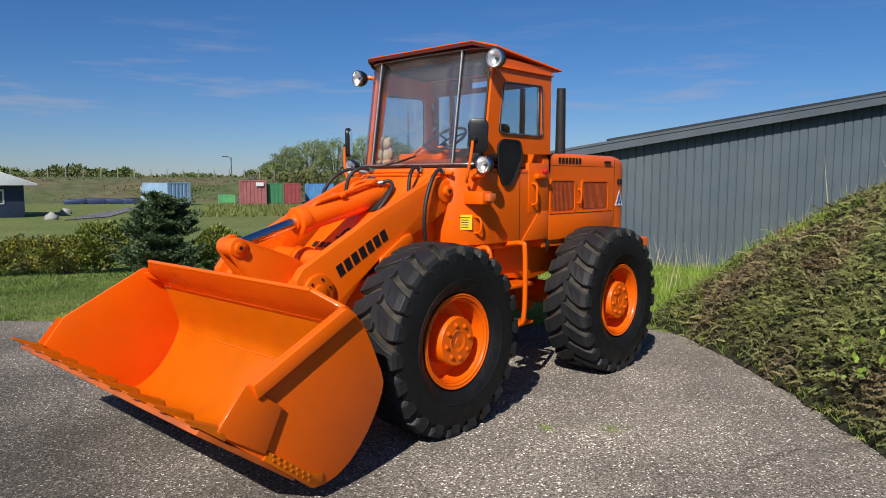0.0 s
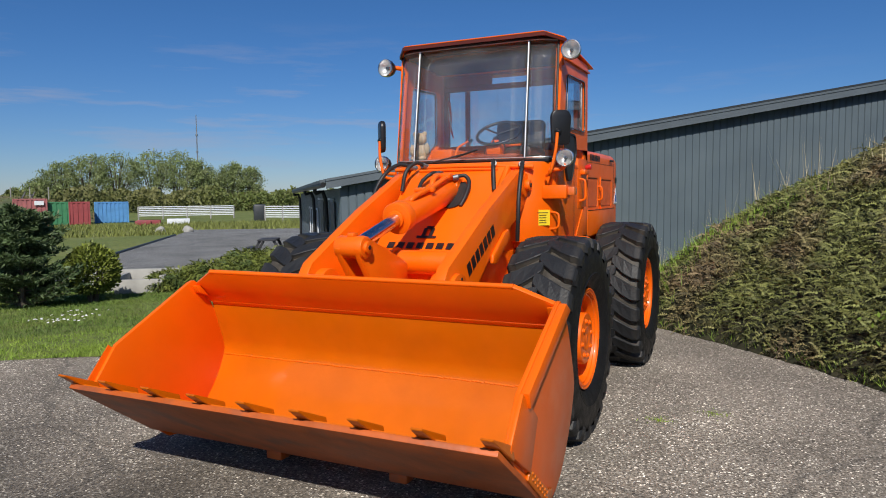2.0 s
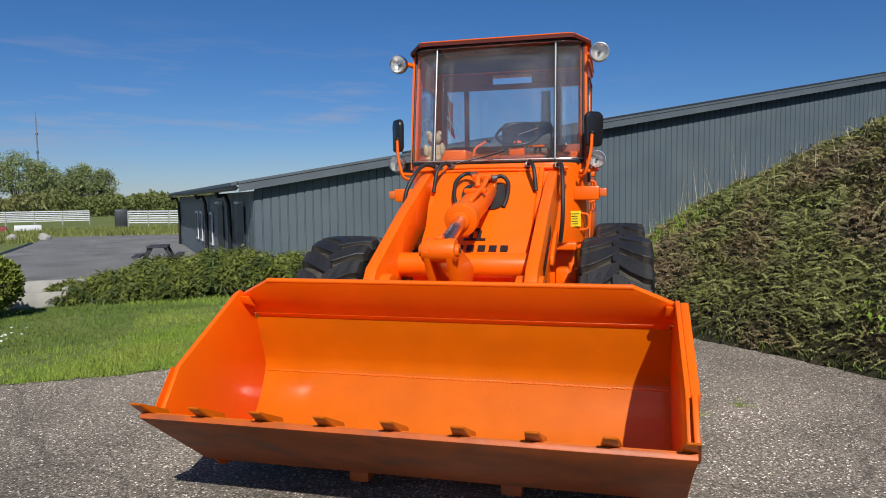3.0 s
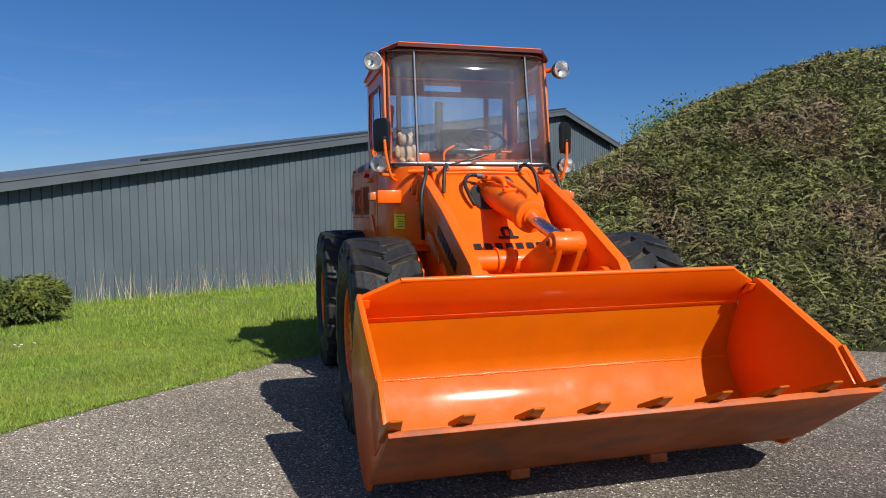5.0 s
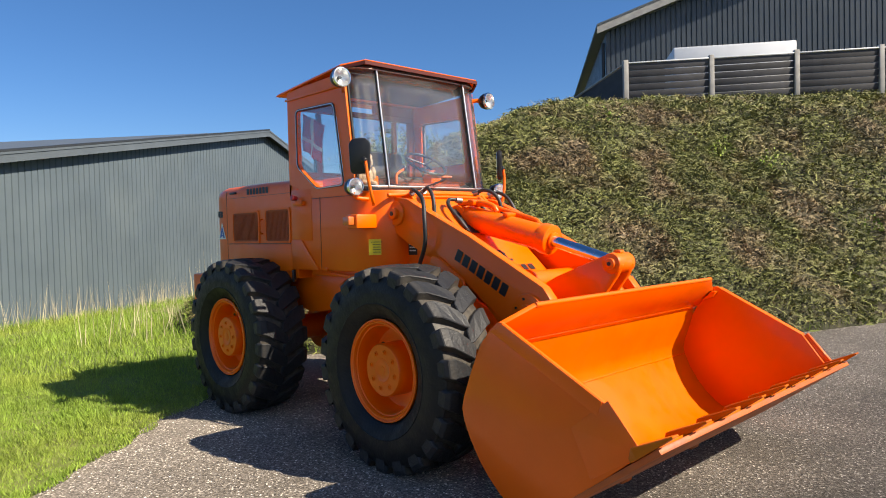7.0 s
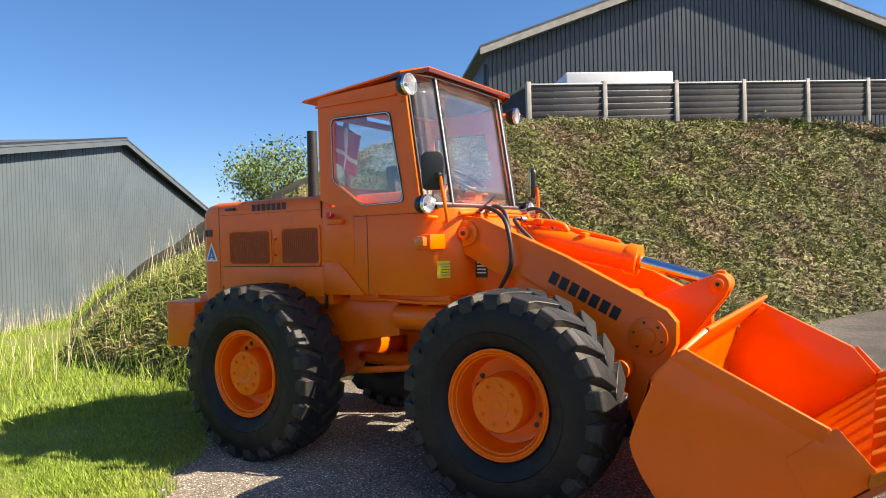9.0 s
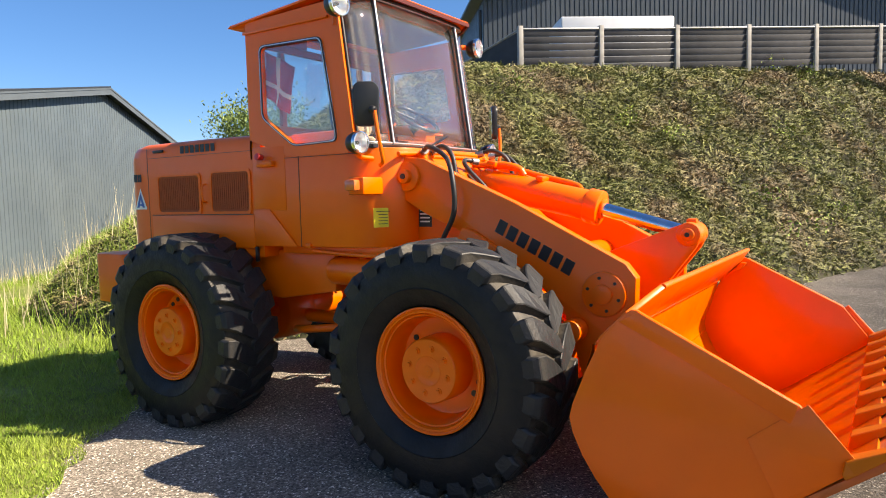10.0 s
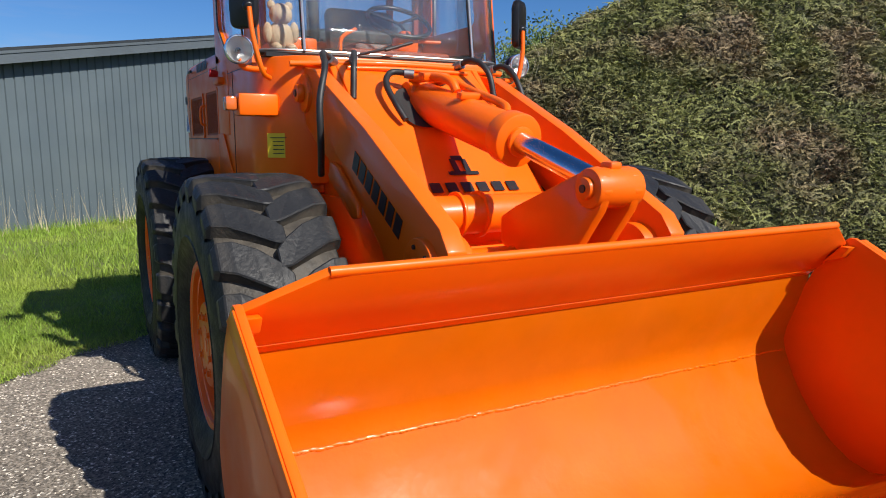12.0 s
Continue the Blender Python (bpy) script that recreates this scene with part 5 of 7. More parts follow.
for s in (-1, 1):
    bm = arm_mesh()
    a = part("lift_arm", bm if s > 0 else mirror_x(bm), ORANGE, loader, "orange steel lift arm")
    for (y, z, r) in ((-0.60, 1.755, 0.052),):
        part("pivot_boss", cyl((s * 0.40, y, z), (s * 0.565, y, z), 0.095, None, 28, 0.008), ORANGE, a)
        part("pivot_pin", cyl((s * 0.56, y, z), (s * 0.60, y, z), 0.045, None, 20, 0.008), ORANGE, a)
        part("pivot_pin_cap", cyl((s * 0.60, y, z), (s * 0.606, y, z), 0.018, None, 12), DECAL, a, "dark pin centre")
    part("pivot_disc", cyl((s * 0.40, -1.915, 1.065), (s * 0.572, -1.915, 1.065), 0.125, None, 36, 0.008), ORANGE, a)
    part("pivot_pin", cyl((s * 0.56, -1.915, 1.065), (s * 0.59, -1.915, 1.065), 0.055, None, 24, 0.006), ORANGE, a)
    for k in range(6):
        an = k * math.pi / 3 + 0.3
        part("bolt", cyl((s * 0.57, -1.915 + 0.092 * math.cos(an), 1.065 + 0.092 * math.sin(an)), (s * 0.579, -1.915 + 0.092 * math.cos(an), 1.065 + 0.092 * math.sin(an)), 0.009, None, 8), DECAL, a, smooth=False)
    part("pivot_disc", cyl((s * 0.42, -1.905, 0.40), (s * 0.58, -1.905, 0.40), 0.075, None, 28, 0.008), ORANGE, a)
    al = Vector((0, -0.885, -0.466))
    upv = Vector((0, -0.466, 0.885))
    if s < 0:
        word_bars(a, Vector((-0.545, -1.235, 1.405)), al, upv, [0.060] * 7, 0.085, 0.003, gap=0.32)
    else:
        word_bars(a, Vector((0.545, -1.235, 1.405)) + al * 0.545, -al, upv, [0.060] * 7, 0.085, 0.003, gap=0.32)
    # lift cylinder under each arm
    lc = part("lift_cylinder", cyl((s * 0.62, -0.70, 0.97), (s * 0.62, -1.38, 0.90), 0.072, None, 28, 0.01), ORANGE, loader)
    part("gland", cyl((s * 0.62, -1.36, 0.902), (s * 0.62, -1.43, 0.895), 0.082, None, 28, 0.01), ORANGE, lc)
    part("piston_rod", cyl((s * 0.62, -1.42, 0.896), (s * 0.62, -1.74, 0.864), 0.036, None, 20), CHROME, lc, "polished chrome piston rod")
    part("rod_eye", cyl((s * 0.56, -1.76, 0.862), (s * 0.68, -1.76, 0.862), 0.065, None, 24, 0.01), ORANGE, lc)
    part("trunnion_block", box((s * 0.62, -0.74, 1.03), (0.17, 0.17, 0.20), 0.03), ORANGE, lc)
    part("port", cyl((s * 0.66, -0.80, 1.10), (s * 0.66, -0.80, 1.17), 0.028, 0.022, 14, 0.004), ORANGE, lc)
    part("frame_cheek", prism([(-0.32, 0.55), (-0.32, 1.24), (-1.05, 1.24), (-1.55, 1.02), (-1.72, 0.72), (-1.62, 0.50)], min(s * 0.42, s * 0.455), max(s * 0.42, s * 0.455), 0.008), ORANGE, loader)
    part("arm_bracket", prism([(-0.98, 1.36), (-1.02, 1.43), (-1.10, 1.41), (-1.34, 1.26), (-1.35, 1.20), (-1.28, 1.19)], min(s * 0.545, s * 0.575), max(s * 0.545, s * 0.575), 0.012), ORANGE, a)

# cross tube between the arms and the lever that tips the bucket
part("cross_tube", cyl((-0.47, -1.53, 1.213), (0.47, -1.53, 1.213), 0.084, None, 32, 0.004), ORANGE, loader)
for x in (-0.20, -0.09):
    part("tube_collar", cyl((x - 0.007, -1.53, 1.213), (x + 0.007, -1.53, 1.213), 0.100, None, 32, 0.003), ORANGE, loader)
LEVER = [(-2.19, 1.42), (-2.25, 1.442), (-2.305, 1.414), (-2.322, 1.36), (-2.29, 1.29), (-2.06, 0.99), (-1.985, 0.74), (-1.955, 0.66), (-1.88, 0.66), (-1.84, 1.02), (-1.70, 1.12), (-1.70, 1.22), (-1.80, 1.27)]
lev = part("tilt_lever", prism(LEVER, -0.085, -0.048, 0.006, bm=prism(LEVER, 0.048, 0.085, 0.006)), ORANGE, loader, "orange two-plate tilt lever")
part("lever_boss", cyl((-0.10, -2.25, 1.368), (0.10, -2.25, 1.368), 0.070, None, 32, 0.01), ORANGE, lev)
part("lever_pin", cyl((-0.12, -2.25, 1.368), (0.12, -2.25, 1.368), 0.038, None, 20, 0.006), ORANGE, lev)
part("lever_pin_cap", cyl((-0.125, -2.25, 1.368), (0.125, -2.25, 1.368), 0.014, None, 12), DECAL, lev, "dark pin centre")
part("grease_block", box((0, -2.25, 1.442), (0.05, 0.06, 0.03), 0.01), ORANGE, lev)
part("tilt_cross_tube", cyl((-0.47, -1.78, 1.04), (0.47, -1.78, 1.04), 0.07, None, 28, 0.004), ORANGE, loader)
part("bucket_link", cyl((-0.2, -1.94, 0.71), (0.2, -1.94, 0.71), 0.04, None, 18), ORANGE, loader)

tc = part("tilt_cylinder", cyl((0, -0.86, 1.713), (0, -1.66, 1.531), 0.098, None, 40, 0.006), ORANGE, loader, "orange hydraulic tilt cylinder")
part("gland", cyl((0, -1.61, 1.543), (0, -1.70, 1.522), 0.112, None, 40, 0.01), ORANGE, tc)
part("gland", cyl((0, -1.70, 1.522), (0, -1.72, 1.517), 0.062, None, 28, 0.006), ORANGE, tc)
part("piston_rod", cyl((0, -1.68, 1.526), (0, -2.22, 1.373), 0.043, None, 32), CHROME, tc, "polished chrome piston rod")
part("cylinder_eye", cyl((-0.09, -0.80, 1.728), (0.09, -0.80, 1.728), 0.09, None, 24, 0.01), ORANGE, tc)
part("cylinder_pipe", tube([(0.05, -0.82, 1.808), (0.05, -1.0, 1.813), (0.06, -1.25, 1.743), (0.05, -1.50, 1.678), (0.03, -1.56, 1.638)], 0.019, 10), ORANGE, tc)
part("cylinder_pipe", tube([(-0.05, -0.80, 1.828), (-0.02, -1.0, 1.828), (0.0, -1.12, 1.798), (0.01, -1.16, 1.748)], 0.022, 10), ORANGE, tc)
part("pipe_clamp", box((0.02, -1.30, 1.723), (0.16, 0.05, 0.03), 0.008, rot=pose(0, 0, 0, 13)), ORANGE, tc)
part("pipe_clamp", box((0.0, -0.95, 1.833), (0.15, 0.07, 0.04), 0.01, rot=pose(0, 0, 0, 10)), ORANGE, tc)

# hydraulic hoses
for pts in ([(-0.06, -0.84, 1.85), (-0.16, -0.80, 1.86), (-0.22, -0.86, 1.80), (-0.215, -0.96, 1.70), (-0.19, -1.02, 1.62)],
            [(0.06, -0.90, 1.815), (0.135, -0.84, 1.835), (0.185, -0.86, 1.78), (0.19, -0.94, 1.68), (0.17, -1.00, 1.60)],
            [(-0.40, -0.62, 1.91), (-0.50, -0.74, 1.94), (-0.545, -0.90, 1.86), (-0.60, -0.98, 1.70), (-0.60, -0.98, 1.52), (-0.57, -0.88, 1.36)],
            [(0.52, -0.60, 1.915), (0.57, -0.70, 1.93), (0.59, -0.80, 1.85), (0.60, -0.88, 1.68), (0.60, -0.90, 1.50), (0.58, -0.86, 1.33)],
            [(-0.30, -0.62, 1.92), (-0.34, -0.74, 1.95), (-0.38, -0.84, 1.88), (-0.40, -0.88, 1.72)],
            [(0.30, -0.62, 1.92), (0.34, -0.74, 1.95), (0.38, -0.84, 1.88), (0.40, -0.88, 1.72)]):
    part("hydraulic_hose", tube(pts, 0.0160, 10), HOSE, loader, "black rubber hydraulic hose")
    part("hose_fitting", tube([pts[0], Vector(pts[0]).lerp(Vector(pts[1]), 0.45)], 0.024, 10, smooth_n=0), STEEL, loader, "steel hose fitting")

# ---- bucket ----
BACK = [(-3.215, 0.608), (-2.62, 0.167), (-2.56, 0.130), (-2.48, 0.112), (-2.39, 0.130), (-2.295, 0.185), (-2.21, 0.260), (-2.14, 0.345), (-2.08, 0.438), (-2.035, 0.535), (-2.02, 0.60), (-2.032, 0.665), (-2.075, 0.785), (-2.115, 0.915), (-2.12, 0.945)]


def bucket_shell():
    """Floor, rounded heel, creased back: outer skin and inner skin joined at the rims."""
    bm = bmesh.new()
    pts = [Vector((0, y, z)) for y, z in BACK]
    inner = []
    for i, p in enumerate(pts):
        d = (pts[min(i + 1, len(pts) - 1)] - pts[max(i - 1, 0)]).normalized()
        inner.append(p + Vector((0, -d.z, d.y)) * 0.014)
    X = 1.325
    rows = [[bm.verts.new((s * X, p.y, p.z)) for s in (-1, 1)] for p in pts]
    rin = [[bm.verts.new((s * X, p.y, p.z)) for s in (-1, 1)] for p in inner]
    for a, b_ in zip(rows, rows[1:]):
        bm.faces.new((a[0], a[1], b_[1], b_[0]))
    for a, b_ in zip(rin, rin[1:]):
        bm.faces.new((a[1], a[0], b_[0], b_[1]))
    for k in (0, -1):
        bm.faces.new((rows[k][0], rows[k][1], rin[k][1], rin[k][0]))
    bmesh.ops.recalc_face_normals(bm, faces=bm.faces)
    return bm


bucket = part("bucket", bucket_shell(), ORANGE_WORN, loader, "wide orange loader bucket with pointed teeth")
# spill guard along the top
guard = [(-1.325, -2.165, 0.955), (1.325, -2.165, 0.955), (1.325, -2.292, 1.085), (1.10, -2.384, 1.185), (-1.10, -2.384, 1.185), (-1.325, -2.292, 1.085)]
bm = bmesh.new()
front = [bm.verts.new(p) for p in guard]
rear = [bm.verts.new((x, y + 0.021, z + 0.019)) for x, y, z in guard]
bm.faces.new(front), bm.faces.new(rear[::-1])
for i in range(6):
    bm.faces.new((front[i], rear[i], rear[(i + 1) % 6], front[(i + 1) % 6]))
bmesh.ops.recalc_face_normals(bm, faces=bm.faces)
bevel(bm, 0.005)
part("spill_guard", bm, ORANGE, bucket)
part("guard_flange", prism([(-2.165, 0.953), (-2.122, 0.918), (-2.128, 0.95), (-2.15, 0.972)], -1.31, 1.31, 0.002), ORANGE, bucket)
part("guard_rod", tube([(-1.10, -2.372, 1.19), (1.10, -2.372, 1.19)], 0.015, 10), ORANGE, bucket)
# ragged weld bead along the back, and beads where the end plates meet it
bm = bmesh.new()
rnd_w = random.Random(8)
wx_ = -1.30
while wx_ < 1.30:
    q = rnd_w.uniform(0.012, 0.030)
    bmesh.ops.create_icosphere(bm, subdivisions=1, radius=1, matrix=Matrix.LocRotScale((wx_, -2.046 + rnd_w.uniform(-0.002, 0.002), 0.553 + rnd_w.uniform(-0.003, 0.003)), None, (q, 0.005, 0.007)))
    wx_ += q * 1.25
part("weld_seam", bm, WELD, bucket, "lumpy painted weld bead")
SIDE = [(-2.30, 1.115), (-2.235, 1.062), (-2.16, 0.965), (-2.09, 0.82), (-2.028, 0.665), (-2.012, 0.60), (-2.027, 0.53), (-2.073, 0.43), (-2.133, 0.335), (-2.203, 0.25), (-2.287, 0.172), (-2.385, 0.118), (-2.48, 0.096), (-2.57, 0.105), (-3.12, 0.55), (-3.10, 0.60), (-2.955, 0.79), (-2.325, 1.115)]
for s in (-1, 1):
    part("side_plate", prism(SIDE, min(s * 1.32, s * 1.345), max(s * 1.32, s * 1.345), 0.004), ORANGE, bucket)
    bar_x = 1.388 if s > 0 else 1.352
    part("edge_bar", prism([(-2.335, 1.1085), (-2.952, 0.790), (-2.925, 0.715), (-2.25, 1.06)], min(s * 1.3455, s * bar_x), max(s * 1.3455, s * bar_x), 0.003 if s > 0 else 0.002), ORANGE, bucket)
    cut_x = 1.372 if s > 0 else 1.350
    part("side_cutter", prism([(-2.985, 0.80), (-2.77, 0.63), (-2.88, 0.40), (-3.15, 0.575), (-3.155, 0.60)], min(s * 1.3455, s * cut_x), max(s * 1.3455, s * cut_x), 0.005 if s > 0 else 0.001), ORANGE, bucket)
    if s > 0:
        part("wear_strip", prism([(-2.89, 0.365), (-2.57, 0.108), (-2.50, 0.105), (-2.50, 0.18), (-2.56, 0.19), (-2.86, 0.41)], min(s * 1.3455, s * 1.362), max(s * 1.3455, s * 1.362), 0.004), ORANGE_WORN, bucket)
        for r in range(2):
            for k in range(7):
                y = -2.60 - 0.038 * k
                z = 0.165 + 0.0305 * k + 0.03 * r
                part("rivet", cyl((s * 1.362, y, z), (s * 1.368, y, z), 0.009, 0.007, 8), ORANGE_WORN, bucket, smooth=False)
    part("gusset", prism([(-2.215, 1.00), (-2.295, 1.082), (-2.335, 1.08), (-2.30, 1.03)], min(s * 1.272, s * 1.32), max(s * 1.272, s * 1.32), 0.006), ORANGE, bucket)
FL = Vector((0, -0.8047, 0.5934))
FN = Vector((0, 0.5934, 0.8047))
rot = Matrix((Vector((1, 0, 0)), FL, Vector((1, 0, 0)).cross(FL))).transposed().to_4x4()
lipc = Vector((0, -3.215, 0.608))
# runs far back, so its darker colour gives the underside's shade too
part("cutting_edge", box(lipc - FL * 0.32 - FN * 0.014, (2.70, 0.70, 0.030), 0.004, rot=rot), EDGE_WORN_SHADED, bucket, "scuffed steel cutting edge, darkened for underside shade")
for k in range(9):
    x = -1.325 + 0.33125 * k
    bm = bmesh.new()
    w0, w1 = 0.050, 0.030
    a = [(-w0, -0.125, 0.0), (w0, -0.125, 0.0), (w0 * 0.9, -0.125, 0.022), (-w0 * 0.9, -0.125, 0.022)]
    m_ = [(-w0, -0.085, 0.0), (w0, -0.085, 0.0), (w0 * 0.9, -0.085, 0.058), (-w0 * 0.9, -0.085, 0.058)]
    t_ = [(-w1, 0.13, 0.002), (w1, 0.13, 0.002), (w1, 0.13, 0.012), (-w1, 0.13, 0.012)]
    rows = [[bm.verts.new(lipc + Vector((x, 0, 0)) + FL * q + FN * (r + 0.003) + Vector((p, 0, 0))) for p, q, r in ring] for ring in (a, m_, t_)]
    for r0, r1 in zip(rows, rows[1:]):
        for i in range(4):
            j = (i + 1) % 4
            bm.faces.new((r0[i], r0[j], r1[j], r1[i]))
    bm.faces.new(rows[0][::-1]), bm.faces.new(rows[-1])
    bmesh.ops.recalc_face_normals(bm, faces=bm.faces)
    bevel(bm, 0.004, 1)
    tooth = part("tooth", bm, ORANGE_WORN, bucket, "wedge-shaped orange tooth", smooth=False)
    if 0 < k < 9:
        part("stamp", box(lipc + Vector((x - 0.16, 0, 0)) - FL * 0.10 + FN * 0.0025, (0.045, 0.022, 0.003), 0.0, rot=rot), DECAL, tooth, "small dark stamped mark", smooth=False)
for x in (-0.45, 0.45):
    part("skid", box((x, -2.50, 0.095), (0.12, 0.09, 0.06), 0.01), EDGE_WORN_SHADED, bucket)
    part("hinge_ear", prism([(-2.012, 0.66), (-1.90, 0.52), (-1.85, 0.40), (-1.89, 0.31), (-2.14, 0.31), (-2.06, 0.44), (-2.012, 0.56)], x + 0.02, x + 0.08, 0.005, bm=prism([(-2.012, 0.66), (-1.90, 0.52), (-1.85, 0.40), (-1.89, 0.31), (-2.14, 0.31), (-2.06, 0.44), (-2.012, 0.56)], x - 0.09, x - 0.04, 0.005)), ORANGE, bucket)

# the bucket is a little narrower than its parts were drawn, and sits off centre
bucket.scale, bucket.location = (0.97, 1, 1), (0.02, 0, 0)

# ---- lamps, mirrors, indicators, steps ----


LENS = glass_material("lamp glass", (0.96, 0.97, 0.97), 0.05)


def headlamp(name, x, y, z, r, turn, parent):
    m = pose(x, y, z, 90, 0, turn) @ pose(0, 0, 0, 0, -90, 0)

    def turned(profile):
        b_ = lathe(profile, 32)
        bmesh.ops.transform(b_, matrix=m, verts=b_.verts)
        return b_
    lamp = part(name, turned([(-0.012, r), (0.006, r * 1.03), (0.013, r * 0.99), (0.014, r * 0.91), (0.002, r * 0.88)]), CHROME, parent, "round headlamp with chrome ring and black housing")
    part("housing", turned([(-0.012, r), (-0.04, r * 0.98), (-0.075, r * 0.80), (-0.10, r * 0.45), (-0.105, 0.001)]), DARK_PLASTIC, lamp, "black rounded housing")
    part("reflector", turned([(0.002, r * 0.90), (-0.022, r * 0.76), (-0.042, r * 0.45), (-0.048, r * 0.2), (-0.049, 0.001)]), LAMP_GLASS, lamp, "silvered reflector bowl")
    part("bulb", turned([(-0.05, r * 0.17), (-0.022, r * 0.17), (-0.012, r * 0.12), (-0.008, 0.001)]), DARK_PLASTIC, lamp, "small dark bulb shield")
    lens = part("lens", turned([(0.006, r * 0.92), (0.014, r * 0.6), (0.018, r * 0.3), (0.019, 0.001)]), LENS, lamp, "clear glass lamp lens")
    lens.visible_shadow = False
    return lamp


for s in (-1, 1):
    headlamp("work_lamp", s * 0.85, -0.335, 2.83, 0.077, s * 6, loader)
    part("lamp_bracket", tube([(s * 0.85, -0.28, 2.83), (s * 0.79, -0.24, 2.84), (s * 0.74, -0.20, 2.82), (s * 0.74, -0.20, 2.74)], 0.02, 10), ORANGE, loader)
    headlamp("headlamp", s * 0.836, -0.455, 1.968, 0.070, s * 3, loader)
    part("lamp_bracket", tube([(s * 0.836, -0.42, 1.92), (s * 0.80, -0.42, 1.885), (s * 0.70, -0.44, 1.875)], 0.016, 10), ORANGE, loader)
    # mirror
    out = rounded([(-0.075, -0.135), (0.075, -0.135), (0.085, 0.10), (0.055, 0.14), (-0.055, 0.14), (-0.085, 0.10)], 0.04, 4)
    mm = pose(s * 0.805, -0.485, 2.20, 90, 0, 38 if s > 0 else -50)
    bm = prism(out, -0.015, 0.03, 0.014, axis="z")
    bmesh.ops.transform(bm, matrix=mm, verts=bm.verts)
    mir = part("wing_mirror", bm, DARK_PLASTIC, loader, "black plastic wing mirror on an orange stalk")
    bm = prism([(p * 0.88, q * 0.88) for p, q in out], -0.018, -0.0155, axis="z")
    bmesh.ops.transform(bm, matrix=mm, verts=bm.verts)
    part("mirror_glass", bm, CHROME, mir, "silvered mirror glass", smooth=False)
    part("ball_joint", cyl((s * 0.80, -0.52, 2.17), (s * 0.80, -0.55, 2.16), 0.03, 0.022, 16, 0.006), DARK_PLASTIC, mir)
    part("mirror_stalk", tube([(s * 0.80, -0.545, 2.16), (s * 0.79, -0.56, 2.02), (s * 0.75, -0.56, 1.86), (s * 0.70, -0.50, 1.83)], 0.013, 10), ORANGE, mir)
    # indicator on its box
    ind = part("indicator_box", box((s * 0.755, -0.42, 1.70), (0.20, 0.13, 0.11), 0.012), ORANGE, loader, "orange indicator bracket")
    part("indicator_lens", box((s * 0.885, -0.42, 1.705), (0.06, 0.085, 0.07), 0.014), INDICATOR, ind, "orange indicator lens")
    # warning sticker on the rounded corner
    stk = part("warning_sticker", box((s * 0.660, -0.478, 1.495), (0.004, 0.125, 0.125), rot=pose(0, 0, 0, 0, 0, s * -50)), YELLOW, loader, "yellow warning sticker with black bars", smooth=False)
    for k in range(5):
        part("print_bar", box((s * 0.6625, -0.4808, 1.535 - 0.02 * k), (0.004, 0.06 if k else 0.09, 0.004), rot=pose(0, 0, 0, 0, 0, s * -50)), DECAL, stk, "black print bar", smooth=False)
plate = part("data_plate", box((-0.436, -0.655, 1.495), (0.004, 0.10, 0.14)), DECAL, loader, "black data plate with pale bars", smooth=False)
for k in range(4):
    part("print_bar", box((-0.4385, -0.655, 1.535 - 0.025 * k), (0.003, 0.075, 0.01)), WHITE, plate, "pale print bar", smooth=False)
# wiper
part("wiper", tube([(-0.28, -0.60, 1.955), (-0.10, -0.535, 2.0), (0.05, -0.50, 2.04)], 0.007, 8), DARK_PLASTIC, loader, "black windscreen wiper")
part("wiper_blade", tube([(-0.08, -0.53, 2.0), (0.10, -0.49, 2.055)], 0.009, 8), DARK_PLASTIC, loader, "black wiper blade")
# left-hand boarding steps and rails
part("step_rail", tube([(0.70, 0.02, 1.28), (0.88, 0.02, 1.30), (0.92, 0.02, 1.22), (0.92, 0.02, 0.70), (0.86, 0.02, 0.58), (0.70, 0.02, 0.58)], 0.022, 12), ORANGE, loader)
part("step_rail", tube([(0.68, -0.36, 1.26), (0.80, -0.36, 1.28), (0.84, -0.36, 1.20), (0.84, -0.36, 0.98)], 0.022, 12), ORANGE, loader)
part("boarding_step", box((0.80, -0.08, 0.93), (0.18, 0.34, 0.035), 0.01), ORANGE, loader)
part("boarding_step", box((0.80, 0.10, 0.58), (0.16, 0.24, 0.03), 0.01), ORANGE, loader)
part("step_plate", box((0.62, 0.22, 0.90), (0.30, 0.30, 0.04), 0.01), ORANGE, loader)

# ---- plants ----
SHRUB_LEAF = material("small olive shrub leaves", 0.7, 0, (0.155, 0.163, 0.045), vary=0.15, scale=1.2, random_amt=0.68, island=True, second=(0.195, 0.14, 0.072), second_at=(0.48, 0.64), second_scale=0.9)
CONIFER_DARK = material("dark spruce needles", 0.6, 0, (0.080, 0.123, 0.046), vary=0.2, scale=3, random_amt=0.4, island=True)
CONIFER_GOLD = material("golden juniper foliage", 0.6, 0, (0.25, 0.235, 0.032), vary=0.2, scale=3, random_amt=0.4, island=True, second=(0.07, 0.10, 0.025), second_at=(0.45, 0.65), second_scale=2.5)
BOX_LEAF = material("glossy box leaves", 0.55, 0, (0.165, 0.20, 0.030), vary=0.2, scale=3, random_amt=0.5, island=True)
TREE_LEAF = material("spring tree leaves", 0.65, 0, (0.15, 0.215, 0.05), vary=0.2, scale=0.3, random_amt=0.4, island=True)
FAR_LEAF = material("distant woodland leaves", 0.7, 0, (0.105, 0.135, 0.030), vary=0.2, scale=0.08, random_amt=0.3, island=True, second=(0.15, 0.15, 0.050), second_at=(0.45, 0.62), second_scale=0.05)
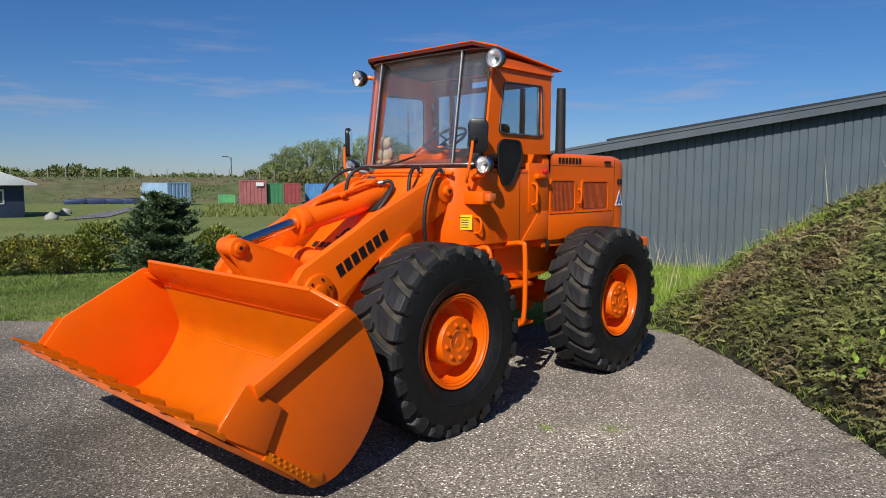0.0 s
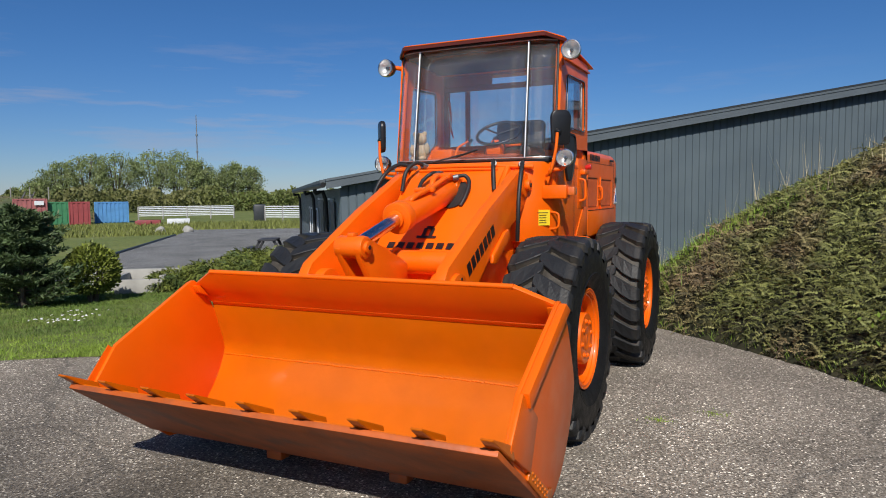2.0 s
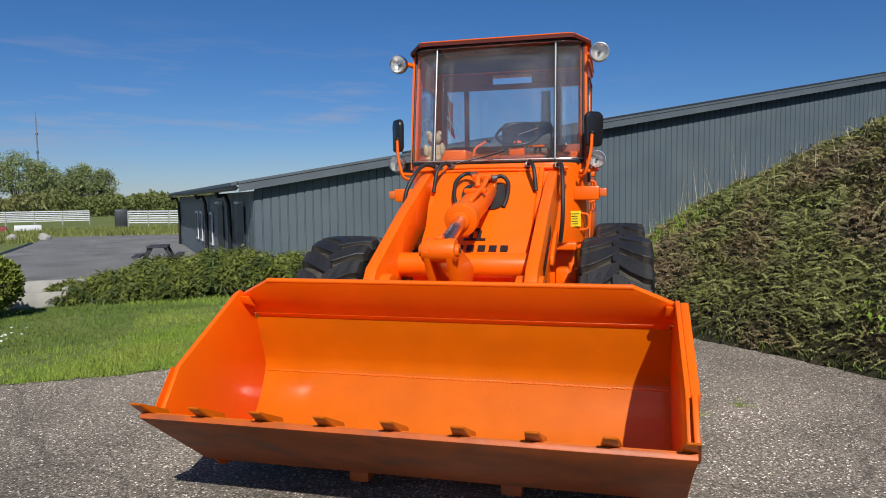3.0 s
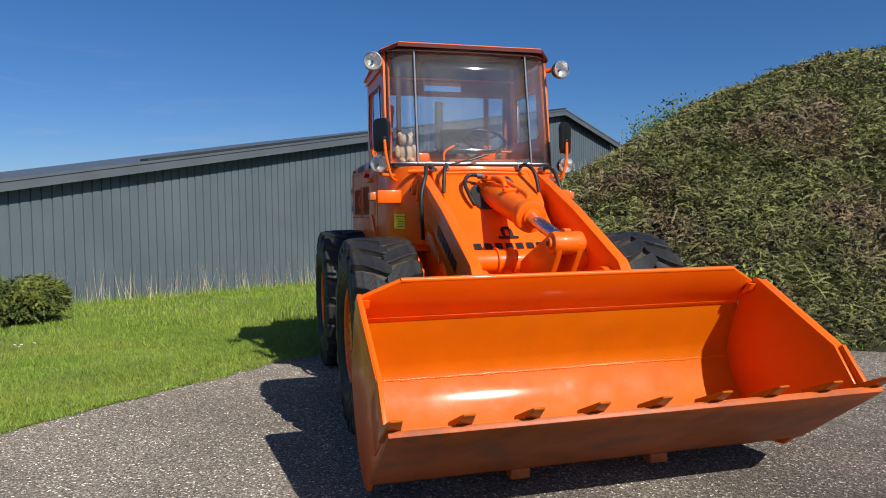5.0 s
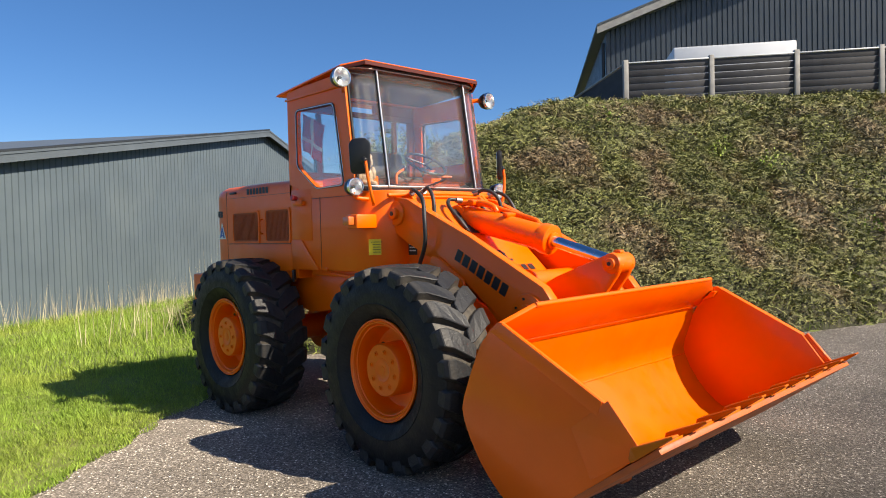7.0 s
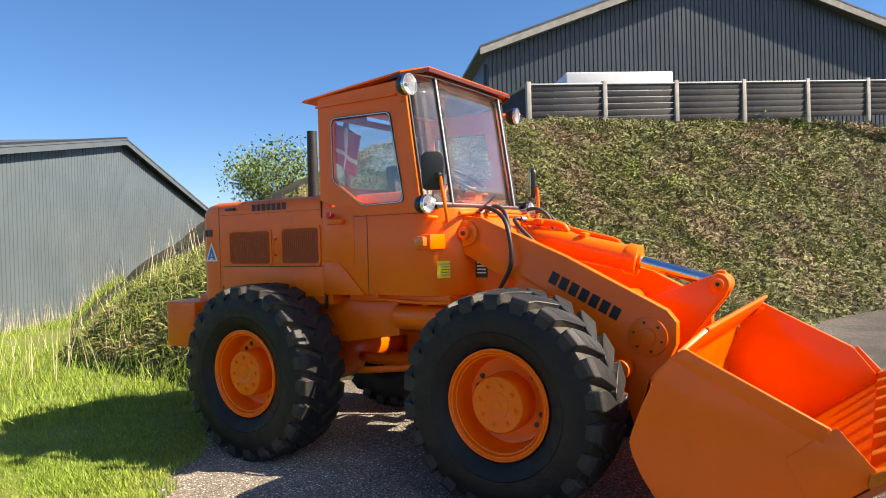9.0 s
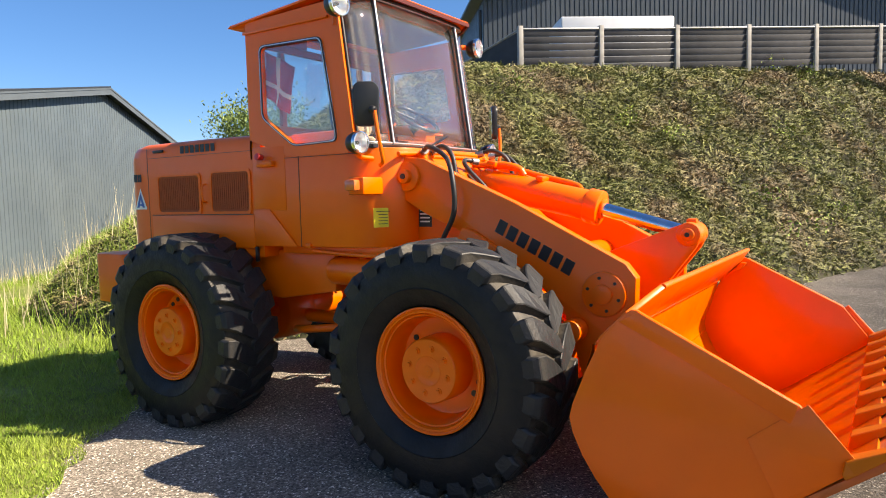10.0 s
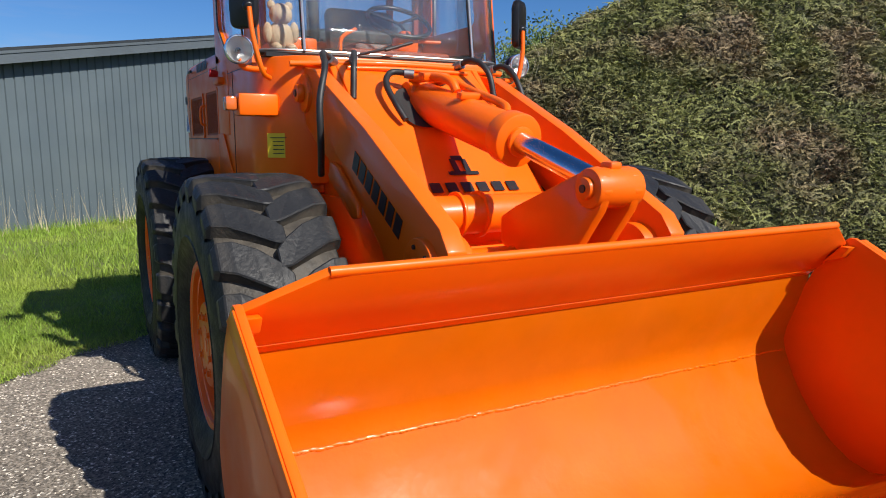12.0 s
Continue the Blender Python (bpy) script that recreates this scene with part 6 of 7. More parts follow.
FIELD_LEAF = material("field tree leaves", 0.7, 0, (0.20, 0.25, 0.085), vary=0.2, scale=0.2, random_amt=0.35, island=True, second=(0.24, 0.27, 0.12), second_at=(0.45, 0.65), second_scale=0.15)
JUNIPER_LEAF = material("golden juniper tips", 0.65, 0, (0.15, 0.175, 0.026), vary=0.2, scale=3, random_amt=0.4, island=True, second=(0.055, 0.085, 0.018), second_at=(0.45, 0.65), second_scale=2.5)
BARK = material("grey-brown bark", 0.9, 0, (0.12, 0.095, 0.07), vary=0.25, scale=8, bump=0.8, bump_scale=30)
rng = np.random.default_rng(11)


def mesh_arrays(name, verts, face_size, mat):
    """A mesh of separate equal faces from a flat vertex array."""
    me = bpy.data.meshes.new(name)
    n = len(verts)
    k = n // face_size
    me.vertices.add(n)
    me.vertices.foreach_set("co", verts.astype(np.float32).ravel())
    me.loops.add(n)
    me.loops.foreach_set("vertex_index", np.arange(n, dtype=np.int32))
    me.polygons.add(k)
    me.polygons.foreach_set("loop_start", np.arange(0, n, face_size, dtype=np.int32))
    me.polygons.foreach_set("loop_total", np.full(k, face_size, dtype=np.int32))
    me.update(calc_edges=True)
    me.materials.append(mat)
    return new(name, me)


def unit(v):
    return v / np.maximum(1e-9, np.linalg.norm(v, axis=-1, keepdims=True))


def leaves(centres, size, spread_up=0.5, longer=1.8, axis=None, flat=0.0):
    """Diamond leaves (four points each) round the given centres."""
    n = len(centres)
    d = unit(rng.normal(size=(n, 3)) + np.array([0, 0, spread_up])) if axis is None else unit(axis + 0.45 * rng.normal(size=(n, 3)))
    side = unit(np.cross(d, rng.normal(size=(n, 3)) + np.array([0, 0, flat])))
    s = size * rng.uniform(0.6, 1.3, size=(n, 1))
    a, b_, c, e_ = centres, centres + d * s * longer * 0.5 + side * s * 0.5, centres + d * s * longer, centres + d * s * longer * 0.5 - side * s * 0.5
    nrm = np.cross(d, side)
    b_ = b_ + nrm * s * 0.12
    e_ = e_ + nrm * s * 0.12
    return np.stack([a, b_, c, e_], axis=1).reshape(-1, 3)


def blades(base, height, width, lean=0.45):
    """Three-point grass blades standing on the given points."""
    n = len(base)
    az = rng.uniform(0, 2 * math.pi, n)
    w = width * rng.uniform(0.6, 1.3, n)
    side = np.stack([np.cos(az) * w, np.sin(az) * w, np.zeros(n)], 1) * 0.5
    ln = rng.normal(size=(n, 2)) * lean * height[:, None] * 0.6
    tip = base + np.stack([ln[:, 0], ln[:, 1], height], 1)
    return np.stack([base - side, base + side, tip], axis=1).reshape(-1, 3)


# shrubs over the mound: arching sprigs of small leaves
def mound_points(n, s_rng, n_rng):
    out = []
    s = rng.uniform(*s_rng, n)
    m = rng.uniform(*n_rng, n)
    for a, b_ in zip(s, m):
        p = MO + MU * float(a) + MN * (foot(float(a)) + float(b_))
        h = mound_height(p.x, p.y)
        if h < 0.02:
            continue
        g = land(p.x, p.y)
        hh = h + 0.10 * noise.noise((p.x * 0.9, p.y * 0.9, 3)) * smooth01(h, 0.1, 0.6) + 0.06 * noise.noise((p.x * 3.1, p.y * 3.1, 7)) * smooth01(h, 0.1, 0.6)
        out.append((p.x, p.y, g + hh))
    return np.array(out)


def mesh_indexed(name, verts, tris, mat):
    me = bpy.data.meshes.new(name)
    k = len(tris)
    me.vertices.add(len(verts))
    me.vertices.foreach_set("co", verts.astype(np.float32).ravel())
    me.loops.add(3 * k)
    me.loops.foreach_set("vertex_index", tris.astype(np.int32).ravel())
    me.polygons.add(k)
    me.polygons.foreach_set("loop_start", np.arange(0, 3 * k, 3, dtype=np.int32))
    me.polygons.foreach_set("loop_total", np.full(k, 3, dtype=np.int32))
    me.update(calc_edges=True)
    me.materials.append(mat)
    return new(name, me)


def strands(base, length, leaf, seg, out_dir, along, waves=1.0):
    """Arching shoots, each one joined herringbone of small leaves on a stem; those of one shrub lean alike."""
    n = len(base)
    cell = np.floor(base[:, :2] / 0.26 + 0.30 * rng.normal(size=(n, 2))).astype(np.int64)
    key = (cell[:, 0] * 7919 + cell[:, 1] * 104729) % 4096
    lean = rng.normal(size=(4096, 3))[key]
    lift = rng.uniform(-0.08, 0.07, size=4096)[key] + rng.uniform(-0.06, 0.03, size=n)
    base = base + np.array([0, 0, waves]) * lift[:, None]
    out = np.array(out_dir)
    d0 = unit(out * 0.55 + np.array(along) * (0.35 * lean[:, :1] + 0.85 * rng.normal(size=(n, 1))) + 0.55 * rng.normal(size=(n, 3)) + np.array([0, 0, 0.15]))
    ln = length * rng.uniform(0.5, 1.45, size=(n, 1))
    face = unit(out + (0.55 * lean if waves else np.array([0, 0, 1.6])) + 0.40 * rng.normal(size=(n, 3)))
    side = unit(np.cross(d0, face))
    ts = np.linspace(0, 1, seg + 1)
    spine = np.stack([base + d0 * ln * t + np.array([0, 0, -1.0]) * ln * 0.42 * t * t for t in ts], axis=1)
    tips = []
    for k in range(seg):
        w = leaf * (1.15 - 0.6 * ts[k]) * rng.uniform(0.7, 1.3, size=(n, 1))
        step = spine[:, k + 1] - spine[:, k]
        for sgn in (-1, 1):
            tips.append(spine[:, k] + step * rng.uniform(0.7, 1.3, size=(n, 1)) + side * w * sgn + face * w * rng.uniform(-0.25, 0.45, size=(n, 1)))
    verts = np.concatenate([spine, np.stack(tips, axis=1)], axis=1)
    per = verts.shape[1]
    tri = []
    for k in range(seg):
        tri += [(k, k + 1, seg + 1 + 2 * k), (k + 1, k, seg + 2 + 2 * k)]
    tris = (np.arange(n) * per)[:, None, None] + np.array(tri)[None]
    return verts.reshape(-1, 3), tris.reshape(-1, 3)


OUTW = (-MN.x * 0.6, -MN.y * 0.6, 0.75)
ALONG = (MU.x, MU.y, 0.0)
batches, at = [], 0
for count, s_rng, n_rng, ln_, leaf_, seg_ in ((54000, (-2.2, 9.0), (0.0, 3.2), 0.105, 0.017, 5), (60000, (-2.2, 9.5), (2.4, 7.5), 0.115, 0.019, 5), (50000, (8.5, 21.0), (0.0, 7.0), 0.15, 0.026, 5), (7000, (-1.8, 16.0), (0.0, 7.0), 0.24, 0.018, 9)):
    p = mound_points(count, s_rng, n_rng)
    # the low end of the mound is left to grass
    sv = (p[:, 0] - MO.x) * MU.x + (p[:, 1] - MO.y) * MU.y
    nv = (p[:, 0] - MO.x) * MN.x + (p[:, 1] - MO.y) * MN.y
    p = p[nv > -2.6 * sv + 0.25 * np.sin(3.1 * sv + nv) - 0.05]
    v, f = strands(p, ln_, leaf_, seg_, OUTW, ALONG)
    batches.append((v, f + at))
    at += len(v)
tagged(mesh_indexed("ground_cover_shrubs", np.concatenate([b[0] for b in batches]), np.concatenate([b[1] for b in batches]), SHRUB_LEAF), "dense low olive-brown shrubs covering the mound", "shrubs", kind="stuff")
# paler upright shoots standing out of the crest
crest = mound_points(380, (-2.0, 3.0), (2.0, 7.0))
tagged(mesh_arrays("shrub_shoots", np.concatenate([blades(crest, rng.uniform(0.15, 0.40, len(crest)), 0.009, 0.3)]), 3, DRY_GRASS), "dry pale stalks standing out of the shrubs", "stalks", kind="stuff")
tufts = mound_points(60, (1.0, 16.0), (0.1, 4.5))
tufts = tufts[rng.permutation(len(tufts))[:6]]
tufts = np.concatenate([tufts, np.array([(x, y, land(x, y) + max(0.0, mound_height(x, y)) - 0.05) for x, y in ((3.35, 0.98), (3.75, 0.72), (9.6, -1.65), (11.0, -2.0), (12.2, -2.3), (10.4, -1.2))])])
cl_ = np.repeat(tufts, 70, axis=0) + rng.normal(size=(len(tufts) * 70, 3)) * np.array([0.16, 0.16, 0.10]) + np.array([0, 0, 0.22])
tagged(mesh_arrays("fresh_weeds", leaves(cl_, 0.035), 4, LAWN), "bright green weeds growing among the shrubs", "weeds", kind="stuff")

# lawn blades
YARD = [(-20.3, 12.3), (-17.0, 8.1), (-15.5, 6.2), (-13.0, 5.2), (-11.4, 6.0), (-10.6, 8.0), (-9.5, 9.2), (-9.0, 10.2), (-20.0, 24.0), (-27.0, 34.0), (-34.0, 30.0), (-29.4, 24.2)]


def lawn_points(n, x0, x1, y0, y1, margin=-0.06):
    out = []
    xs, ys = rng.uniform(x0, x1, n), rng.uniform(y0, y1, n)
    for x, y in zip(xs, ys):
        x, y = float(x), float(y)
        q = (Vector((x, y, 0)) - SA).dot(SN)
        if q < -0.25 or inside((x, y), YARD):
            continue
        if inside((x, y), APRON_IN) and seg_dist(Vector((x, y)), GRASS_EDGE) > 0.09 + 0.10 * noise.noise((x * 3, y * 3, 0)):
            continue
        m = mound_height(x, y)
        out.append((x, y, land(x, y) + max(0.0, m if m > 0 else 0.0) + 0.015))
    return np.array(out)


g1 = lawn_points(150000, -4.6, 0.6, -1.6, 4.6)
g2 = lawn_points(170000, -9.5, -2.0, -5.5, 6.5)
g4 = lawn_points(50000, -16.0, -8.5, -3.0, 6.0)
g3 = lawn_points(42000, -8.0, 3.0, 4.0, 15.0)
def patchy(p):
    return np.array([0.75 + 0.9 * max(0.0, noise.noise((q[0] * 1.6, q[1] * 1.6, 0.0))) + 0.5 * noise.noise((q[0] * 5.0, q[1] * 5.0, 2.0)) for q in p.tolist()])


hs_ = [rng.uniform(0.016, 0.062, len(g1)) * patchy(g1), rng.uniform(0.018, 0.065, len(g2)) * patchy(g2), rng.uniform(0.03, 0.10, len(g3)), rng.uniform(0.02, 0.07, len(g4)) * patchy(g4)]
near = g2[:, 0] > -5.4 + 0.5 * np.sin(g2[:, 1] * 1.7)
lv = np.concatenate([blades(g1, hs_[0], 0.008, 0.8), blades(g2[near], hs_[1][near], 0.010, 0.8), blades(g3, hs_[2], 0.018)])
tagged(mesh_arrays("lawn_grass", lv, 3, LAWN), "fresh green lawn grass with ragged edge", "grass", kind="stuff")
lv = np.concatenate([blades(g2[~near], hs_[1][~near], 0.011, 0.8), blades(g4, hs_[3], 0.022, 0.8)])
tagged(mesh_arrays("older_lawn_grass", lv, 3, LAWN_OLD), "darker green older lawn beside the planted bed", "grass", kind="stuff")
# longer grass against the shed wall, by the hub of the mound and along its foot
tall = []
for k in range(9000):
    s_ = rng.uniform(0.3, 21)
    q = SA - SN * 0.25 + SU * float(s_) + SN * float(abs(rng.normal()) * 0.7)
    if mound_height(q.x, q.y) > 1.2:
        continue
    tall.append((q.x, q.y, land(q.x, q.y) + max(0.0, mound_height(q.x, q.y))))
for k in range(9000):
    s_ = rng.uniform(-4.2, 0.6)
    q = MO + MU * float(s_) + MN * float(rng.uniform(-0.6, 9.0))
    if inside((q.x, q.y), APRON_IN) or (Vector((q.x, q.y, 0)) - SA).dot(SN) < -0.2:
        continue
    tall.append((q.x, q.y, land(q.x, q.y) + max(0.0, mound_height(q.x, q.y))))
for k in range(6000):
    s_ = rng.uniform(-1.0, 19)
    q = MO + MU * float(s_) + MN * (foot(float(s_)) + float(abs(rng.normal()) * 0.16))
    tall.append((q.x, q.y, land(q.x, q.y)))
tall = np.array(tall)
th = rng.uniform(0.08, 0.28, len(tall)) * np.where(np.arange(len(tall)) > len(tall) - 6001, 0.6, 1.0)
tagged(mesh_arrays("tall_grass", blades(tall, th, 0.012, 0.7), 3, LAWN), "long uncut grass along the wall and mound", "grass", kind="stuff")
st = []
for k in range(800):
    if k < 620:
        s_ = rng.uniform(1.0, 20)
        q = SA - SN * 0.2 + SU * float(s_) + SN * float(abs(rng.normal()) * 0.35)
    else:
        q = MO + MU * float(rng.uniform(-3.0, 1.0)) + MN * float(rng.uniform(2.0, 8.0))
    st.append((q.x, q.y, land(q.x, q.y) + max(0.0, mound_height(q.x, q.y))))
st = np.array(st)
tagged(mesh_arrays("dry_stalks", blades(st, rng.uniform(0.35, 1.0, len(st)), 0.012, 0.28), 3, DRY_GRASS), "tall dry straw-coloured grass stalks", "stalks", kind="stuff")
# moss in the asphalt
c = np.concatenate([np.stack([rng.normal(x, 0.05, 140), rng.normal(y, 0.04, 140), np.zeros(140)], 1) for x, y in ((1.60, -0.63), (1.96, -0.31))])
tagged(mesh_arrays("moss", blades(c, rng.uniform(0.004, 0.016, len(c)), 0.007, 0.9), 3, LAWN), "small green moss tufts growing in the asphalt", "moss", kind="stuff")
# daisies
dz = []
for cx_, cy_, k in ((-6.25, 0.15, 40), (-6.35, 0.6, 26), (-6.65, 0.95, 14), (-4.6, 2.9, 14)):
    for i in range(k):
        x, y = rng.normal(cx_, 0.20), rng.normal(cy_, 0.12)
        z = land(x, y) + 0.115
        a = np.linspace(0, 2 * math.pi, 7)[:-1]
        dz.append(np.stack([x + 0.017 * np.cos(a), y + 0.017 * np.sin(a), z + 0.006 * np.sin(a + rng.uniform(0, 6))], 1))
tagged(mesh_arrays("daisies", np.concatenate(dz), 6, WHITE), "white daisies in the lawn", "flowers", kind="stuff")


# bushes and trees
def bush(name, x, y, rx, ry, rz, count, leaf, mat, label, category, ragged=0.25, point=0.0, arching=False, z=None, group=""):
    base = land(x, y) if z is None else z
    ob = empty(name, label, category, group)
    ob.location = (x, y, base)
    u = unit(rng.normal(size=(count, 3)))
    u[:, 2] = np.abs(u[:, 2]) if arching else u[:, 2]
    lump = np.array([0.80 + ragged * 1.6 * noise.noise(Vector(q) * 2.1 + Vector((x, y, 0))) + ragged * 0.7 * noise.noise(Vector(q) * 5.3 + Vector((y, x, 0))) for q in u])
    r = lump * rng.uniform(0.45, 1.0, count) ** 0.4
    c = u * r[:, None]
    if point:
        k = 1 - point * np.clip((c[:, 2] + 1) / 2, 0, 1)
        c[:, 0] *= k
        c[:, 1] *= k
    pos = np.stack([c[:, 0] * rx, c[:, 1] * ry, rz * (0.08 + (c[:, 2] if arching else (c[:, 2] + 1) * 0.5)) * (1.0 if arching else 1.0)], 1)
    pos[:, 2] = np.maximum(pos[:, 2], 0.02)
    ax = unit(u + np.array([0, 0, 0.35 if not arching else 0.25]))
    crown = mesh_arrays("crown", leaves(pos, leaf, axis=ax), 4, mat)
    crown.parent = ob
    bm = bmesh.new()
    for k in range(6):
        a = 2 * math.pi * k / 6
        tube([(0.03 * math.cos(a), 0.03 * math.sin(a), -0.05), (rx * 0.25 * math.cos(a), ry * 0.25 * math.sin(a), rz * 0.35), (rx * 0.55 * math.cos(a), ry * 0.55 * math.sin(a), rz * 0.62)], 0.03, 6, bm=bm, taper=0.008)
    part("stem", bm, BARK, ob)
    return ob




def juniper(x, y, r, h):
    """A low spreading juniper: fans of feathery shoots that rise outwards in layers from a short stem."""
    ob = empty("juniper", "spreading golden-green juniper beside the lawn", "juniper", "junipers")
    ob.location = (x, y, land(x, y))
    n = 5200
    a = rng.uniform(0, 2 * math.pi, n)
    fan = np.floor(a * 2.2 + 0.4 * rng.normal(size=n)).astype(np.int64) % 14
    reach = rng.uniform(0.75, 1.15, size=14)[fan]
    tier = rng.uniform(0.15, 1.0, n) ** 0.7
    d = rng.uniform(0.2, 1.0, n) ** 0.6 * reach
    z = h * (0.12 + 0.80 * tier * (1.05 - 0.55 * d ** 2)) + 0.04 * rng.normal(size=n)
    base = np.stack([np.cos(a) * d * r, np.sin(a) * d * r, np.maximum(0.03, z)], 1)
    out = unit(np.stack([np.cos(a), np.sin(a), 0.25 + 0.35 * rng.random(n)], 1))
    v, f = strands(base, 0.15, 0.027, 5, out * 1.5, (0, 0, 0), 0.0)
    crown = mesh_indexed("crown", v, f, JUNIPER_LEAF)
    crown.parent = ob
    bm = bmesh.new()
    for k in range(9):
        q = 2 * math.pi * k / 9
        tube([(0.03 * math.cos(q), 0.03 * math.sin(q), -0.05), (r * 0.35 * math.cos(q), r * 0.35 * math.sin(q), h * 0.30), (r * 0.8 * math.cos(q), r * 0.8 * math.sin(q), h * 0.55)], 0.03, 6, bm=bm, taper=0.008)
    part("stem", bm, BARK, ob)
    return ob


def spruce(x, y, height, width, label):
    """A young spruce: a leader and uneven tiers of rising branches with side twigs and needles."""
    ob = empty("spruce_bush", label, "spruce")
    ob.location = (x, y, land(x, y))
    bm = tube([(0, 0, -0.1), (0.03, 0, height * 0.5), (0, 0.02, height * 0.97)], 0.045, 6, taper=0.008)
    base, dirs = [], []
    for k in range(130):
        t = rng.uniform(0.03, 0.93)
        a = rng.uniform(0, 2 * math.pi)
        ln = width * (1.08 - t) ** 0.6 * rng.uniform(0.55, 1.15)
        o = np.array([0, 0, height * t])
        d = np.array([math.cos(a), math.sin(a), rng.uniform(0.15, 0.6)])
        tip = o + d * ln
        tube([tuple(o), tuple(o + d * ln * 0.5 - np.array([0, 0, 0.05 * ln])), tuple(tip)], 0.013, 5, bm=bm, taper=0.003, smooth_n=3)
        for j in range(11):
            u = (j + 1) / 11
            p = o + d * ln * u - np.array([0, 0, 0.2 * ln * u * (1 - u)])
            for sgn in (-1, 0, 1):
                sd = np.array([-d[1], d[0], 0.1]) * sgn + d * 0.8 + np.array([0, 0, rng.uniform(-0.15, 0.2)])
                sd = sd / np.linalg.norm(sd)
                tw = ln * 0.32 * (1.15 - u) + 0.06
                for q in range(7):
                    base.append(p + sd * tw * (q + 0.5) / 7)
                    dirs.append(sd)
    part("trunk", bm, BARK, ob)
    crown = mesh_arrays("crown", leaves(np.array(base), 0.026, longer=3.6, axis=np.array(dirs)), 4, CONIFER_DARK)
    crown.parent = ob
    return ob


spruce(-8.95, 1.5, 1.68, 0.90, "dark green irregular spruce bush at the lawn's edge")
bush("box_bush", -8.4, 2.4, 0.56, 0.56, 1.04, 6500, 0.036, BOX_LEAF, "rounded dark green box bush", "bush", ragged=0.09)
bush("green_bush", -11.5, 1.35, 0.68, 0.68, 1.15, 5200, 0.042, BOX_LEAF, "loose green garden bush", "bush", ragged=0.3)
for k, (x, y) in enumerate(((-12.7, 0.2), (-13.4, -0.6), (-14.2, -1.3), (-12.0, 0.75))):
    bush("gold_conifer", x, y, 0.75, 0.75, 0.85, 5000, 0.036, CONIFER_GOLD, "low golden-green conifer in the planted bed", "conifer", ragged=0.3, group="golden conifers")
for k, (x, y, r, h) in enumerate(((-8.6, 4.6, 0.65, 0.42), (-8.0, 5.0, 0.80, 0.58), (-7.2, 5.5, 0.9, 0.74), (-6.5, 6.1, 0.95, 0.9), (-5.7, 6.5, 0.95, 0.85), (-6.9, 6.7, 0.9, 0.95), (-7.8, 5.9, 0.8, 0.85))):
    juniper(x, y, r, h)


def tree(name, x, y, z, height, width, trunk_r, leaf, count, mat, label, seed, group="", low=0.3):
    rnd = random.Random(seed)
    ob = empty(name, label, "tree", group)
    ob.location = (x, y, z)
    bm = tube([(0, 0, -0.3), (rnd.uniform(-.02, .02) * height, 0, height * 0.35), (rnd.uniform(-.04, .04) * height, rnd.uniform(-.04, .04) * height, height * 0.85)], trunk_r, 8, taper=trunk_r * 0.25)
    tips = []
    for k in range(12):
        a = k * 2.4 + rnd.uniform(-0.4, 0.4)
        z0 = height * rnd.uniform(low, 0.62)
        rr = width * rnd.uniform(0.28, 0.5)
        z1 = min(height * 0.97, z0 + height * rnd.uniform(0.15, 0.42))
        mid_ = (rr * 0.45 * math.cos(a), rr * 0.45 * math.sin(a), (z0 + z1) / 2 - 0.02 * height)
        end_ = (rr * math.cos(a), rr * math.sin(a), z1)
        tube([(0, 0, z0), mid_, end_], trunk_r * 0.42, 6, bm=bm, taper=trunk_r * 0.1, smooth_n=4)
        tips += [end_, mid_, ((mid_[0] + end_[0]) / 2, (mid_[1] + end_[1]) / 2, (mid_[2] + end_[2]) / 2 + 0.03 * height)]
    tips += [(0, 0, height * 0.93), (0.05 * width, 0, height * 0.8)]
    part("trunk", bm, BARK, ob)
    t = np.array(tips)[rng.integers(0, len(tips), count)]
    pos = t + rng.normal(size=(count, 3)) * np.array([width * 0.095, width * 0.095, height * 0.06])
    crown = mesh_arrays("crown", leaves(pos, leaf), 4, mat)
    crown.parent = ob
    return ob


tree("young_tree", 12.2, 14.5, 0.6, 4.5, 3.6, 0.07, 0.060, 8500, TREE_LEAF, "young leafy tree behind the mound", 4)
E0 = Vector((3.0, -5.7))


def polar(bearing, dist):
    a = radians(bearing)
    return E0.x + dist * math.sin(a), E0.y + dist * math.cos(a)


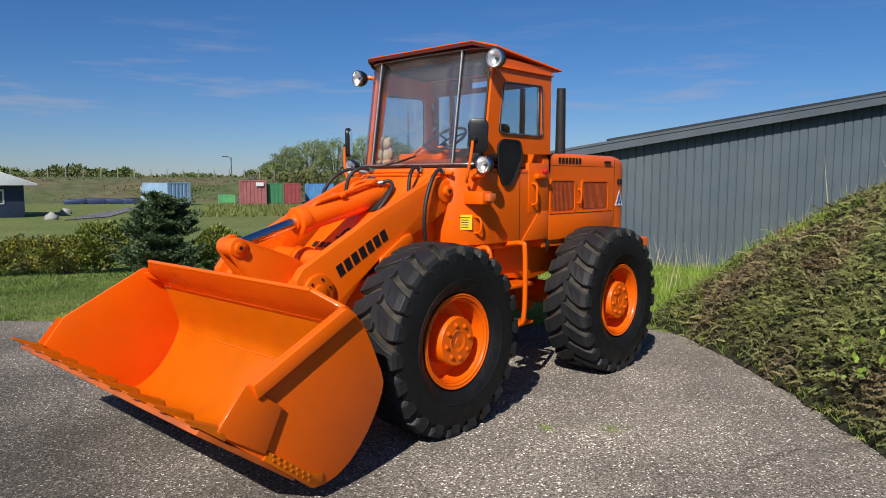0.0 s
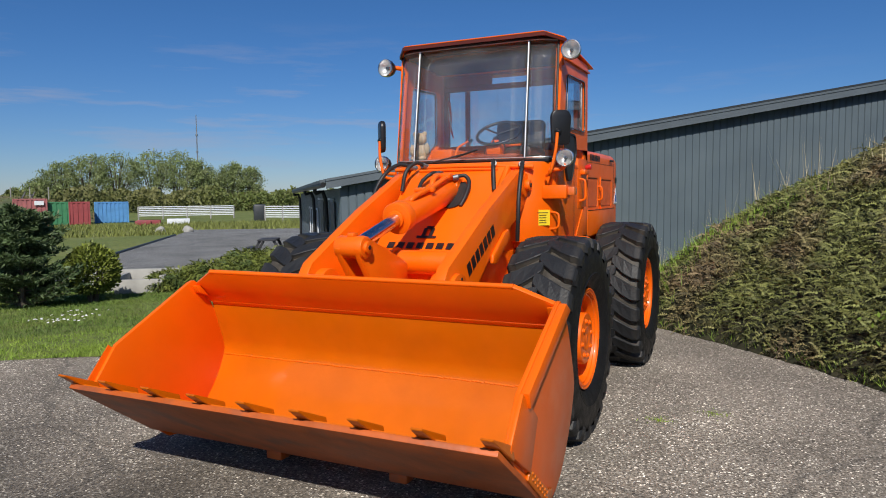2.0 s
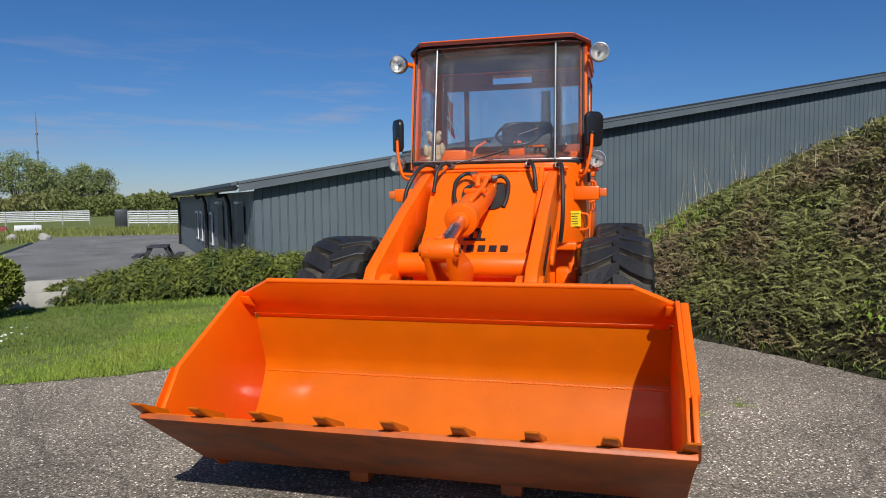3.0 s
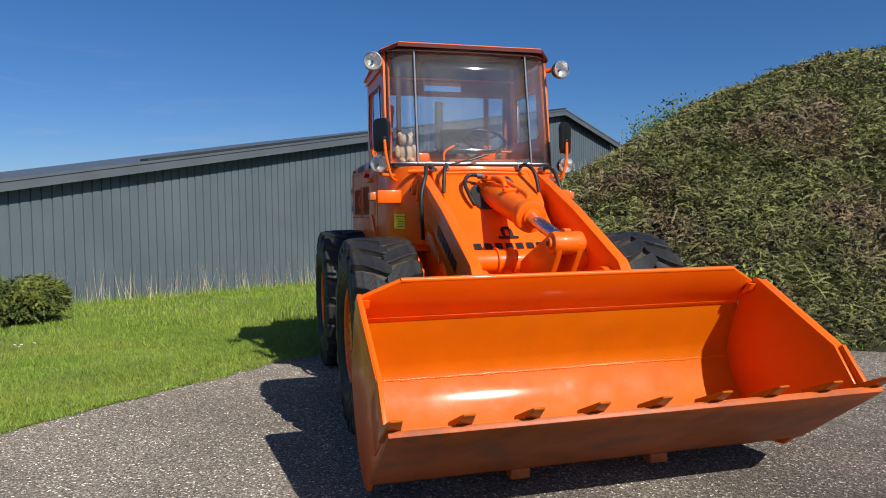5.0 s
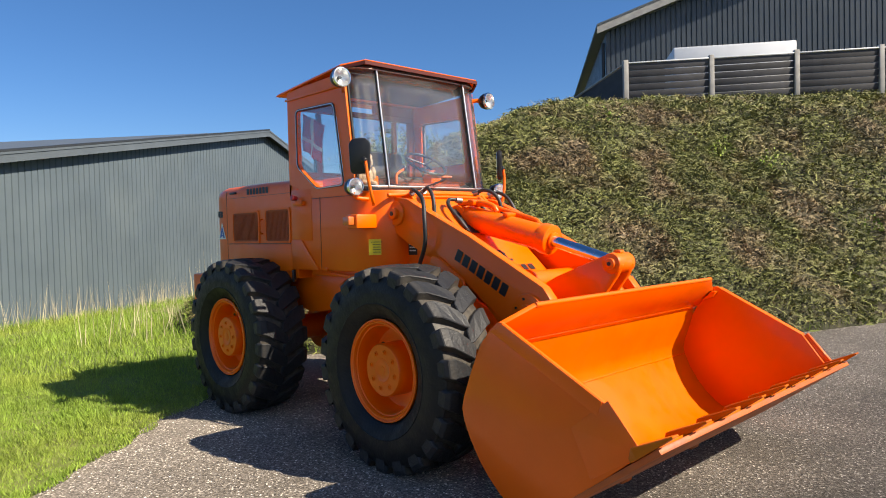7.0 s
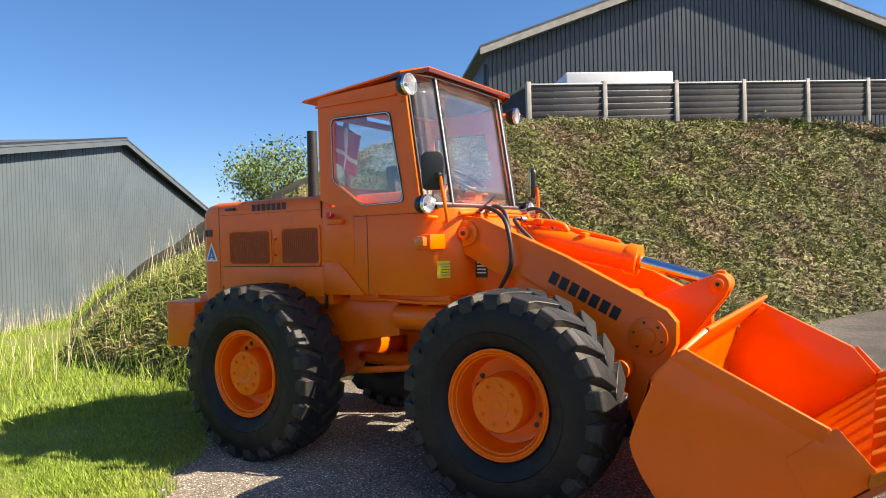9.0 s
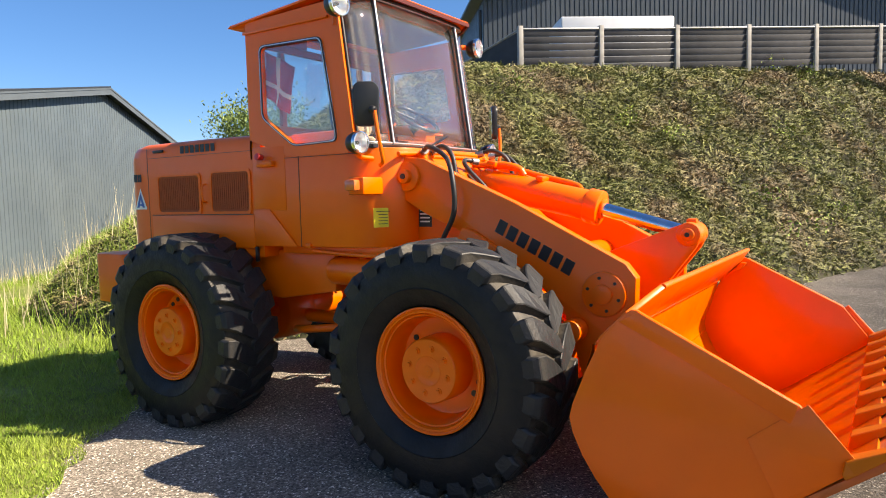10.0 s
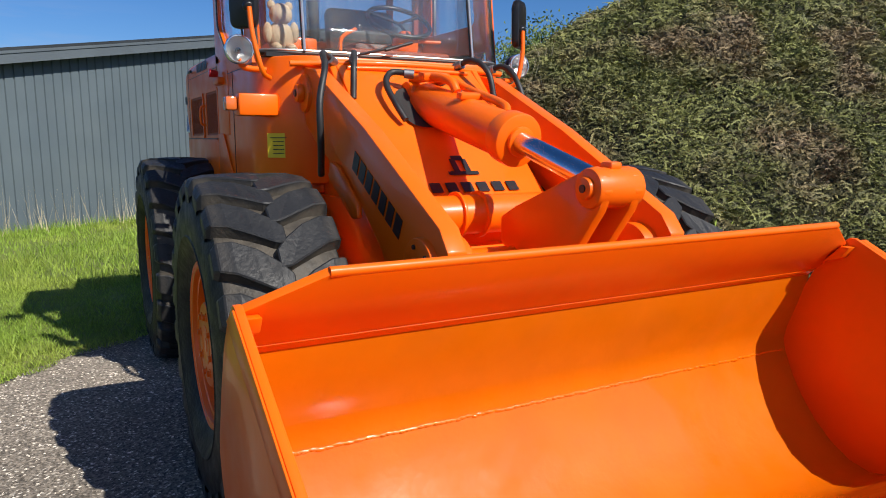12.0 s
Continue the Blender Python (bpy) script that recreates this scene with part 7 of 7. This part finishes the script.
def field_tree(x, y, z, height, width, seed):
    """An old willow seen far off: several rising stems under an airy rounded dome of leaf clumps."""
    rnd = random.Random(seed)
    ob = empty("field_tree", "tall spring-green field tree with a domed crown", "tree", "field trees")
    ob.location = (x, y, z)
    bm = bmesh.new()
    clumps = []
    for k in range(9):
        a = 2.4 * k + rnd.uniform(-0.4, 0.4)
        e = rnd.uniform(0.25, 1.0)
        end_ = (0.46 * width * e * math.cos(a), 0.46 * width * e * math.sin(a), height * (0.93 - 0.33 * e * e))
        mid_ = (end_[0] * 0.45, end_[1] * 0.45, end_[2] * 0.55)
        tube([(0.25 * math.cos(a), 0.25 * math.sin(a), -0.3), mid_, end_], 0.20, 6, bm=bm, taper=0.04, smooth_n=4)
    part("trunk", bm, BARK, ob)
    for k in range(120):
        a, e = rnd.uniform(0, 2 * math.pi), rnd.random() ** 0.5
        top = height * (0.36 + 0.60 * math.sqrt(max(0.0, 1 - (0.96 * e) ** 2)))
        zc = top - rnd.random() ** 1.6 * (top - 0.36 * height)
        clumps.append((0.5 * width * e * math.cos(a), 0.5 * width * e * math.sin(a), zc))
    n = 5600
    pos = np.array(clumps)[rng.integers(0, len(clumps), n)] + rng.normal(size=(n, 3)) * np.array([0.42, 0.42, 0.34])
    crown = mesh_arrays("crown", leaves(pos, 0.19), 4, FIELD_LEAF)
    crown.parent = ob
    return ob


for k, (b_, h, w) in enumerate(((-55.7, 6.0, 6.5), (-54.5, 9.4, 8.0), (-52.7, 11.3, 9.0), (-50.7, 11.9, 8.5), (-48.2, 12.2, 8.5), (-46.4, 12.2, 9.5), (-45.0, 10.4, 7.0), (-44.0, 8.4, 5.5), (-42.5, 10.0, 5.2), (-41.1, 9.0, 5.2))):
    x, y = polar(b_, 150)
    field_tree(x, y, -0.6, h, w, 20 + k)
# hedgerow along the horizon
hp = []
for k in range(60000):
    b_ = rng.uniform(-92, -33)
    d = rng.uniform(120, 150)
    top = 3.2 + 1.1 * noise.noise((b_ * 0.35, 0, 0)) + 0.8 * noise.noise((b_ * 1.3, 4, 0)) + (0.5 if -58 < b_ < -43 or b_ > -38 else 0) + (0.8 if b_ < -66 else 0)
    x, y = polar(b_, d)
    hp.append((x, y, -0.6 + rng.uniform(0.0, 1.0) ** 0.7 * max(1.2, top)))
tagged(mesh_arrays("hedgerow", leaves(np.array(hp), 0.34), 4, FAR_LEAF), "distant hedgerow and scrub along the field", "hedgerow", kind="stuff")

# ---- yard and far side ----
CONT = {k: material(k + " container paint", 0.55, 0.0, c, vary=0.15, scale=1.2, bump=0.1, bump_scale=6, second=tuple(0.7 * q for q in c), second_at=(0.55, 0.75), second_scale=0.9) for k, c in
        (("light blue", (0.30, 0.45, 0.62)), ("dark red", (0.30, 0.055, 0.06)), ("pale red", (0.36, 0.12, 0.12)), ("green", (0.045, 0.20, 0.09)), ("sky blue", (0.09, 0.27, 0.55)), ("off-white", (0.62, 0.61, 0.57)), ("bright green", (0.12, 0.42, 0.17)), ("dark blue", (0.03, 0.05, 0.14)))}
bm = bmesh.new()
f = bm.faces.new([bm.verts.new((x, y, land(x, y) + 0.035)) for x, y in YARD])
bmesh.ops.triangulate(bm, faces=[f])
ret = bmesh.ops.extrude_face_region(bm, geom=list(bm.faces))
bmesh.ops.translate(bm, vec=(0, 0, -0.15), verts=[v for v in ret["geom"] if isinstance(v, bmesh.types.BMVert)])
bmesh.ops.recalc_face_normals(bm, faces=bm.faces)
tagged(link_mesh("yard", bm, YARD_ASPHALT), "wide grey asphalt yard beside the shed", "yard", kind="structure")
kerb_line = [(-14.5, 5.9), (-17.0, 8.1), (-20.3, 12.3), (-29.4, 24.2)]
tagged(link_mesh("kerb", tube([(x, y, land(x, y) + 0.05) for x, y in kerb_line], 0.07, 6, smooth_n=0), TRIM_DARK), "dark edging between lawn and yard", "kerb", kind="structure")

# rough bank behind the containers
verts, faces = [], []
bb = list(np.arange(-110, -30, 2.0))
prof = ((76, -0.62), (80, -0.3), (86, 1.0), (92, 1.9), (100, 2.2), (118, 1.6), (135, -0.2))
for d, z in prof:
    for b_ in bb:
        k = smooth01(-b_, 50, 57)
        x, y = polar(float(b_), d + 1.5 * noise.noise((b_ * 0.2, d, 0)))
        verts.append((x, y, -0.62 + (z + 0.62) * k + 0.25 * k * noise.noise((b_ * 0.5, d * 0.1, 2))))
w_ = len(bb)
for j in range(len(prof) - 1):
    for i in range(w_ - 1):
        faces.append((j * w_ + i, j * w_ + i + 1, (j + 1) * w_ + i + 1, (j + 1) * w_ + i))
tagged(raw_mesh("bank", verts, faces, ROUGH_GRASS, smooth=True), "rough brown-green grass bank beyond the yard", "bank", kind="structure")
bk = []
for k in range(16000):
    b_, d = rng.uniform(-92, -52), rng.uniform(80, 102)
    x, y = polar(float(b_), float(d))
    bk.append((x, y, interp(float(d), [q[0] for q in prof], [q[1] for q in prof]) * float(smooth01(-float(b_), 50, 57)) - 0.15))
tagged(mesh_arrays("bank_scrub", leaves(np.array(bk), 0.16), 4, ROUGH_GRASS), "tussocks of rough grass on the bank", "scrub", kind="stuff")


# uncut grass between the yard and the containers
ug = []
for k in range(14000):
    b_, d = float(rng.uniform(-60, -34)), float(rng.uniform(45, 64))
    x, y = polar(b_, d)
    if not inside((x, y), YARD):
        ug.append((x, y, -0.52))
ug = np.array(ug)
tagged(mesh_arrays("uncut_grass", blades(ug, rng.uniform(0.15, 0.42, len(ug)), 0.10, 0.5), 3, DRY_LAWN), "uncut yellowish grass at the far edge of the yard", "grass", kind="stuff")


def container(name, b0, b1, dist, h, colour, label, turn=0.0, depth=5.5, side="", z=-0.52):
    x0, y0 = polar(b0 + 0.85, dist)
    x1, y1 = polar(b1 + 0.85, dist)
    w = math.hypot(x1 - x0, y1 - y0)
    mat = CONT[colour]
    ob = empty(name, label, "container", "containers")
    ob.matrix_basis = pose((x0 + x1) / 2, (y0 + y1) / 2, z, 0, 0, math.degrees(math.atan2(y1 - y0, x1 - x0)) + turn)
    part("body", box((0, depth / 2, h / 2), (w - 0.05, depth, h - 0.1), 0.02), mat, ob, smooth=False)
    bm = bmesh.new()
    k = max(4, int(w / 0.32))
    for i in range(k):
        box((-w / 2 + w * (i + 0.5) / k, -0.01, h / 2), (w / k * 0.5, 0.09, h - 0.25), 0.0, bm=bm)
    part("front_ribs", bm, mat, ob, smooth=False)
    kk = int(depth / 0.35)
    bm = bmesh.new()
    for i in range(kk):
        box((w / 2 - 0.01, depth * (i + 0.5) / kk, h / 2), (0.09, depth / kk * 0.5, h - 0.25), bm=bm)
    part("side_ribs", bm, CONT[side] if side else mat, ob, smooth=False)
    if side:
        part("side_panel", box((w / 2 + 0.012, depth / 2, h / 2), (0.02, depth - 0.1, h - 0.15)), CONT[side], ob, "dark side panel", smooth=False)
    for sx in (-1, 1):
        part("corner_post", box((sx * w / 2, 0, h / 2), (0.14, 0.14, h), 0.01), mat, ob, smooth=False)
    part("top_rail", box((0, 0, h - 0.06), (w, 0.14, 0.12), 0.01), mat, ob, smooth=False)
    return ob


container("white_container", -65.7, -64.0, 70, 1.75, "off-white", "off-white steel container in the yard")
container("blue_container", -63.9, -62.0, 66, 2.15, "light blue", "light blue corrugated shipping container with a dark side", turn=34, depth=4.2, side="dark blue")
container("green_skip", -60.1, -58.9, 72, 0.9, "bright green", "low bright green skip", depth=2.0)
container("red_container", -58.4, -56.4, 68, 2.35, "pale red", "faded red shipping container with a small white sign")
container("green_container", -56.35, -55.05, 68.5, 2.05, "green", "green corrugated shipping container")
container("red_container", -55.0, -53.7, 68.5, 2.05, "dark red", "dark red corrugated shipping container")
container("blue_tank", -53.3, -51.1, 72, 2.0, "sky blue", "bright blue rounded waste container", depth=3.0)
x, y = polar(-56.0, 67.8)
tagged(link_mesh("small_sign", box((x, y, 1.45), (0.7, 0.05, 0.35), 0.01, rot=pose(0, 0, 0, 0, 0, 57)), WHITE_SHEET), "small white sign on a red container", "sign")
# dark blue tarpaulin heap
for k in range(5):
    x, y = polar(-69.4 + 1.25 * k, 74)
    bm = box((x, y, -0.22), (2.0, 1.2, 0.45 + 0.1 * (k % 2)), 0.12, rot=pose(0, 0, 0, 0, 4 * (k % 3 - 1), 65))
    tagged(link_mesh("tarpaulin_bale", bm, CONT["dark blue"], True), "bale of goods under dark blue tarpaulin", "bale", "tarpaulin bales")
# steel stair beside the containers
stair = empty("steel_stair", "grey steel stair beside the red container", "stair")
for sx in (0, 0.7):
    x, y = polar(-57.9 + sx * 0.8, 69)
    part("stringer", tube([(x, y, -0.5), (x + 1.2, y + 0.8, 2.4)], 0.05, 6, smooth_n=0), STEEL, stair)
for k in range(8):
    x, y = polar(-57.6, 69)
    part("tread", box((x + 0.15 * k, y + 0.1 * k, -0.4 + 0.36 * k), (0.8, 0.25, 0.04), rot=pose(0, 0, 0, 0, 0, 30)), STEEL, stair, smooth=False)


def rail_fence(b0, b1, d0, d1, n, rails, h, label):
    ob = empty("rail_fence", label, "fence", "rail fences")
    x0, y0 = polar(b0, d0)
    x1, y1 = polar(b1, d1)
    for i in range(n + 1):
        t = i / n
        part("post", box((x0 + (x1 - x0) * t, y0 + (y1 - y0) * t, -0.6 + h / 2), (0.12, 0.12, h), 0.01), WOOD_GREY, ob, smooth=False)
    for r in range(rails):
        z = -0.6 + h * (0.35 + 0.62 * r / max(1, rails - 1))
        part("rail", tube([(x0, y0, z), (x1, y1, z)], 0.055, 6, smooth_n=0), WHITE_SHEET, ob, "whitish rail")
    return ob


rail_fence(-49.5, -42.6, 80, 80, 4, 6, 1.5, "long whitish rail fence across the yard")
rail_fence(-40.3, -33.0, 66, 60, 5, 6, 1.55, "whitish rail fence beyond the yard")
x, y = polar(-40.7, 68)
tagged(link_mesh("grey_cabinet", box((x, y, 0.25), (1.15, 1.0, 1.7), 0.16, rot=pose(0, 0, 0, 0, 0, 40)), TRIM_DARK, True), "dark grey cabinet beside the rail fence", "cabinet")
for k, (b_, d) in enumerate(((-49.3, 62), (-48.9, 62.4), (-46.8, 63))):
    x, y = polar(b_, d)
    tagged(link_mesh("timber_pallet", box((x, y, -0.25), (1.8 if k else 1.2, 0.9, 0.35 + 0.1 * k), 0.03, rot=pose(0, 0, 0, 0, 0, 45)), WHITE_SHEET if k == 2 else CONT["dark red"], True), "stacked goods on the far yard", "goods", group="yard goods")


def rock(x, y, r, label="pale weathered boulder on the grass"):
    bm = bmesh.new()
    bmesh.ops.create_icosphere(bm, subdivisions=3, radius=1)
    for v in bm.verts:
        k = 1 + 0.28 * noise.noise(v.co * 1.3 + Vector((x, y, 0)))
        v.co = Vector((v.co.x * r * k, v.co.y * r * 0.8 * k, max(-0.3 * r, v.co.z * r * 0.75 * k)))
    bmesh.ops.translate(bm, vec=(x, y, land(x, y) + r * 0.22), verts=bm.verts)
    return tagged(link_mesh("boulder", bm, CONCRETE, True), label, "boulder", "boulders")


rock(-33.0, 26.4, 0.42), rock(-32.2, 27.9, 0.40), rock(-46.5, 12.6, 0.42, "pale boulder standing by the path"), rock(-12.4, 12.0, 0.35)
rock(-40.0, 9.6, 0.45, "rounded boulder beside the cabin")
# dark timber picnic table in front of the shed
table = empty("picnic_table", "dark weathered timber picnic table in the yard", "table")
table.matrix_basis = pose(-13.4, 13.2, land(-13.4, 13.2) + 0.03, 0, 0, 122)
part("tabletop", box((0, 0, 0.72), (1.3, 0.62, 0.05), 0.01), WOOD_DARK, table)
for s in (-1, 1):
    part("bench", box((0, s * 0.62, 0.43), (1.5, 0.25, 0.05), 0.01), WOOD_DARK, table)
    part("leg", prism([(-0.65, 0.0), (-0.55, 0.0), (-0.18, 0.70), (-0.28, 0.70)], s * 0.55 - 0.03, s * 0.55 + 0.03, bm=prism([(0.65, 0.0), (0.55, 0.0), (0.18, 0.70), (0.28, 0.70)], s * 0.55 - 0.03, s * 0.55 + 0.03)), WOOD_DARK, table)
# low pale concrete planter by the round bush
planter = empty("concrete_planter", "low whitish concrete planter beside the lawn", "planter")
planter.matrix_basis = pose(-9.05, 4.05, land(-9.0, 4.0), 0, 0, 35)
for c, s in (((0, -0.35, 0.14), (0.9, 0.10, 0.34)), ((0, 0.55, 0.20), (2.6, 0.12, 0.46)), ((-0.42, 0.1, 0.17), (0.10, 0.85, 0.40)), ((0.42, 0.1, 0.17), (0.10, 0.85, 0.40)), ((0, 0.1, 0.05), (0.8, 0.8, 0.12))):
    part("wall", box(c, s, 0.015), CONCRETE, planter)

# cabin with a pale roof at the field's edge
cabin = empty("garden_cabin", "dark blue cabin with a pale grey roof", "cabin")
cabin.matrix_basis = pose(-44.2, 6.65, -0.55, 0, 0, 76)
CABIN_BLUE = material("dark blue boarding", 0.6, 0, (0.02, 0.035, 0.075), vary=0.2, scale=3, bump=0.2, bump_scale=10)
part("wall", box((0, 2.5, 1.0), (5.4, 5.0, 2.1), 0.01), CABIN_BLUE, cabin, "dark blue boarded wall")
part("roof", prism([(-3.4, 2.05), (-3.4, 2.15), (0, 3.45), (3.4, 2.15), (3.4, 2.05)], -0.7, 5.7, 0.01, axis="y"), WHITE_SHEET, cabin, "pale roof")
win = part("window", box((1.0, -0.02, 1.35), (1.3, 0.06, 0.9), 0.01), WHITE_SHEET, cabin, "white window frame")
part("pane", box((1.0, -0.04, 1.35), (1.1, 0.06, 0.7), 0.0), TRIM_DARK, win, "dark glass pane")
# pale path over the lawn
bm = bmesh.new()
pl = [(-38.0, 9.6), (-44.0, 13.2), (-50.0, 17.6), (-60.0, 24.0)]
row = []
for (x, y) in pl:
    row.append((bm.verts.new((x, y, land(x, y) + 0.04)), bm.verts.new((x - 2.2, y + 3.4, land(x, y) + 0.04))))
for a, b_ in zip(row, row[1:]):
    bm.faces.new((a[0], b_[0], b_[1], a[1]))
bmesh.ops.recalc_face_normals(bm, faces=bm.faces)
pth = tagged(link_mesh("path", bm, YARD_ASPHALT), "pale path across the lawn", "path", kind="structure")
pth.modifiers.new("thickness", "SOLIDIFY").thickness = 0.03
# lamp post, mast and field fence posts
lamp_ = empty("street_lamp", "slender grey street lamp beyond the containers", "street lamp")
x, y = polar(-58.6, 105)
part("pole", tube([(x, y, -0.6), (x, y, 4.6), (x, y, 4.95), (x - 0.35, y - 0.25, 5.2)], 0.09, 8, taper=0.06), STEEL, lamp_)
part("lamp_head", box((x - 0.75, y - 0.5, 5.22), (0.9, 0.35, 0.14), 0.04, rot=pose(0, 0, 0, 0, 0, 35)), TRIM_DARK, lamp_)
x, y = polar(-44.9, 200)
mast = empty("radio_mast", "tall thin grey radio mast on the horizon", "mast")
part("pole", tube([(x, y, -1), (x, y, 24.2)], 0.22, 6, smooth_n=0, taper=0.10), STEEL, mast)
for z in (14.0, 18.5):
    part("collar", cyl((x, y, z), (x, y, z + 0.5), 0.3, None, 8), STEEL, mast)
ff = empty("field_fence", "wire fence with grey posts along the bank", "fence")
for k in range(26):
    x, y = polar(-84 + 1.15 * k, 98)
    part("post", box((x, y, 2.45), (0.09, 0.09, 1.7), 0.0), WOOD_GREY, ff, smooth=False)
